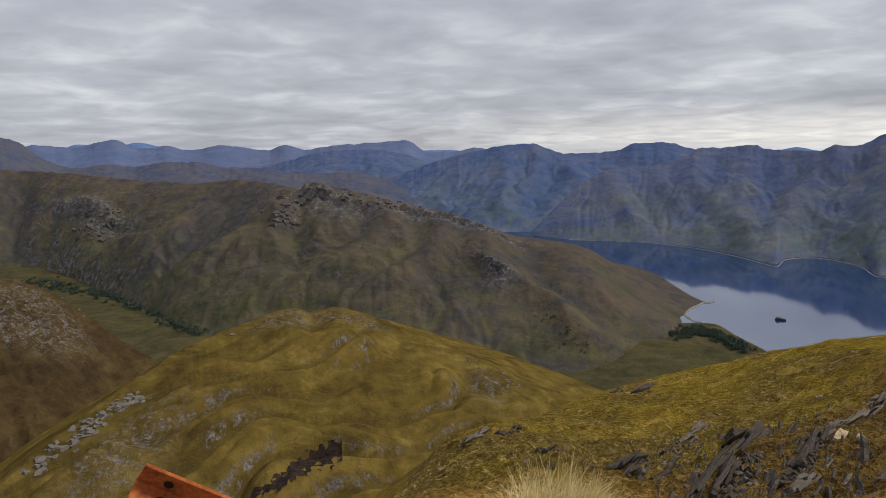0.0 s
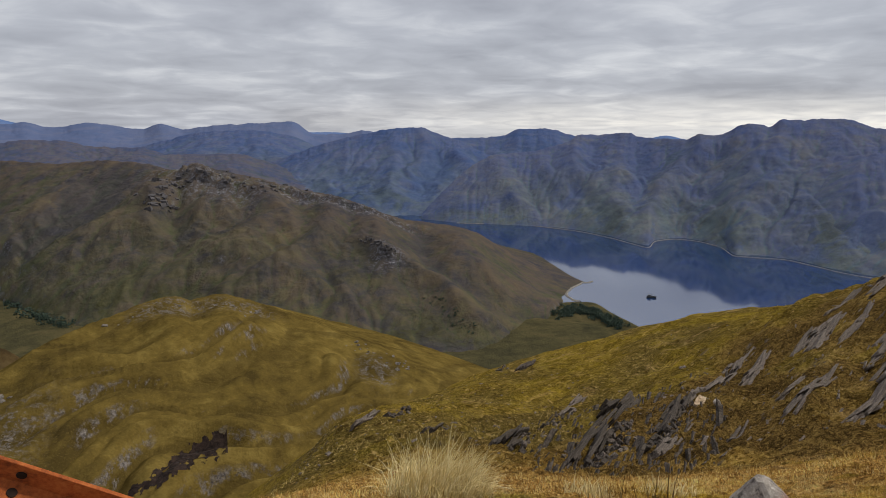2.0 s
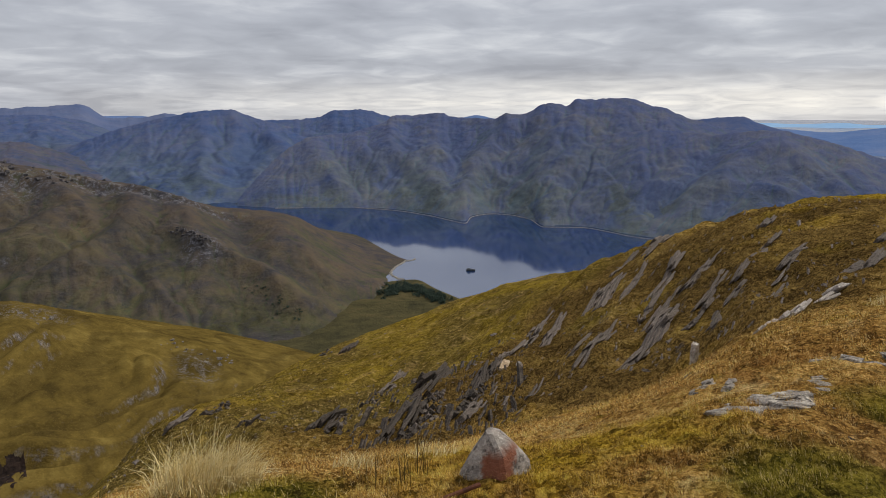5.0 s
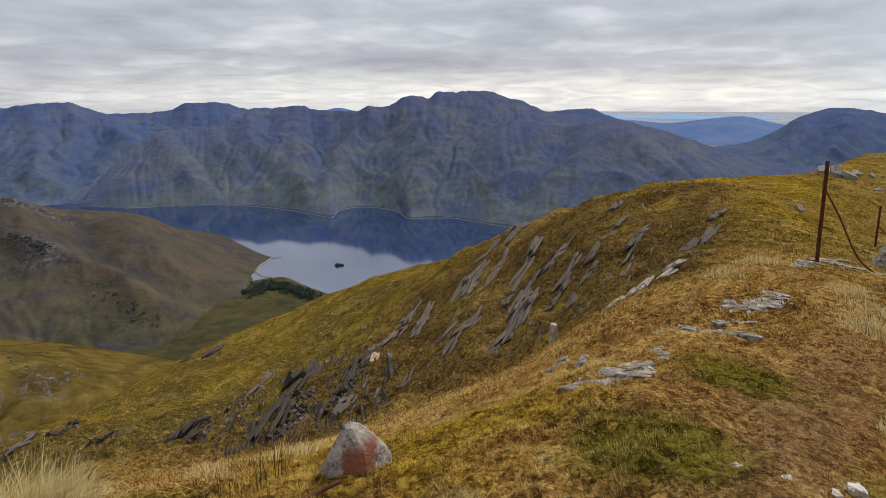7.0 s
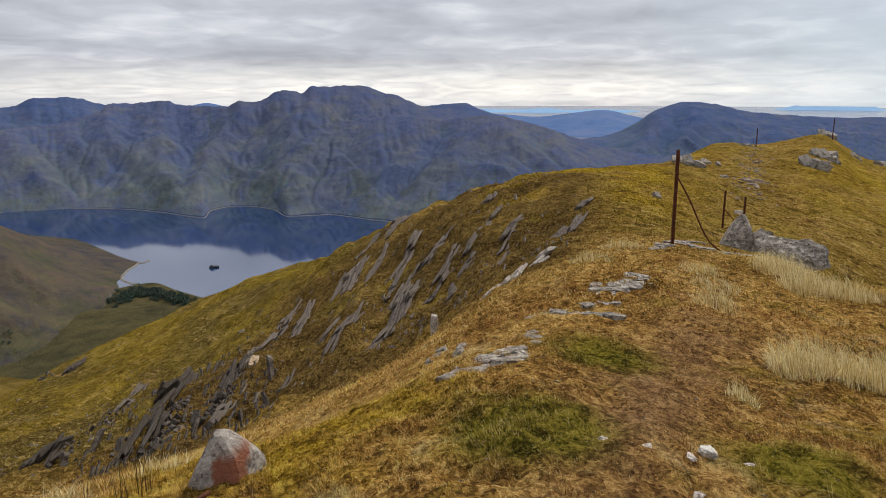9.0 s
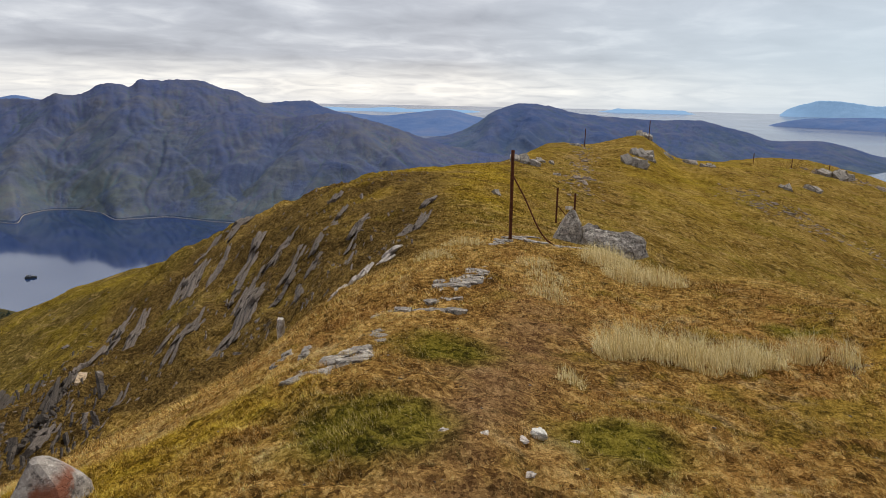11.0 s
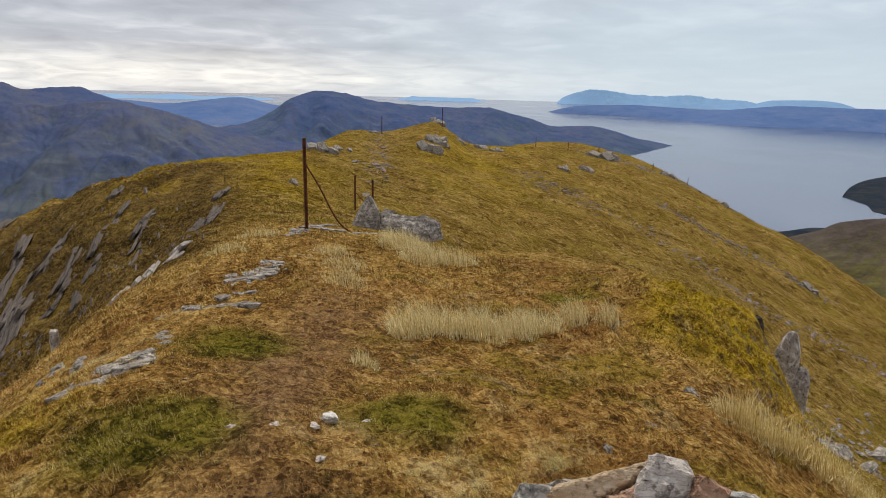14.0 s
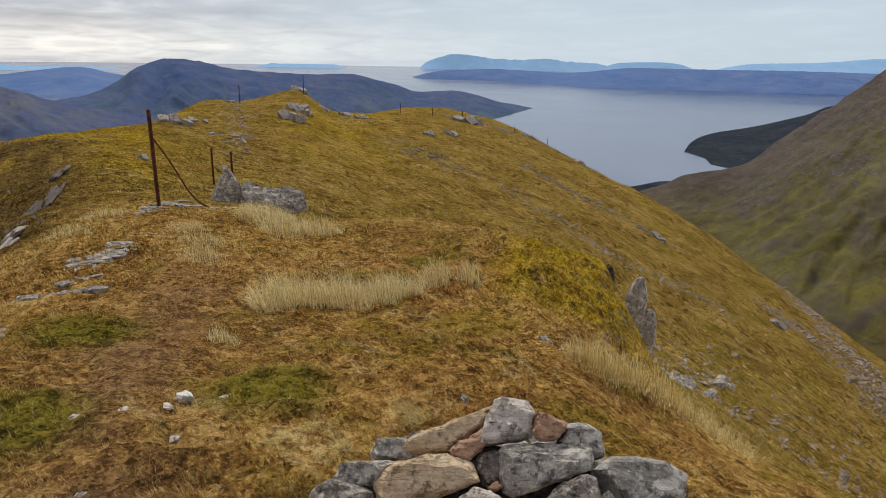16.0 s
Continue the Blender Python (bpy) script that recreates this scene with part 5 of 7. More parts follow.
def stone(name, at, dims, turn, seed, mat, label, group="", sink=0.3, cuts=3, layers=0.03, jag=0.06, z=None):
    """A single stone that rests in the ground: sink is the share of its height below the turf."""
    ob = part(name, stone_bm(dims, seed, cuts, layers=layers, jag=jag), mat)
    x, y = at
    zz = gz(x, y) if z is None else z
    ob.matrix_world = pose(x, y, zz + dims[2] * (0.5 - sink), *turn)
    return tagged(ob, label, "rock", group)


def hull_bm(points, cuts=2, jag=0.006, seed=0, grain=(1, 1, 1)):
    """A broken stone from its few corners, its faces roughened. grain: how the roughness is stretched along the beds."""
    bm = bmesh.new()
    for p in points:
        bm.verts.new(p)
    made = bmesh.ops.convex_hull(bm, input=bm.verts[:])
    bmesh.ops.delete(bm, geom=list({g for g in made["geom_unused"] + made["geom_interior"] if isinstance(g, bmesh.types.BMVert)}), context="VERTS")
    bmesh.ops.dissolve_limit(bm, angle_limit=radians(6), verts=bm.verts[:], edges=bm.edges[:])
    size = max((v.co.length for v in bm.verts))
    bmesh.ops.bevel(bm, geom=bm.edges[:], offset=0.02 * size, segments=1, affect="EDGES")
    bmesh.ops.triangulate(bm, faces=bm.faces[:])
    for _ in range(cuts):
        long = [e for e in bm.edges if e.calc_length() > 0.13 * size]
        if long:
            bmesh.ops.subdivide_edges(bm, edges=long, cuts=1)
            bmesh.ops.triangulate(bm, faces=bm.faces[:])
    off, g = Vector((seed * 2.3, seed * 1.1, seed)), Vector(grain)
    for v in bm.verts:
        q = Vector((v.co.x * g.x, v.co.y * g.y, v.co.z * g.z)) / size
        v.co += (noise.noise_vector(q * 3 + off) + noise.noise_vector(q * 9 + off) * 0.7) * jag
    bmesh.ops.recalc_face_normals(bm, faces=bm.faces[:])
    return bm


def chunk_points(outline, thick, seed):
    """Corners of a chunk: an outline across, a smaller broken face before it and a smaller one behind."""
    rnd = random.Random(seed)
    cx, cz = sum(p[0] for p in outline) / len(outline), sum(p[1] for p in outline) / len(outline)
    out = []
    for x, z in outline:
        out.append((x, rnd.uniform(-0.1, 0.15) * thick, z))
        k = rnd.uniform(0.62, 0.86)
        out.append((cx + (x - cx) * k, -thick * rnd.uniform(0.16, 0.30), cz + (z - cz) * k))
        k = rnd.uniform(0.7, 0.9)
        out.append((cx + (x - cx) * k, thick * rnd.uniform(0.7, 1.0), cz + (z - cz) * k))
    return out


# ---- crags of the hills around ----
M_HILLROCK = rock_material("grey_hill_crag", (0.075, 0.066, 0.060), (0.235, 0.21, 0.195), (0.36, 0.34, 0.31), grain=(1, 1, 2), spots=0.5)
M_FARROCK = rock_material("slate_hill_crag", (0.045, 0.046, 0.058), (0.125, 0.118, 0.130), (0.20, 0.19, 0.195), grain=(1, 1, 2), spots=0.5)
# ---- tilted rock ribs on the flank: x, y of the low end, length, bearing, thickness ----
RIBS_NEAR = [(8.8, 9.8, 3.4, 52, 0.29), (10.6, 11.0, 3.4, 53, 0.38), (14.1, 13.5, 3.2, 60, 0.30), (14.3, 15.1, 5.0, 55, 0.27), (14.6, 17.0, 5.0, 52, 0.19), (12.4, 10.4, 1.1, 62, 0.17), (13.7, 11.5, 1.1, 63, 0.15), (14.8, 12.0, 2.1, 65, 0.23), (11.6, 8.7, 3.0, 57, 0.12),
             (14.0, 10.4, 1.9, 64, 0.21), (12.4, 7.9, 1.2, 69, 0.20), (12.8, 7.7, 2.2, 66, 0.18), (15.8, 9.4, 1.5, 71, 0.18), (10.9, 9.5, 1.7, 54, 0.15), (11.6, 10.6, 1.3, 61, 0.12), (18.7, 15.0, 1.4, 61, 0.28), (11.2, 10.5, 0.8, 69, 0.12)]
RIBS_FAR = [(19.3, 21.2, 3.3, 58, 0.37), (14.6, 18.1, 5.0, 49, 0.40), (14.6, 18.7, 3.2, 47, 0.25), (12.0, 17.5, 5.0, 43, 0.26), (10.8, 17.7, 3.5, 42, 0.34), (13.7, 21.3, 1.7, 48, 0.23), (7.7, 14.2, 4.4, 36, 0.33), (9.7, 16.7, 2.7, 39, 0.21), (7.8, 11.6, 1.9, 44, 0.13), (6.0, 11.3, 1.8, 43, 0.24),
            (4.6, 11.6, 4.8, 30, 0.40), (7.0, 16.2, 5.0, 33, 0.55), (7.6, 20.9, 3.0, 30, 0.30), (10.0, 27.1, 3.0, 38, 0.32), (3.4, 13.1, 3.0, 26, 0.36), (15.8, 17.8, 3.4, 50, 0.12), (11.3, 38.6, 2.4, 30, 0.5), (2.2, 16.5, 2.6, 24, 0.36), (0.6, 25.0, 3.0, 22, 0.4)]
SLAB_MESHES = []
for k in range(9):
    bm_ = hull_bm([(sx * random.Random(9 * k + i).uniform(0.36, 0.52), sy * random.Random(9 * k + i + 50).uniform(0.34, 0.52), sz * random.Random(9 * k + i + 99).uniform(0.34, 0.52)) for i, (sx, sy, sz) in enumerate([(a, b, c) for a in (-1, -0.55, 0.1, 0.6, 1) for b in (-1, 1) for c in (-1, 1)])], 2, 0.012, k)
    me_ = bpy.data.meshes.new("slab")
    bm_.to_mesh(me_)
    bm_.free()
    SLAB_MESHES.append(me_)
SLAB_SETS = {}


def slab_mesh(k, mat):
    key = (k % len(SLAB_MESHES), mat.name)
    if key not in SLAB_SETS:
        me = SLAB_MESHES[key[0]].copy()
        me.materials.append(mat)
        SLAB_SETS[key] = me
    return SLAB_SETS[key]


def hill_crag(hill_name, stations, n, spread, size, seed, mat):
    """Bare blocks that stand out of a hillside, parts of their hill."""
    rnd = random.Random(seed)
    parent = bpy.data.objects[hill_name]
    for p in wood_line(hill_name, stations, n, spread, seed):
        s = size * rnd.uniform(0.35, 1.0)
        ob = new("crag_block", slab_mesh(rnd.randrange(9), mat))
        ob.parent = parent
        ob.matrix_basis = pose(p.x, p.y, p.z - 0.06 * s, rnd.uniform(-22, 22), rnd.uniform(-25, 25), rnd.uniform(0, 360)) @ Matrix.Diagonal((s * rnd.uniform(0.8, 1.7), s * rnd.uniform(0.5, 1.0), s * rnd.uniform(0.35, 0.8), 1))


hill_crag("grassy_knoll", [(-33.4, -22.9), (-31.2, -21.8), (-29, -20.6), (-27, -19.5), (-25.6, -19.2)], 130, 0.5, 1.3, 901, M_HILLROCK)
hill_crag("grassy_knoll", [(-19, -15.4), (-15.2, -14.6), (-13, -13.9), (-11, -14.5), (-9, -14.4), (-6, -15.4)], 50, 0.5, 0.8, 902, M_HILLROCK)
hill_crag("grassy_knoll", [(1.5, -18.2), (4, -19.6), (6, -20.4)], 30, 0.6, 0.9, 903, M_HILLROCK)
hill_crag("rocky_shoulder", [(-33, -10.2), (-31.5, -11.5), (-32.5, -13), (-30, -13.5)], 90, 1.1, 1.2, 904, M_HILLROCK)
hill_crag("heather_hill", [(-10.2, -3.8), (-11.5, -4.6), (-13.4, -5.2), (-13.6, -6.2), (-12.6, -6.6)], 150, 0.6, 5.0, 905, M_FARROCK)
hill_crag("heather_hill", [(-9.5, -4.1), (-7.5, -4.6), (-5, -5.2), (-2, -5.9)], 60, 0.6, 3.2, 906, M_FARROCK)
hill_crag("heather_hill", [(-29, -5.0), (-27.5, -4.6), (-26, -5.2), (-26.5, -6.2), (-28.5, -6.6)], 120, 0.7, 4.4, 907, M_FARROCK)
hill_crag("heather_hill", [(2.6, -9.6), (4.0, -10.2), (4.6, -10.8)], 40, 0.4, 3.0, 908, M_FARROCK)


def rib(x, y, length, bearing, thick, seed, mat, label, group):
    """Upturned beds that run up the slope: long thin slabs end to end, several side by side."""
    rnd = random.Random(seed)
    thick = 1.12 * thick
    dx, dy = math.sin(radians(bearing)), math.cos(radians(bearing))
    top = thing("rock_rib", label, "rock", group, Matrix.Translation((x, y, gz(x, y))))
    inv = top.matrix_world.inverted()
    beds = 3 if thick < 0.18 else 4 if thick < 0.32 else 5
    for side in range(beds):
        n = max(2, int(length / (0.9 + 1.5 * thick)))
        start, stop = rnd.uniform(0, 0.22), 1 - rnd.uniform(0, 0.22)
        for i in range(n):
            if rnd.random() < 0.05:
                continue
            s = (start + (stop - start) * (i + rnd.uniform(0.4, 0.6)) / n) * length
            o = ((side + 0.5) / beds - 0.5) * thick * 1.25 + rnd.gauss(0, 0.05) * thick
            px, py = x + dx * s - dy * o, y + dy * s + dx * o
            l = length / n * (stop - start) * rnd.uniform(1.0, 1.7)
            th = thick / beds * rnd.uniform(0.8, 1.5)
            mid_bed = 1 - 0.5 * abs(2 * (side + 0.5) / beds - 1)
            h = (thick * rnd.uniform(0.8, 1.3) + 0.09) * mid_bed
            rise = math.degrees(math.atan2(gz(px + dx * 0.5, py + dy * 0.5) - gz(px - dx * 0.5, py - dy * 0.5), 1.0))
            ob = new("slab", slab_mesh(rnd.randrange(9), mat))
            ob.parent = top
            m = pose(px, py, gz(px, py) + h * rnd.uniform(-0.06, 0.10), 0, 0, 90 - bearing) @ pose(0, 0, 0, rnd.uniform(28, 36), -rise + rnd.uniform(-3, 3), rnd.uniform(-2, 2))
            ob.matrix_basis = inv @ m @ Matrix.Diagonal((l, th, h, 1))
    return top


for i, q in enumerate(RIBS_NEAR):
    rib(*q, 300 + i, M_SLATE, "tilted rib of purple-grey schist slabs in steep turf", "rock ribs on the flank")
for i, q in enumerate(RIBS_FAR):
    rib(*q, 400 + i, M_DARKROCK if i in (6, 10, 11, 14, 16, 17) else M_SLATE, "tilted rib of dark schist slabs on the steep flank", "rock ribs on the flank")


for i, q in enumerate([(12.6, 19.3, 5.5, 42, 0.22), (9.2, 11.8, 4.5, 51, 0.2), (12.0, 12.6, 3.0, 57, 0.2), (12.3, 11.3, 2.6, 61, 0.16), (18.6, 22.3, 3.0, 62, 0.25), (10.2, 13.4, 3.0, 48, 0.16), (13.2, 14.2, 2.4, 55, 0.14)]):
    rib(*q, 440 + i, M_SLATE, "tilted rib of purple-grey schist slabs in steep turf", "rock ribs on the flank")


def crag(x, y, length, bearing, width, height, n, seed):
    """A broken dark crag: many upturned blocks in a long heap."""
    rnd = random.Random(seed)
    dx, dy = math.sin(radians(bearing)), math.cos(radians(bearing))
    top = thing("rock_crag", "broken dark schist crag on the steep flank", "rock", "dark crags", Matrix.Translation((x, y, gz(x, y))))
    inv = top.matrix_world.inverted()
    for _ in range(n):
        k = rnd.random()
        s, o = k * length, rnd.gauss(0, 0.33) * width * (1 - 0.6 * k)
        px, py = x + dx * s - dy * o, y + dy * s + dx * o
        h = 0.75 * height * rnd.uniform(0.35, 1.0) * (1 - 0.4 * k)
        rise = math.degrees(math.atan2(gz(px + dx * 0.5, py + dy * 0.5) - gz(px - dx * 0.5, py - dy * 0.5), 1.0))
        ob = new("slab", slab_mesh(rnd.randrange(9), M_DARKROCK if rnd.random() < 0.75 else M_SLATE))
        ob.parent = top
        m = pose(px, py, gz(px, py) + h * rnd.uniform(-0.15, 0.12), 0, 0, 90 - bearing + rnd.gauss(0, 9)) @ pose(0, 0, 0, rnd.uniform(15, 45), -rise + rnd.uniform(-14, 14), rnd.uniform(-8, 8))
        ob.matrix_basis = inv @ m @ Matrix.Diagonal((h * rnd.uniform(0.7, 1.9), h * rnd.uniform(0.35, 0.85), h, 1))
    return top


for i, q in enumerate([(4.5, 10.9, 5.5, 33, 0.8, 0.34, 150), (6.2, 11.7, 7.0, 36, 0.45, 0.30, 130), (3.8, 13.1, 2.6, 25, 0.4, 0.28, 26), (5.8, 17.0, 3.5, 26, 0.4, 0.3, 30), (7.5, 13.8, 3.4, 38, 0.35, 0.28, 34), (2.0, 26.0, 3.0, 25, 0.8, 0.5, 26), (10.5, 41.0, 1.6, 30, 0.8, 0.5, 16)]):
    crag(*q, 470 + i)


def shards(name, count, seed, place, mat, size, label, along_bearing=None):
    """Loose angular stones, too many to count, in one mesh."""
    rnd = random.Random(seed)
    verts, faces = [], []
    base = [Vector(c) for c in ((-1, -1, -1), (1, -1, -1), (1, 1, -1), (-1, 1, -1), (-0.7, -0.8, 1), (0.8, -0.6, 1), (0.6, 0.8, 1), (-0.8, 0.6, 1))]
    quads = ((0, 3, 2, 1), (4, 5, 6, 7), (0, 1, 5, 4), (1, 2, 6, 5), (2, 3, 7, 6), (3, 0, 4, 7))
    spots = [place(rnd) for _ in range(count)]
    zs = on_ground("z", np.array([p[0] for p in spots]), np.array([p[1] for p in spots]))
    for (x, y), z in zip(spots, zs):
        s = size * rnd.uniform(0.4, 1.0) ** 2 * (2.2 if rnd.random() < 0.06 else 1)
        if along_bearing is None:
            m = pose(x, y, z + s * 0.05, rnd.uniform(-22, 22), rnd.uniform(-22, 22), rnd.uniform(0, 360)) @ Matrix.Diagonal((s * rnd.uniform(0.7, 1.8), s * rnd.uniform(0.4, 0.9), s * rnd.uniform(0.12, 0.32), 1))
        else:
            m = pose(x, y, z + s * 0.1, 0, 0, 90 - along_bearing + rnd.gauss(0, 7)) @ pose(0, 0, 0, rnd.uniform(20, 45), -12 + rnd.gauss(0, 6), 0) @ Matrix.Diagonal((s * rnd.uniform(2.5, 6.0), s * rnd.uniform(0.3, 0.6), s * rnd.uniform(0.5, 1.0), 1))
        o = len(verts)
        verts += [m @ Vector([c * rnd.uniform(0.75, 1.15) for c in v]) for v in base]
        faces += [[o + k for k in f] for f in quads]
    me = bpy.data.meshes.new(name)
    me.from_pydata(verts, [], faces)
    me.materials.append(mat)
    ob = new(name, me)
    return tagged(ob, label, "stones", kind="stuff")


def in_fan(b0, b1, r0, r1):
    return lambda rnd: (lambda b, r: (r * math.sin(radians(b)), r * math.cos(radians(b))))(rnd.uniform(b0, b1), math.exp(rnd.uniform(math.log(r0), math.log(r1))))


shards("flank_slivers", 420, 15, in_fan(30, 60, 12, 30), M_SLATE, 0.042, "thin schist slivers standing out of the steep heath", 54)
shards("crag_slivers", 420, 16, in_fan(18, 34, 11, 26), M_DARKROCK, 0.07, "dark schist slivers standing out of the crag", 36)
shards("flank_stones", 500, 5, in_fan(8, 60, 12, 42), M_SLATE, 0.055, "loose schist chips scattered over the steep flank")
shards("spur_stones", 420, 6, in_fan(-4, 32, 14, 44), M_SLATE, 0.075, "pale stones scattered down the grassy spur")
shards("slope_stones", 1100, 7, in_fan(92, 126, 16, 75), M_SCREE, 0.065, "grey stones scattered over the far grassy slope")
shards("path_stones", 160, 8, in_fan(50, 105, 2.3, 9), M_SLATE, 0.014, "small stones lying in the worn turf")


def along(points, spread):
    def f(rnd):
        k = rnd.uniform(0, len(points) - 1.001)
        i = int(k)
        (x0, y0), (x1, y1) = points[i], points[i + 1]
        return x0 + (x1 - x0) * (k - i) + rnd.gauss(0, spread), y0 + (y1 - y0) * (k - i) + rnd.gauss(0, spread)
    return f


shards("fence_line_stones", 260, 9, along([(28, 9.3), (40, 13.3), (58, 19.8)], 0.5), M_SCREE, 0.13, "line of loose grey stones beside the old fence")
shards("scree_run", 500, 10, along([(54.7, -4.1), (52.7, -6.1), (51.9, -8.2), (50.1, -10.7), (47, -15)], 0.7), M_SCREE, 0.13, "purple-grey scree running down the slope")
shards("scree_tongue", 600, 12, along([(45.6, -2.2), (42.2, -3.9), (38.9, -5.9), (36.4, -7.1), (36.7, -8.8), (38, -12.3), (36.5, -14.7)], 0.6), M_SCREE, 0.10, "warm grey scree tongue in the grassy slope")
shards("edge_scree", 1500, 18, along([(62, -29), (54.5, -27.4), (46.2, -26.0), (41.0, -25.0), (35, -23.2), (30, -22)], 0.9), M_SCREE, 0.15, "grey scree running down the edge of the slope")
shards("lower_scree", 700, 19, along([(44, -20), (40.5, -21.6), (35, -22.4), (31, -21)], 0.8), M_SCREE, 0.14, "grey scree beside the slope's edge")
shards("near_slope_stones", 200, 20, in_fan(106, 124, 17, 34), M_SCREE, 0.15, "pale flat stones lying in the steep grass")
shards("ridge_stones", 260, 13, along([(52.8, 6.4), (45.8, 4.3), (47.8, 1.5), (43, 0)], 0.9), M_SCREE, 0.13, "grey stones strewn below the ridge crest")
shards("crest_stones", 420, 14, along([(75, 2.5), (75.8, 0.7), (73.3, -0.9), (78, -5.0), (76, -9), (72, -14)], 0.9), M_SCREE, 0.20, "broken grey stones along the skyline crest")
shards("rim_stones", 45, 17, along([(21.2, -7.5), (23.2, -8.9), (24.5, -10.3)], 0.5), M_GREY, 0.17, "cluster of grey slabs below the upright rocks")

# ---- bare slabs in the turf ----
PLATES = [(3.85, 2.48, 0.62, 0.34, 20), (4.12, 2.42, 0.6, 0.3, 28), (4.42, 2.56, 0.55, 0.26, 30), (4.82, 2.72, 0.6, 0.2, 32), (5.75, 3.3, 0.5, 0.22, 20), (5.8, 2.85, 0.7, 0.14, -75), (6.84, 3.3, 0.45, 0.3, 40), (7.12, 3.16, 0.62, 0.42, 10), (7.6, 3.27, 0.4, 0.26, -30),
          (6.22, 2.93, 0.38, 0.16, -40), (10.1, 4.22, 0.55, 0.35, 15), (10.77, 4.1, 0.75, 0.3, -60), (10.85, 3.8, 0.6, 0.3, -70), (11.4, 3.5, 0.6, 0.35, -60), (11.2, 4.3, 0.7, 0.4, -20), (4.62, 3.61, 0.45, 0.12, 30), (4.65, 3.36, 0.4, 0.1, 40)]
for i, (x, y, l, w, a) in enumerate(PLATES):
    rnd = random.Random(500 + i)
    dx = (gz(x + 0.2, y) - gz(x - 0.2, y)) / 0.4
    dy = (gz(x, y + 0.2) - gz(x, y - 0.2)) / 0.4
    top = thing("rock_slab", "flat grey slab of cracked bare rock bedded in the turf", "rock", "bare slabs along the ridge",
                pose(x, y, gz(x, y) - 0.014, math.degrees(math.atan(dy)), -math.degrees(math.atan(dx)), 0) @ pose(0, 0, 0, 0, 0, a))
    n = 4 if l > 0.5 else 3
    for k in range(n):
        ob = part("slab_piece", stone_bm((l / n * rnd.uniform(0.95, 1.35), w * rnd.uniform(0.55, 0.95), 0.06), 1500 + 10 * i + k, 5, 8, 0.0, 0.08), M_GREY, top)
        ob.matrix_basis = pose(l * ((k + 0.5) / n - 0.5), w * rnd.uniform(-0.18, 0.18), rnd.uniform(-0.012, 0.006), rnd.uniform(-2.5, 2.5), rnd.uniform(-2.5, 2.5), rnd.uniform(-14, 14))

# pale slabs at the edge of the flank
for i, q in enumerate([(7.4, 5.4, 0.7, 60, 0.10), (8.1, 5.6, 0.9, 66, 0.14), (8.9, 5.8, 1.2, 72, 0.15)]):
    rib(*q, 540 + i, M_PALE, "pale upturned slabs at the edge of the flank", "edge slabs")
stone("standing_slab", (9.0, 8.0), (0.16, 0.1, 0.5), (4, -6, 20), 551, M_PALE, "thin pale slab standing upright in the turf", sink=0.25)
stone("perched_block", (9.7, 15.8), (0.40, 0.22, 0.12), (15, -20, 45), 552, M_TAN, "pale tan block perched on the crag", sink=0.0)
stone("perched_block", (10.1, 15.6), (0.34, 0.16, 0.12), (10, 50, 30), 553, M_PALE, "pale leaning block beside the crag", sink=0.0)

# big rocks beyond the iron post
stone("capping_stone", (14.62, 4.76), (0.15, 0.13, 0.07), (0, 8, 50), 561, M_PALE, "small pale stone lying on the pointed rock", sink=0.0, z=gz(14.6, 4.75) + 0.72)
for nm, at, turn, pts, lab in (
        ("broken_rock", (15.1, 4.38), -72, [(-0.3, 0, 0.0), (-0.26, -0.1, 0.5), (-0.1, 0.0, 0.6), (0.12, -0.05, 0.52), (0.3, 0, 0.3), (0.3, -0.1, 0), (0.0, -0.25, 0), (-0.05, -0.2, 0.35), (0.2, 0.3, 0), (-0.2, 0.3, 0.3), (-0.2, 0.3, 0)], "broken grey rock between two larger ones"),
        ("broad_rock", (14.75, 3.78), -70, [(-0.72, 0, 0.0), (-0.66, -0.05, 0.44), (-0.45, 0.1, 0.54), (-0.1, 0.15, 0.48), (0.25, 0.1, 0.50), (0.6, 0.05, 0.44), (0.7, 0, 0.30), (0.76, 0, 0), (0.5, -0.3, 0), (0.4, -0.22, 0.22), (-0.1, -0.28, 0.26), (-0.3, -0.34, 0), (-0.5, -0.2, 0.3), (0.6, 0.5, 0), (-0.6, 0.5, 0), (0.3, 0.45, 0.4), (-0.4, 0.45, 0.42)], "broad grey lichened rock lying in pale grass")):
    rk = part(nm, hull_bm(pts, 6, 0.05, len(nm)), M_GREY)
    rk.matrix_world = pose(*at, gz(*at) - 0.06, 0, 0, turn)
    tagged(rk, lab, "rock")
# upright rocks on the south rim
def column_points(wide, high, seed):
    """Corners of a broken upright column, its top cut askew."""
    rnd = random.Random(seed)
    out = []
    for z, k in ((0.0, 1.0), (0.45, 0.98), (0.78, 0.86), (0.93, 0.62), (1.0, 0.34)):
        for a in (20, 85, 160, 200, 275, 340):
            r = 0.5 * wide * k * rnd.uniform(0.78, 1.08)
            out.append((r * math.cos(radians(a)) + 0.05 * wide * z, r * math.sin(radians(a)), high * (z - 0.04 * rnd.random())))
    return out


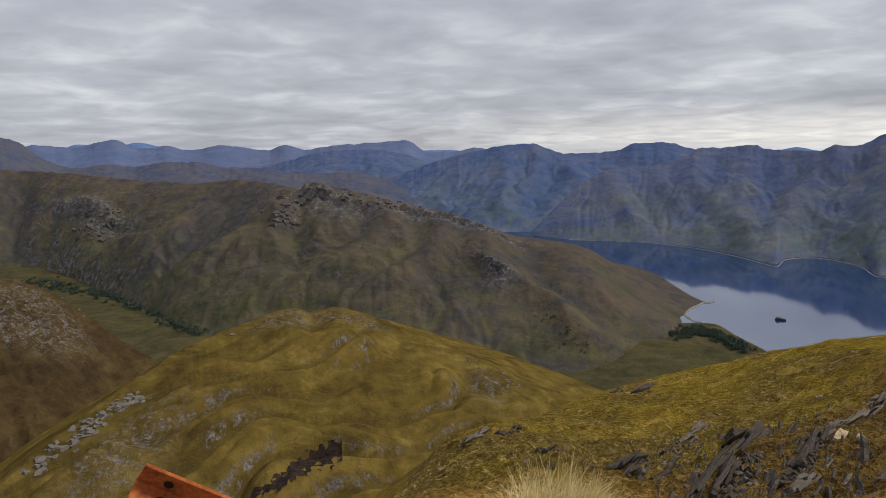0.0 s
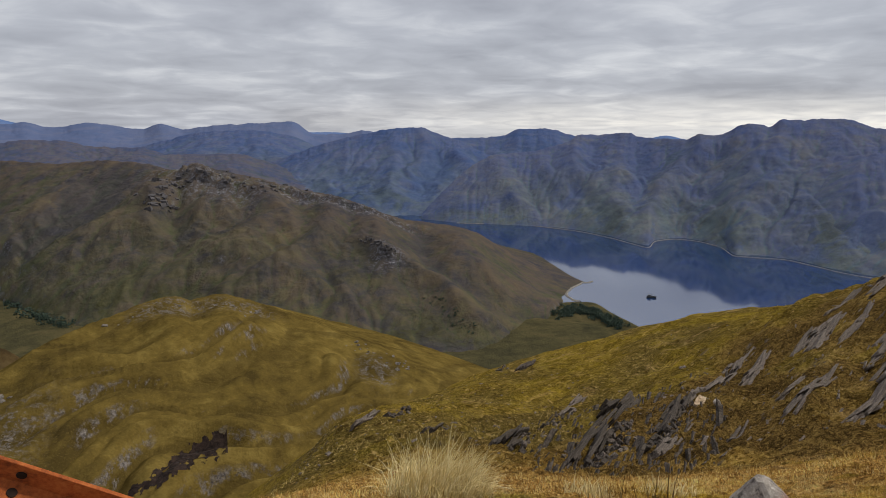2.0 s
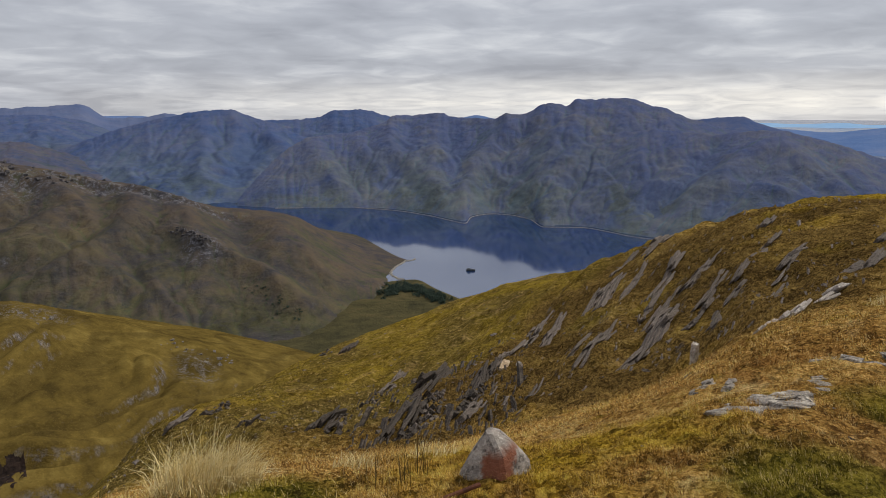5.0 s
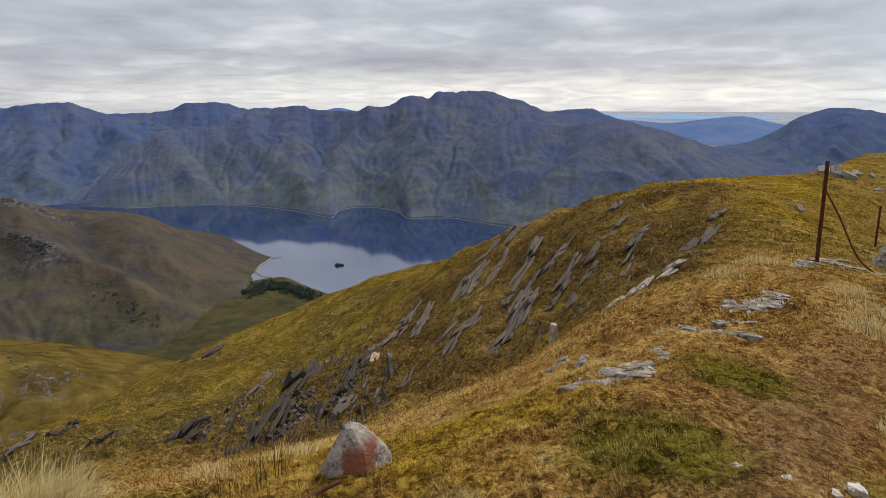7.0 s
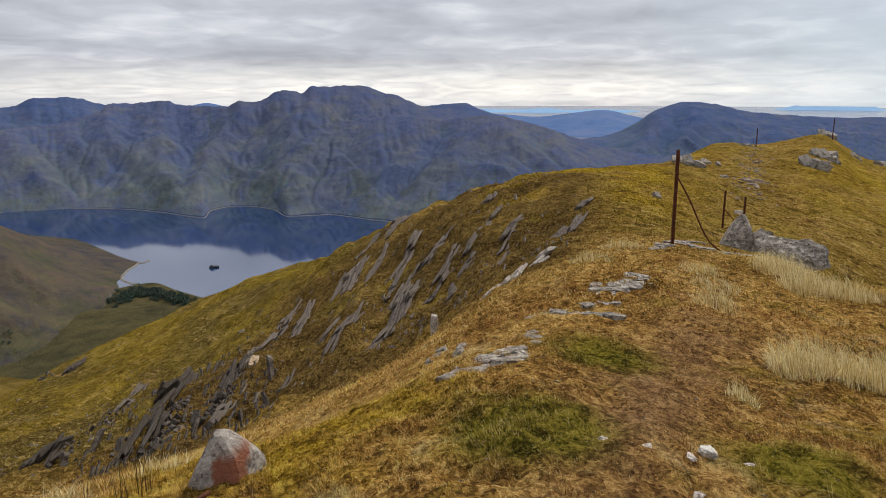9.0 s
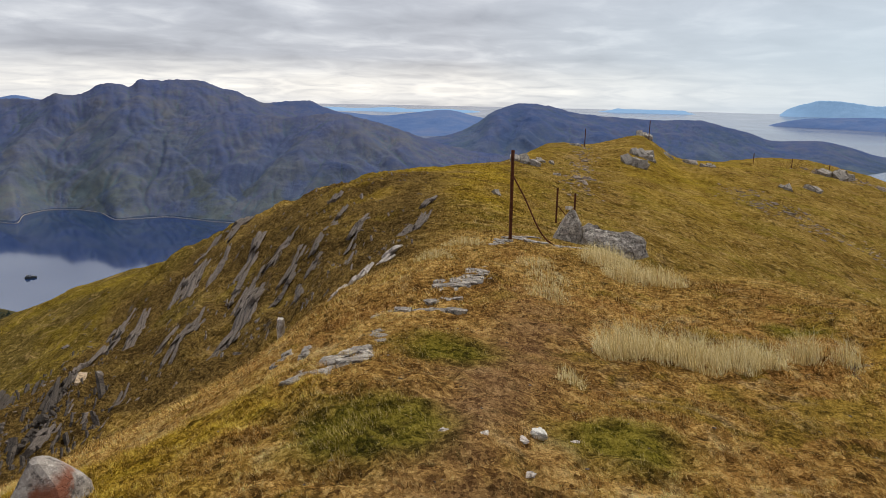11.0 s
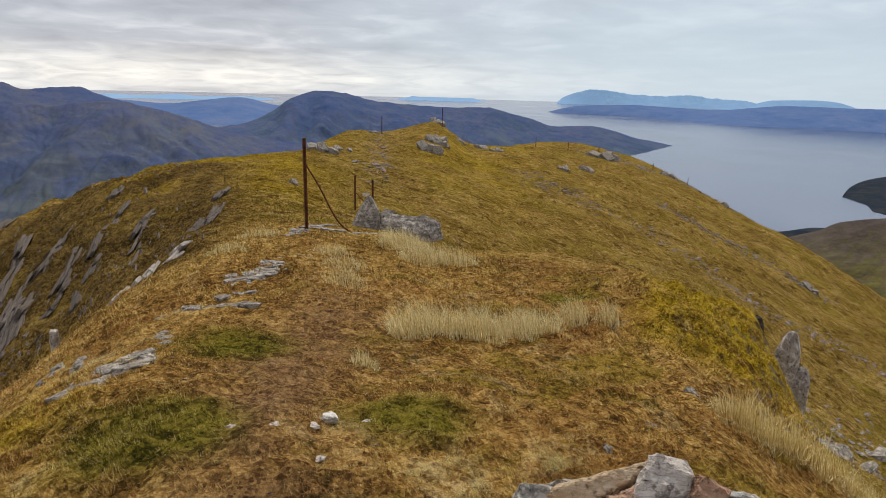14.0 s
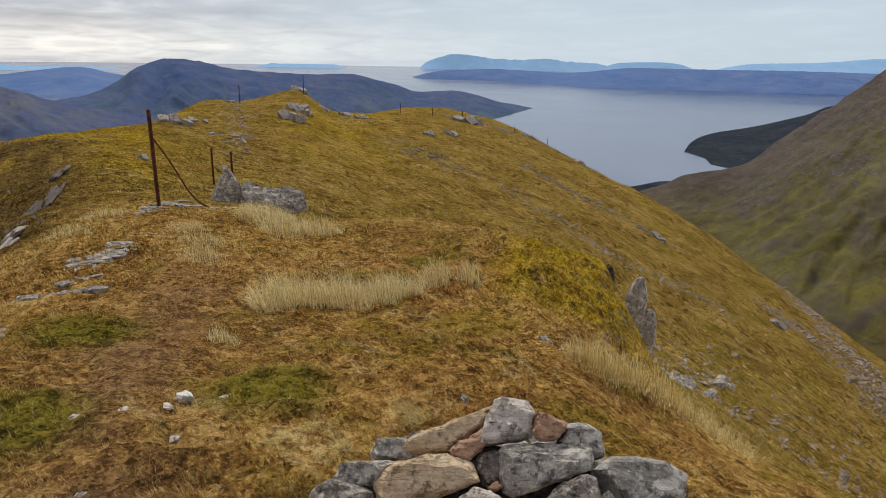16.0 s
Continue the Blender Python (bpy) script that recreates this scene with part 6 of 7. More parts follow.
for i, (x, y, w, h, top, turn, mat, label) in enumerate([(12.25, -3.04, 0.32, 1.1, -1.95, 20, M_DARKROCK, "dark upright rock capped with moss"), (13.22, -3.82, 0.52, 1.9, -2.44, 40, M_LIGHT, "tall upright grey rock on the slope edge"), (13.15, -4.06, 0.46, 1.5, -3.08, 15, M_LIGHT, "cracked upright grey rock on the slope edge")]):
    ob = part("upright_rock", hull_bm(column_points(w, h, 570 + i), 5, 0.035, i, (2.5, 2.5, 1)), mat)
    ob.matrix_world = pose(x, y, top - h, 1, -2, turn)
    tagged(ob, label, "rock", "upright rocks")
for i, (x, y, l, w, h, a) in enumerate([(15.3, -5.5, 0.6, 0.4, 0.3, 10), (16.2, -6.1, 0.9, 0.4, 0.35, -25), (17.0, -6.9, 0.8, 0.3, 0.25, -40), (5.65, -1.26, 0.28, 0.2, 0.16, 10), (3.88, -0.64, 0.16, 0.11, 0.08, 30), (4.6, -0.9, 0.22, 0.12, 0.07, 60), (11.6, -0.86, 0.45, 0.3, 0.35, 0), (2.6, 0.75, 0.1, 0.08, 0.05, 0)]):
    stone("half_buried_stone", (x, y), tuple(v * (0.9 if x > 14 else 0.45) for v in (l, w, h)), (8, -6, a), 580 + i, M_GREY, "grey stone half buried in the turf", "half buried stones", 0.66, cuts=4, jag=0.14)
stone("white_stone", (3.5, 0.75), (0.09, 0.07, 0.05), (5, 8, 30), 590, M_WHITE, "small white quartz stone on the worn path", sink=0.3, cuts=4, jag=0.16)
for i, (x, y, l) in enumerate([(3.28, 0.95, 0.17), (3.36, 0.78, 0.12), (3.2, 1.12, 0.1), (3.62, 0.6, 0.08), (3.1, 0.62, 0.12)]):
    stone("quartz_chip", (x, y), (l * 0.55, l * 0.35, 0.014), (0, 0, 20 + 40 * i), 591 + i, M_PALE, "flat pale chip in worn soil", "quartz chips", 0.55, cuts=4, jag=0.2)

# outcrops along the skyline
def outcrop(x, y, size, n, seed, mat, label):
    rnd = random.Random(seed)
    top = thing("rock_outcrop", label, "rock", "skyline outcrops", Matrix.Translation((x, y, gz(x, y))))
    inv = top.matrix_world.inverted()
    for _ in range(n):
        a, d = rnd.uniform(0, 6.28), size * rnd.uniform(0, 0.8)
        px, py = x + d * math.cos(a) * 0.7, y + d * math.sin(a)
        s = size * rnd.uniform(0.3, 0.75)
        ob = new("slab", slab_mesh(rnd.randrange(9), mat))
        ob.parent = top
        m = pose(px, py, gz(px, py) + s * 0.12, rnd.uniform(-25, 25), rnd.uniform(-40, 10), rnd.uniform(20, 70))
        ob.matrix_basis = inv @ m @ Matrix.Diagonal((s * 1.3, s * 0.8, s * rnd.uniform(0.5, 0.9), 1))


for i, (x, y, s, n) in enumerate([(47.2, 12.0, 1.3, 10), (51.3, 12.7, 1.3, 9), (63, 15.6, 1.0, 9), (60, 13.2, 0.8, 6), (62.5, 11.6, 1.0, 8), (61, 9.8, 0.9, 7), (34.7, 15.0, 0.9, 6), (37, 14.7, 0.7, 5), (56.5, 20.0, 0.7, 6), (74.4, 0.6, 1.6, 10), (76, 0.2, 1.0, 6), (77.1, -5.8, 1.0, 6), (73, -11.5, 1.0, 6), (60, 2, 0.9, 8), (56, 3.5, 0.8, 7), (33, 12.5, 0.5, 4), (20.5, 9.5, 0.3, 3), (48, -13.5, 0.9, 5), (40, -19, 0.8, 5)]):
    outcrop(x, y, s, n, 640 + i, M_GREY, "grey broken rock outcrop on the grassy ridge")


# ---- iron ----
def angle_bm(length, flange=0.05, t=0.007):
    """An iron bar of L section along z."""
    bm = bmesh.new()
    prof = [(0, 0), (flange, 0), (flange, t), (t, t), (t, flange), (0, flange)]
    rings = []
    n = max(2, int(length / 0.25))
    for k in range(n + 1):
        z = length * k / n
        rings.append([bm.verts.new((x, y, z)) for x, y in prof])
    for a, b in zip(rings, rings[1:]):
        for i in range(6):
            bm.faces.new((a[i], a[(i + 1) % 6], b[(i + 1) % 6], b[i]))
    bm.faces.new(rings[0][::-1])
    bm.faces.new(rings[-1])
    bmesh.ops.bevel(bm, geom=[e for e in bm.edges if abs(e.verts[0].co.z - e.verts[1].co.z) > 0.01], offset=0.0012, segments=1, affect="EDGES")
    bmesh.ops.recalc_face_normals(bm, faces=bm.faces[:])
    return bm


def tube_bm(points, radius, sides=8, per=6):
    """A rod swept through a few places."""
    pts = [Vector(p) for p in points]
    line = []
    for i in range(len(pts) - 1):
        p0, p1, p2, p3 = pts[max(i - 1, 0)], pts[i], pts[i + 1], pts[min(i + 2, len(pts) - 1)]
        for k in range(per):
            t = k / per
            line.append(0.5 * ((2 * p1) + (p2 - p0) * t + (2 * p0 - 5 * p1 + 4 * p2 - p3) * t * t + (3 * p1 - p0 - 3 * p2 + p3) * t ** 3))
    line.append(pts[-1])
    bm = bmesh.new()
    rings = []
    for i, p in enumerate(line):
        d = (line[min(i + 1, len(line) - 1)] - line[max(i - 1, 0)]).normalized()
        u = d.cross(Vector((0.3, 0.9, 0.1))).normalized()
        w = d.cross(u)
        rings.append([bm.verts.new(p + (u * math.cos(a) + w * math.sin(a)) * radius) for a in [2 * math.pi * k / sides for k in range(sides)]])
    for a, b in zip(rings, rings[1:]):
        for i in range(sides):
            bm.faces.new((a[i], a[(i + 1) % sides], b[(i + 1) % sides], b[i]))
    bm.faces.new(rings[0][::-1])
    bm.faces.new(rings[-1])
    bmesh.ops.recalc_face_normals(bm, faces=bm.faces[:])
    return bm


def disc_bm(radius, depth, sides=14):
    bm = bmesh.new()
    bmesh.ops.create_cone(bm, cap_ends=True, segments=sides, radius1=radius, radius2=radius, depth=depth)
    return bm


def iron_post(x, y, height, turn, lean, label, stays=(), section=0.05):
    m = pose(x, y, gz(x, y) - 0.12, lean[0], lean[1], turn)
    top = thing("iron_post", label, "fence post", "old iron fence posts", m)
    part("upright", angle_bm(height + 0.12, section), M_RUST, top)
    for k in range(3):
        h = part("bolt_hole", disc_bm(0.008, 0.004), M_HOLE, top)
        h.matrix_basis = pose(0.027, -0.001, 0.5 + 0.3 * k + 0.12, 90, 0, 0)
    inv = m.inverted()
    for pts, rad in stays:
        ob = part("stay", tube_bm(pts, rad), M_RUST, top, "thin bent rusty rod")
        ob.matrix_basis = inv
    return top


px, py = 10.4, 4.21
pz = gz(px, py)
iron_post(px, py, 1.47, 200, (0.5, 1.0), "tall rusty angle-iron fence post with a bent stay",
          [([(px + 0.02, py, pz + 1.08), (px + 0.15, py - 0.18, pz + 0.70), (px + 0.28, py - 0.36, pz + 0.25), (px + 0.42, py - 0.46, gz(px + 0.42, py - 0.46) + 0.10), (px + 0.6, py - 0.62, gz(px + 0.6, py - 0.62) - 0.03)], 0.013)])
qx, qy = 18.45, 6.58
qz = gz(qx, qy)
iron_post(qx, qy, 1.0, 200, (0, 0), "shorter rusty iron post braced by a stay", [([(qx, qy, qz + 0.55), (qx + 0.2, qy - 0.2, qz + 0.25), (qx + 0.4, qy - 0.42, gz(qx + 0.4, qy - 0.42) - 0.02)], 0.012)])
sx, sy = 18.75, 6.15
sz = gz(sx, sy)
iron_post(sx, sy, 0.98, 190, (0, 3), "shorter rusty iron post braced by a stay", [([(sx, sy, sz + 0.5), (sx - 0.12, sy + 0.2, sz + 0.2), (sx - 0.25, sy + 0.4, gz(sx - 0.25, sy + 0.4) - 0.02)], 0.012)])
for fx, fy, fh in ((61.5, 15.2, 1.7), (57.2, 19.5, 1.55), (74, 8.0, 1.0), (74.5, 4.6, 0.9), (75.5, 1.4, 0.9), (77, -4.4, 0.8), (76, -8.0, 0.8)):
    iron_post(fx, fy, fh, 200, (0, 0), "far rusty iron post on the skyline", section=0.07)

# loose angle iron in front, one end high
lo, hi = Vector((1.05, 1.72, gz(1.05, 1.72) + 0.02)), Vector((-0.64, 1.30, 0.925))
ax = (hi - lo).normalized()
up_ = (Vector((0, 0, 1)) - ax * ax.z).normalized()
sd_ = ax.cross(up_)
m_ = Matrix((Vector((*up_, 0)), Vector((*sd_, 0)), Vector((*ax, 0)), Vector((0, 0, 0, 1)))).transposed()
m_ = Matrix.Translation(lo) @ m_ @ pose(0, 0, 0, 0, 0, -120)
iron = thing("angle_iron", "loose bright-orange rusty angle iron leaning over the turf", "iron bar", m=m_)
part("bar", angle_bm((hi - lo).length, 0.062, 0.008), M_ORANGE, iron)
for k in (0.06, 0.75):
    h = part("bolt_hole", disc_bm(0.010, 0.003), M_HOLE, iron)
    h.matrix_basis = pose(0.034, 0.0092, (hi - lo).length - k, 90, 0, 0)
    h = part("bolt_hole", disc_bm(0.010, 0.003), M_HOLE, iron)
    h.matrix_basis = pose(0.0092, 0.034, (hi - lo).length - k, 0, 90, 0)

# pointed stone with a rusty stay bolted to it
bx, by = 1.95, 2.62


def pointed_stone():
    """A leaning pointed slab with a sharp edge down its front."""
    return hull_bm([(0, 0, 0.62), (0.03, 0.06, 0.60), (-0.23, -0.02, 0.20), (-0.28, 0.0, 0.0), (-0.16, -0.13, 0.10), (-0.2, -0.16, 0.0), (0.055, -0.07, 0.52), (0.075, -0.16, 0.32), (0.085, -0.20, 0.0),
                    (0.17, 0.03, 0.47), (0.205, 0.02, 0.33), (0.21, -0.02, 0.0), (0.15, 0.2, 0.42), (0.2, 0.24, 0.0), (-0.2, 0.25, 0.0), (-0.05, 0.18, 0.45)], 3, 0.006, 3, (3, 1, 1))


ps = part("pointed_stone", pointed_stone(), M_STAINED)
ps.matrix_world = pose(bx + 0.05, by - 0.02, gz(bx, by) - 0.511, 0, 0, -27) @ Matrix.Diagonal((1.32, 1.2, 1.3, 1))
tagged(ps, "pointed grey stone with a rust-red stained face", "rock")
rk = part("pointed_rock", hull_bm([(-0.03, 0, 0.86), (0.05, 0.05, 0.84), (-0.36, 0.05, 0.1), (-0.36, 0.1, 0), (-0.2, -0.12, 0.42), (-0.26, -0.2, 0), (0.16, -0.10, 0.60), (0.28, -0.12, 0.0), (0.24, 0.02, 0.55), (0.32, 0.1, 0), (0.2, 0.4, 0), (-0.2, 0.4, 0), (0.1, 0.3, 0.6), (-0.2, 0.28, 0.5)], 5, 0.022, 5, (1, 1, 2)), M_GREY)
rk.matrix_world = pose(14.6, 4.75, gz(14.6, 4.75) - 0.1, 0, 4, -69)
tagged(rk, "pointed grey lichened rock beside the fence line", "rock")
bar = part("iron_stay", tube_bm([(bx - 0.10, by - 0.22, gz(bx, by) + 0.10), (bx - 0.4, by - 0.25, gz(bx, by) + 0.08), (bx - 0.75, by - 0.3, gz(bx - 0.75, by - 0.3) + 0.03), (bx - 0.95, by - 0.33, gz(bx - 0.95, by - 0.33) - 0.03)], 0.012), M_RUST)
tagged(bar, "rusty flat iron stay lying against the pointed stone", "iron bar")

# ---- the cairn ----
# material, depth, thickness, outline across and up in metres
CAIRN = [
    (M_TAN, 0.06, 0.16, [(-0.45, 0.2), (-0.37, 0.26), (-0.19, 0.34), (-0.04, 0.41), (-0.03, 0.38), (-0.08, 0.32), (-0.13, 0.29), (-0.22, 0.2), (-0.36, 0.17)], "long layered tan slab in the cairn"),
    (M_PALE, 0.00, 0.16, [(-0.04, 0.42), (-0.01, 0.43), (0.09, 0.43), (0.13, 0.37), (0.11, 0.27), (-0.08, 0.23), (-0.1, 0.23), (-0.08, 0.33)], "pale cracked block on top of the cairn"),
    (M_PINK, -0.03, 0.13, [(0.11, 0.33), (0.14, 0.38), (0.25, 0.34), (0.25, 0.32), (0.21, 0.27), (0.14, 0.26), (0.11, 0.29)], "pinkish square block on top of the cairn"),
    (M_PINK, 0.00, 0.14, [(-0.22, 0.2), (-0.18, 0.24), (-0.08, 0.3), (-0.07, 0.23), (-0.13, 0.17), (-0.18, 0.17)], "pinkish stone wedged in the cairn"),
    (M_TAN, -0.05, 0.20, [(-0.49, 0.11), (-0.45, 0.14), (-0.3, 0.18), (-0.23, 0.19), (-0.11, 0.16), (-0.08, 0.09), (-0.22, 0.04), (-0.37, -0.03), (-0.48, -0.03), (-0.5, 0.06)], "broad tan slab in the cairn"),
    (M_SLATE, 0.00, 0.16, [(-0.12, 0.18), (-0.08, 0.21), (-0.02, 0.22), (0.0, 0.18), (0.01, 0.1), (-0.03, 0.07), (-0.07, 0.08), (-0.11, 0.15)], "dark stone wedged in the cairn"),
    (M_GREYD, -0.04, 0.22, [(-0.02, 0.22), (0.03, 0.24), (0.2, 0.26), (0.35, 0.25), (0.36, 0.21), (0.34, 0.17), (0.21, 0.12), (0.12, 0.07), (0.04, 0.04), (0.0, 0.06), (-0.02, 0.18)], "large dark grey block in the cairn"),
    (M_GREYD, 0.06, 0.24, [(0.23, 0.32), (0.26, 0.35), (0.34, 0.35), (0.4, 0.33), (0.42, 0.23), (0.36, 0.2), (0.21, 0.26)], "grey block behind the cairn's dark block"),
    (M_GREYD, 0.02, 0.28, [(0.34, 0.17), (0.42, 0.23), (0.56, 0.21), (0.64, 0.23), (0.72, 0.17), (0.72, 0.13), (0.69, 0.08), (0.68, -0.05), (0.52, -0.05), (0.41, 0.03)], "large grey mossy block in the cairn"),
    (M_GREY, -0.10, 0.20, [(0.13, 0.01), (0.21, 0.1), (0.29, 0.14), (0.35, 0.14), (0.37, 0.09), (0.35, 0.03), (0.39, -0.05), (0.14, -0.05)], "grey lichened block at the front of the cairn"),
    (M_GREY, -0.09, 0.18, [(0.36, 0.05), (0.39, 0.09), (0.46, 0.04), (0.47, -0.05), (0.35, -0.05)], "grey stone at the front of the cairn"),
    (M_GREYD, -0.08, 0.18, [(0.48, 0.03), (0.55, 0.09), (0.61, 0.05), (0.64, -0.05), (0.48, -0.05)], "grey stone at the foot of the cairn"),
    (M_PALE, -0.10, 0.18, [(-0.16, 0.03), (-0.11, 0.07), (-0.03, 0.06), (0.01, 0.03), (0.01, -0.05), (-0.18, -0.05)], "small pale stone at the front of the cairn"),
    (M_PINK, -0.06, 0.08, [(-0.06, 0.07), (-0.02, 0.1), (0.0, 0.08), (-0.03, 0.06)], "small reddish stone wedged in the cairn"),
    (M_GREYD, -0.02, 0.20, [(-0.66, 0.11), (-0.61, 0.14), (-0.46, 0.15), (-0.4, 0.14), (-0.48, 0.1), (-0.51, 0.03), (-0.68, 0.03)], "grey stone at the edge of the cairn"),
    (M_GREYD, 0.08, 0.20, [(-0.55, 0.18), (-0.52, 0.24), (-0.41, 0.25), (-0.35, 0.23), (-0.36, 0.15), (-0.53, 0.15)], "grey stone behind the cairn slabs"),
    (M_GREY, -0.07, 0.20, [(-0.73, 0.02), (-0.66, 0.07), (-0.58, 0.05), (-0.49, 0.03), (-0.48, -0.05), (-0.75, -0.05)], "low grey stone at the foot of the cairn"),
    (M_GREY, 0.14, 0.14, [(-0.41, 0.26), (-0.39, 0.28), (-0.33, 0.28), (-0.34, 0.24)], "small grey stone behind the cairn"),
    # added dark core that fills the gaps between the stones from behind
    (M_DARKROCK, 0.08, 0.25, [(-0.34, 0.19), (-0.07, 0.25), (0.31, 0.23), (0.44, 0.13), (0.41, -0.05), (-0.3, -0.05)], "dark filler added behind the gaps of the cairn"),
]
lean_ = Matrix.Translation((2.79, -0.81, -0.05)) @ pose(0, 0, 0, 0, 0, -92) @ pose(0, 0, 0, -37, 0, 0) @ Matrix.Diagonal((1.0, 1.1, 1.0, 1))
for i, (mat, deep, thick, outline, label) in enumerate(CAIRN):
    cx, cz = sum(p[0] for p in outline) / len(outline), sum(p[1] for p in outline) / len(outline)
    ob = part("cairn_stone", hull_bm(chunk_points([(x - cx, z - cz) for x, z in outline], thick, 700 + i), 5, 0.009, i, (1, 1, 3)), mat)
    ob.matrix_world = lean_ @ pose(cx, deep, cz)
    tagged(ob, label, "rock", "stones of the cairn")
for i, (x, y, d, a) in enumerate(((3.16, -0.46, (0.26, 0.26, 0.12), 20), (3.22, -0.78, (0.30, 0.30, 0.16), 50), (3.18, -1.10, (0.26, 0.28, 0.14), 10))):
    stone("cairn_stone", (x, y), d, (4, -5, a), 740 + i, M_GREYD, "grey stone at the back of the cairn", "stones of the cairn", 0.35, cuts=5)
for i, (x, z, l) in enumerate(((0.27, 0.33, 0.05), (0.38, 0.175, 0.06))):
    ob = part("quartz_flake", hull_bm(chunk_points([(-l / 2, -0.01), (-0.2 * l, 0.012), (l / 2, 0.014), (0.4 * l, -0.006)], 0.03, 730 + i), 2, 0.002, i), M_WHITE)
    ob.matrix_world = lean_ @ pose(x, 0.005 - 0.05 * i, z)
    tagged(ob, "white quartz flake lying on the cairn", "rock")


# ---- grasses ----
def blade_mesh(name, x, y, z, h, w, lean, az, bend=0.5, cells=2):
    """Many bent blades as one mesh, from arrays of foot, height, width, lean and way."""
    n = len(x)
    dx, dy = np.cos(az), np.sin(az)
    sxv, syv = -dy * w / 2, dx * w / 2
    tipx, tipy, tipz = x + dx * h * np.sin(lean), y + dy * h * np.sin(lean), z + h * np.cos(lean)
    if cells == 1:
        v = np.stack([np.stack([x - sxv, y - syv, z], -1), np.stack([x + sxv, y + syv, z], -1), np.stack([tipx, tipy, tipz], -1)], 1).reshape(-1, 3)
        f = np.arange(n * 3).reshape(-1, 3)
        sizes = np.full(n, 3)
        loops = f.ravel()
    else:
        l2 = lean * bend
        mx, my, mz = x + dx * h * 0.55 * np.sin(l2), y + dy * h * 0.55 * np.sin(l2), z + h * 0.55 * np.cos(l2)
        v = np.stack([np.stack(p, -1) for p in ((x - sxv, y - syv, z), (x + sxv, y + syv, z), (mx + sxv * 0.7, my + syv * 0.7, mz), (mx - sxv * 0.7, my - syv * 0.7, mz), (tipx, tipy, tipz))], 1).reshape(-1, 3)
        o = np.arange(n)[:, None] * 5
        loops = np.concatenate([o + np.array([0, 1, 2, 3]), o + np.array([3, 2, 4])], 1).ravel()
        sizes = np.tile([4, 3], n)
    me = bpy.data.meshes.new(name)
    me.vertices.add(len(v))
    me.vertices.foreach_set("co", v.ravel())
    me.loops.add(len(loops))
    me.loops.foreach_set("vertex_index", loops.astype(np.int32))
    me.polygons.add(len(sizes))
    me.polygons.foreach_set("loop_start", np.concatenate([[0], np.cumsum(sizes)[:-1]]).astype(np.int32))
    me.update(calc_edges=True)
    return me


def turf(name, count, b0, b1, r0, r1, hmin, hmax, wmin, wmax, seed, cells, label):
    rg = np.random.RandomState(seed)
    b, r = rg.uniform(b0, b1, count), np.exp(rg.uniform(np.log(r0), np.log(r1), count))
    x, y = polar(b, r)
    clump = fbm(x / 0.16, y / 0.16, 2, seed) + 0.6 * fbm(x / 0.7, y / 0.7, 2, seed + 3)
    keep = rg.uniform(-1.0, 0.75, count) < clump
    x, y, clump = x[keep], y[keep], clump[keep]
    g, p = on_ground("green", x, y), on_ground("path", x, y)
    keep = rg.uniform(0, 1, len(x)) > 0.55 * p
    x, y, clump, g, p = x[keep], y[keep], clump[keep], g[keep], p[keep]
    n = len(x)
    tall = (0.65 + 0.5 * np.clip(clump, -0.6, 1.2)) * (1 - 0.4 * p)
    h = rg.uniform(hmin, hmax, n) * np.clip(tall, 0.3, 1.6)
    w = rg.uniform(wmin, wmax, n)
    lean = np.abs(rg.normal(1.0, 0.35, n))
    az = rg.uniform(0, 2 * np.pi, n) * 0.75 + 0.5
    me = blade_mesh(name, x, y, on_ground("z", x, y) - 0.008, h, w, lean, az, cells=cells)
    add_cover(me)
    me.materials.append(M_BLADE)
    return tagged(new(name, me), label, "grass", kind="stuff")


turf("near_turf", 900000, 25, 124, 1.9, 7.0, 0.025, 0.075, 0.0018, 0.0042, 21, 1, "short tawny summit grass and moss")
turf("middle_turf", 300000, 10, 124, 6.5, 18.0, 0.04, 0.10, 0.006, 0.013, 22, 1, "tawny moor grass farther along the ridge")
turf("east_turf", 110000, -45, 30, 1.9, 8.0, 0.04, 0.11, 0.004, 0.007, 23, 1, "tawny grass on the east brow")
turf("far_turf", 170000, -6, 126, 16.0, 50.0, 0.05, 0.12, 0.015, 0.04, 24, 1, "tussocky grass on the slopes and ridge")


def tussock(x, y, radius, n, hgt, seed, mat, label, lean=0.55, wind=None):
    rg = np.random.RandomState(seed)
    a, d = rg.uniform(0, 2 * np.pi, n), radius * np.sqrt(rg.uniform(0, 1, n))
    xs, ys = x + d * np.cos(a), y + d * np.sin(a)
    h = hgt * rg.uniform(0.3, 1.1, n) * (1.1 - 0.55 * (d / radius) ** 2)
    le = np.abs(rg.normal(lean + 0.15, 0.34, n)) * (0.35 + 0.8 * d / radius)
    az = a + rg.normal(0, 0.6, n)
    if wind is not None:
        az = np.where(rg.uniform(0, 1, n) < 0.65, wind + rg.normal(0, 0.5, n), az)
    me = blade_mesh("grass_tussock", xs, ys, on_ground("z", xs, ys) - 0.01, h, rg.uniform(0.0025, 0.005, n), le, az)
    me.materials.append(mat)
    return tagged(new("grass_tussock", me), label, "grass tussock", "pale grass tussocks")


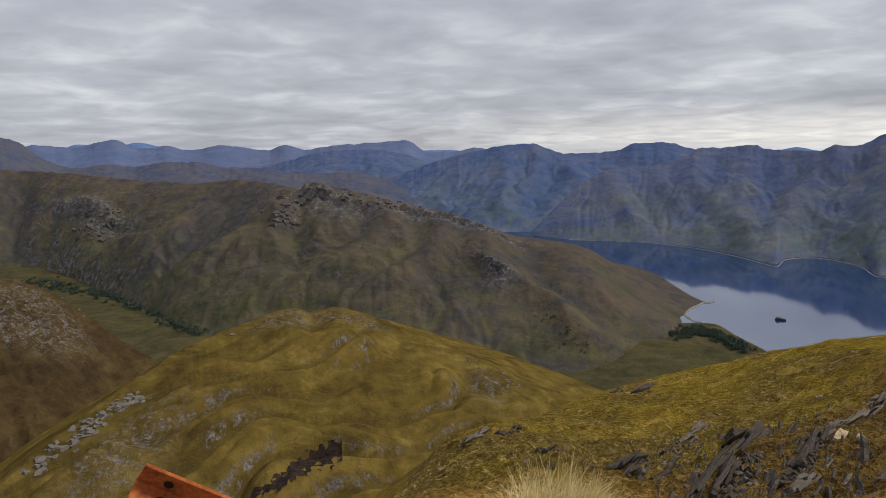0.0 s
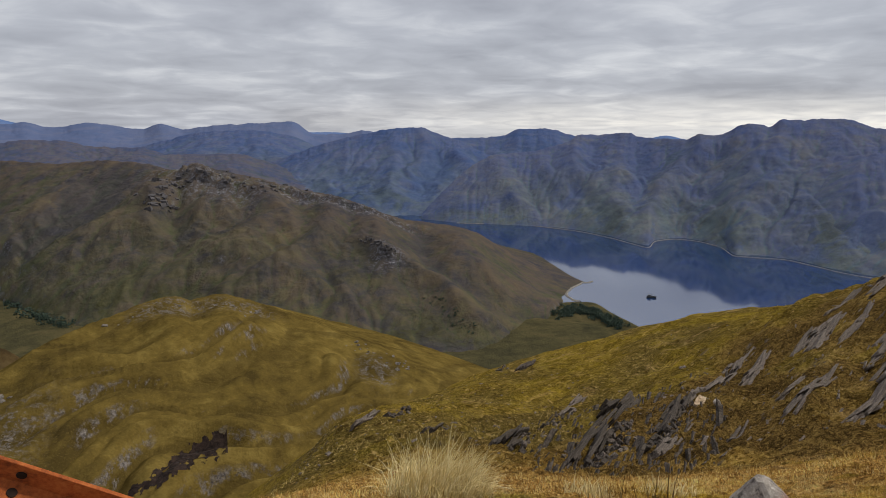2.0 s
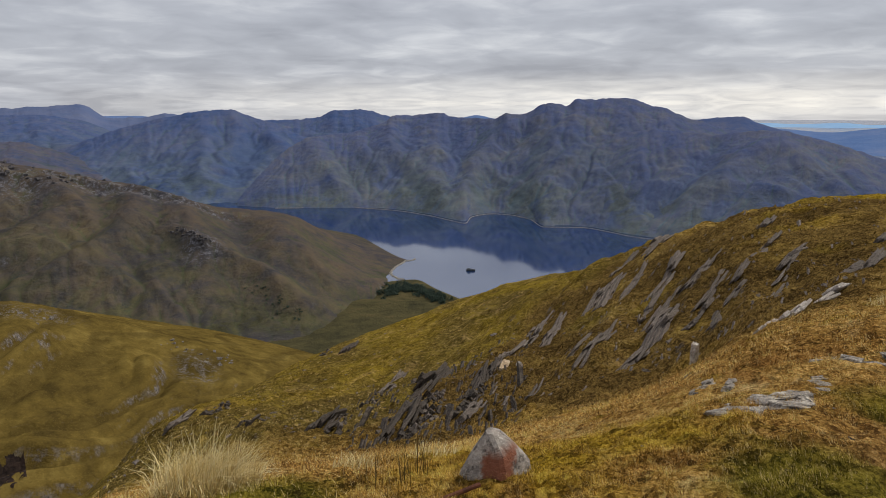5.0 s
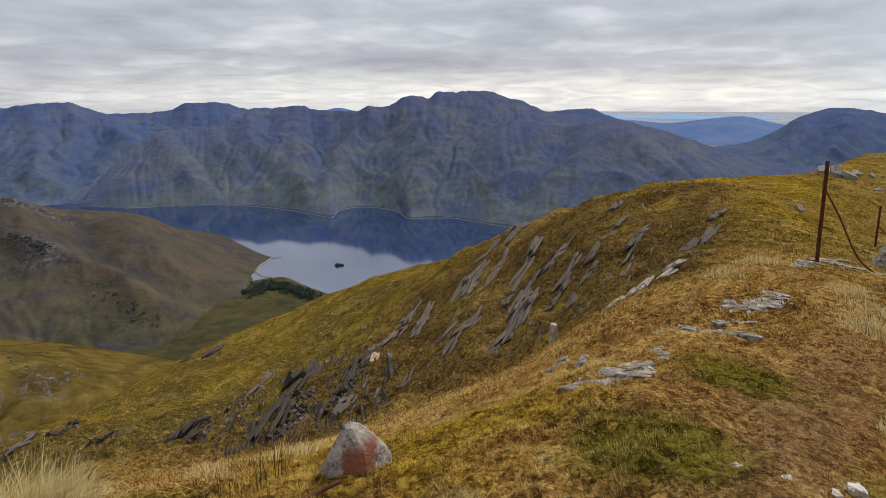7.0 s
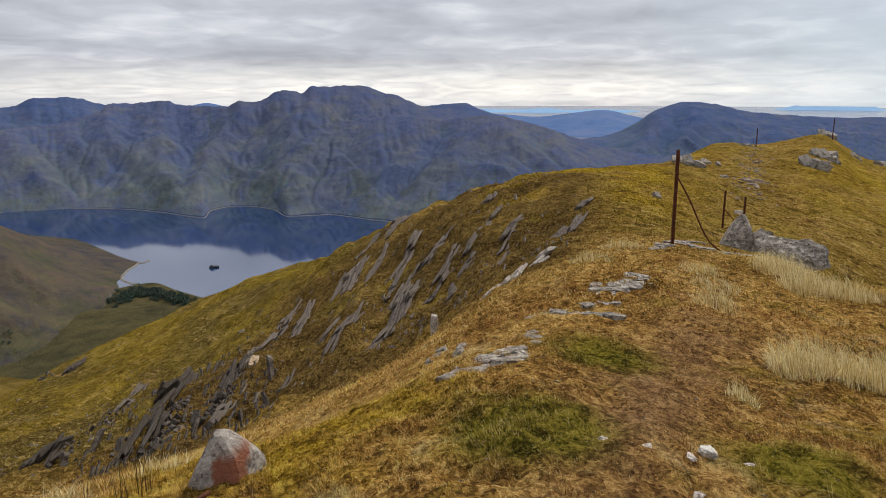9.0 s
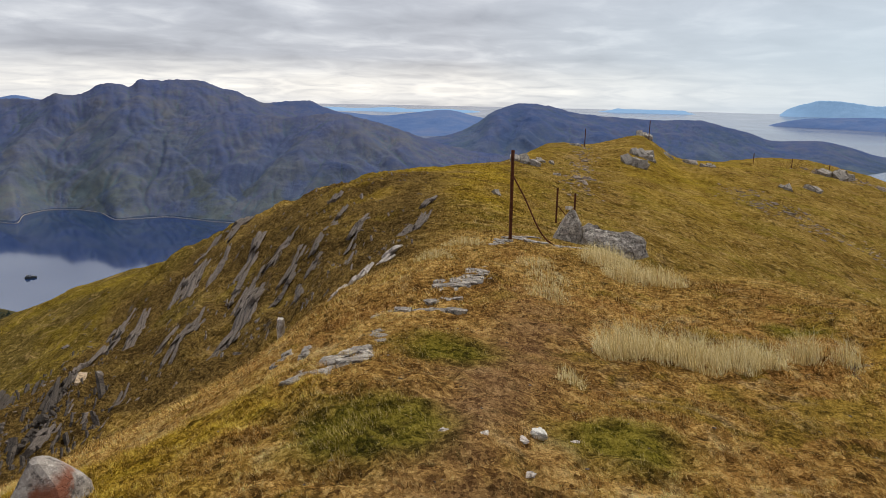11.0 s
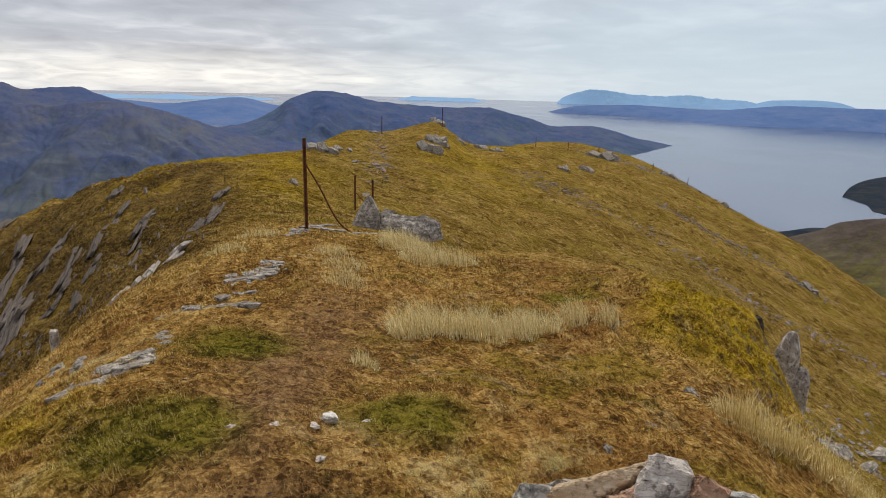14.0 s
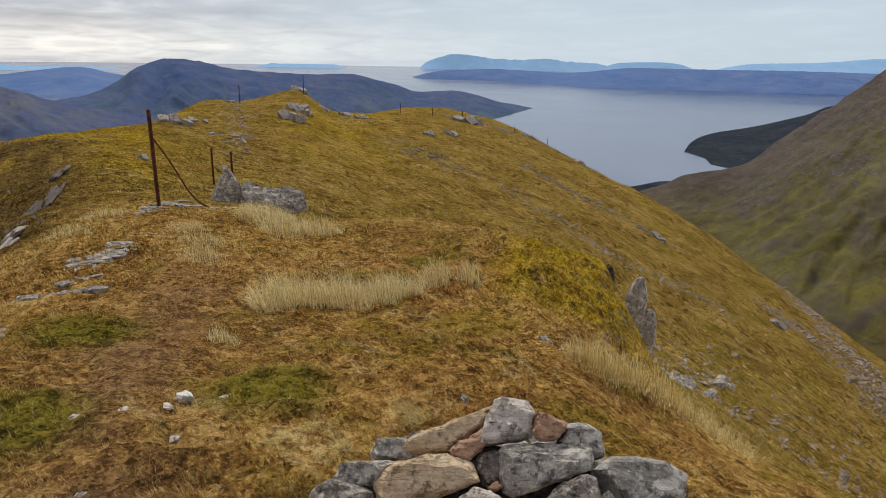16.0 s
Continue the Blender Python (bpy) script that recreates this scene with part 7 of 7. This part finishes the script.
TUSSOCKS = [(6.0, 1.0, 0.28, 900, 0.36), (6.15, 0.75, 0.26, 800, 0.33), (6.25, 0.48, 0.26, 800, 0.33), (6.5, 0.2, 0.24, 700, 0.3), (6.75, 0.0, 0.2, 500, 0.25), (7.15, -0.27, 0.17, 400, 0.34), (7.2, -0.62, 0.14, 260, 0.28),
            (9.7, 2.0, 0.4, 800, 0.34), (9.9, 1.6, 0.35, 700, 0.30), (10.6, 2.6, 0.45, 800, 0.34), (11.3, 2.8, 0.4, 600, 0.3), (7.4, 2.28, 0.25, 350, 0.18), (8.2, 2.6, 0.3, 350, 0.16), (8.8, 3.0, 0.3, 300, 0.16), (4.74, 1.03, 0.11, 220, 0.13), (9.6, 4.6, 0.35, 350, 0.16), (8.4, 4.4, 0.3, 300, 0.16)]
for i, (x, y, r, n, h) in enumerate(TUSSOCKS):
    tussock(x, y, r, n, h, 800 + i, M_STRAW, "pale straw-coloured grass tussock on the ridge", wind=1.0)
for i, k in enumerate(np.linspace(0, 1, 9)):
    tussock(5.45 + 1.75 * k, -1.62 - 2.0 * k, 0.24, 520, 0.36, 840 + i, M_STRAW, "pale grass tussock along the rim of the slope", wind=2.2)
for i, (x, y, r, n, h) in enumerate([(0.60, 3.45, 0.2, 1100, 0.42), (0.45, 3.5, 0.16, 700, 0.36), (0.78, 3.5, 0.15, 600, 0.34), (1.5, 3.4, 0.15, 220, 0.15), (2.1, 3.6, 0.2, 250, 0.14)]):
    tussock(x, y, r, n, h, 860 + i, M_STRAW, "dense straw-yellow tussock on the east brow", wind=0.3)
M_RUSH = blade_material("dark_rush", 1.0, ((0.05, 0.045, 0.02), (0.10, 0.08, 0.03), (0.16, 0.10, 0.04)))
for i, (x, y) in enumerate([(1.55, 2.75), (1.7, 2.85), (1.45, 2.95)]):
    tussock(x, y, 0.08, 16, 0.42, 880 + i, M_RUSH, "few dark rush stems beside the pointed stone", lean=0.25)

# ---- things in the distance ----
# fish-farm barge on the loch
def box_bm(sx_, sy_, sz_, bev=0.08):
    bm = bmesh.new()
    bmesh.ops.create_cube(bm, size=1.0)
    bmesh.ops.scale(bm, vec=(sx_, sy_, sz_), verts=bm.verts[:])
    bmesh.ops.bevel(bm, geom=bm.edges[:], offset=bev, segments=2, affect="EDGES")
    return bm


def plain(name, col, rough=0.6):
    n = Nodes(name)
    f = n.noise(1.5, 5, 0.7)
    return n.done(n.mix(n.ramp(f, (0.35, 0.5), (0.6, 0.0)), col, tuple(0.5 * c for c in col)), rough)


M_HULL, M_CABIN = plain("dark_hull", (0.03, 0.035, 0.04)), plain("grey_cabin", (0.16, 0.17, 0.18))
bb, br = 26.95, 443.5
bX, bY = br * math.sin(radians(bb)), br * math.cos(radians(bb))
barge = thing("barge", "small dark work barge moored on the loch", "boat", m=pose(bX, bY, SEA, 0, 0, -30))
part("hull", box_bm(6.0, 2.4, 1.1), M_HULL, barge).matrix_basis = pose(0, 0, 0.3)
part("cabin", box_bm(2.0, 1.6, 1.1), M_CABIN, barge, "grey cabin").matrix_basis = pose(-1.4, 0, 1.3)
part("hopper", box_bm(1.2, 1.4, 0.6), M_CABIN, barge).matrix_basis = pose(1.2, 0, 1.1)
part("mast", tube_bm([(0, 0, 0.8), (0, 0, 1.8), (0, 0, 2.6)], 0.06), M_HULL, barge)
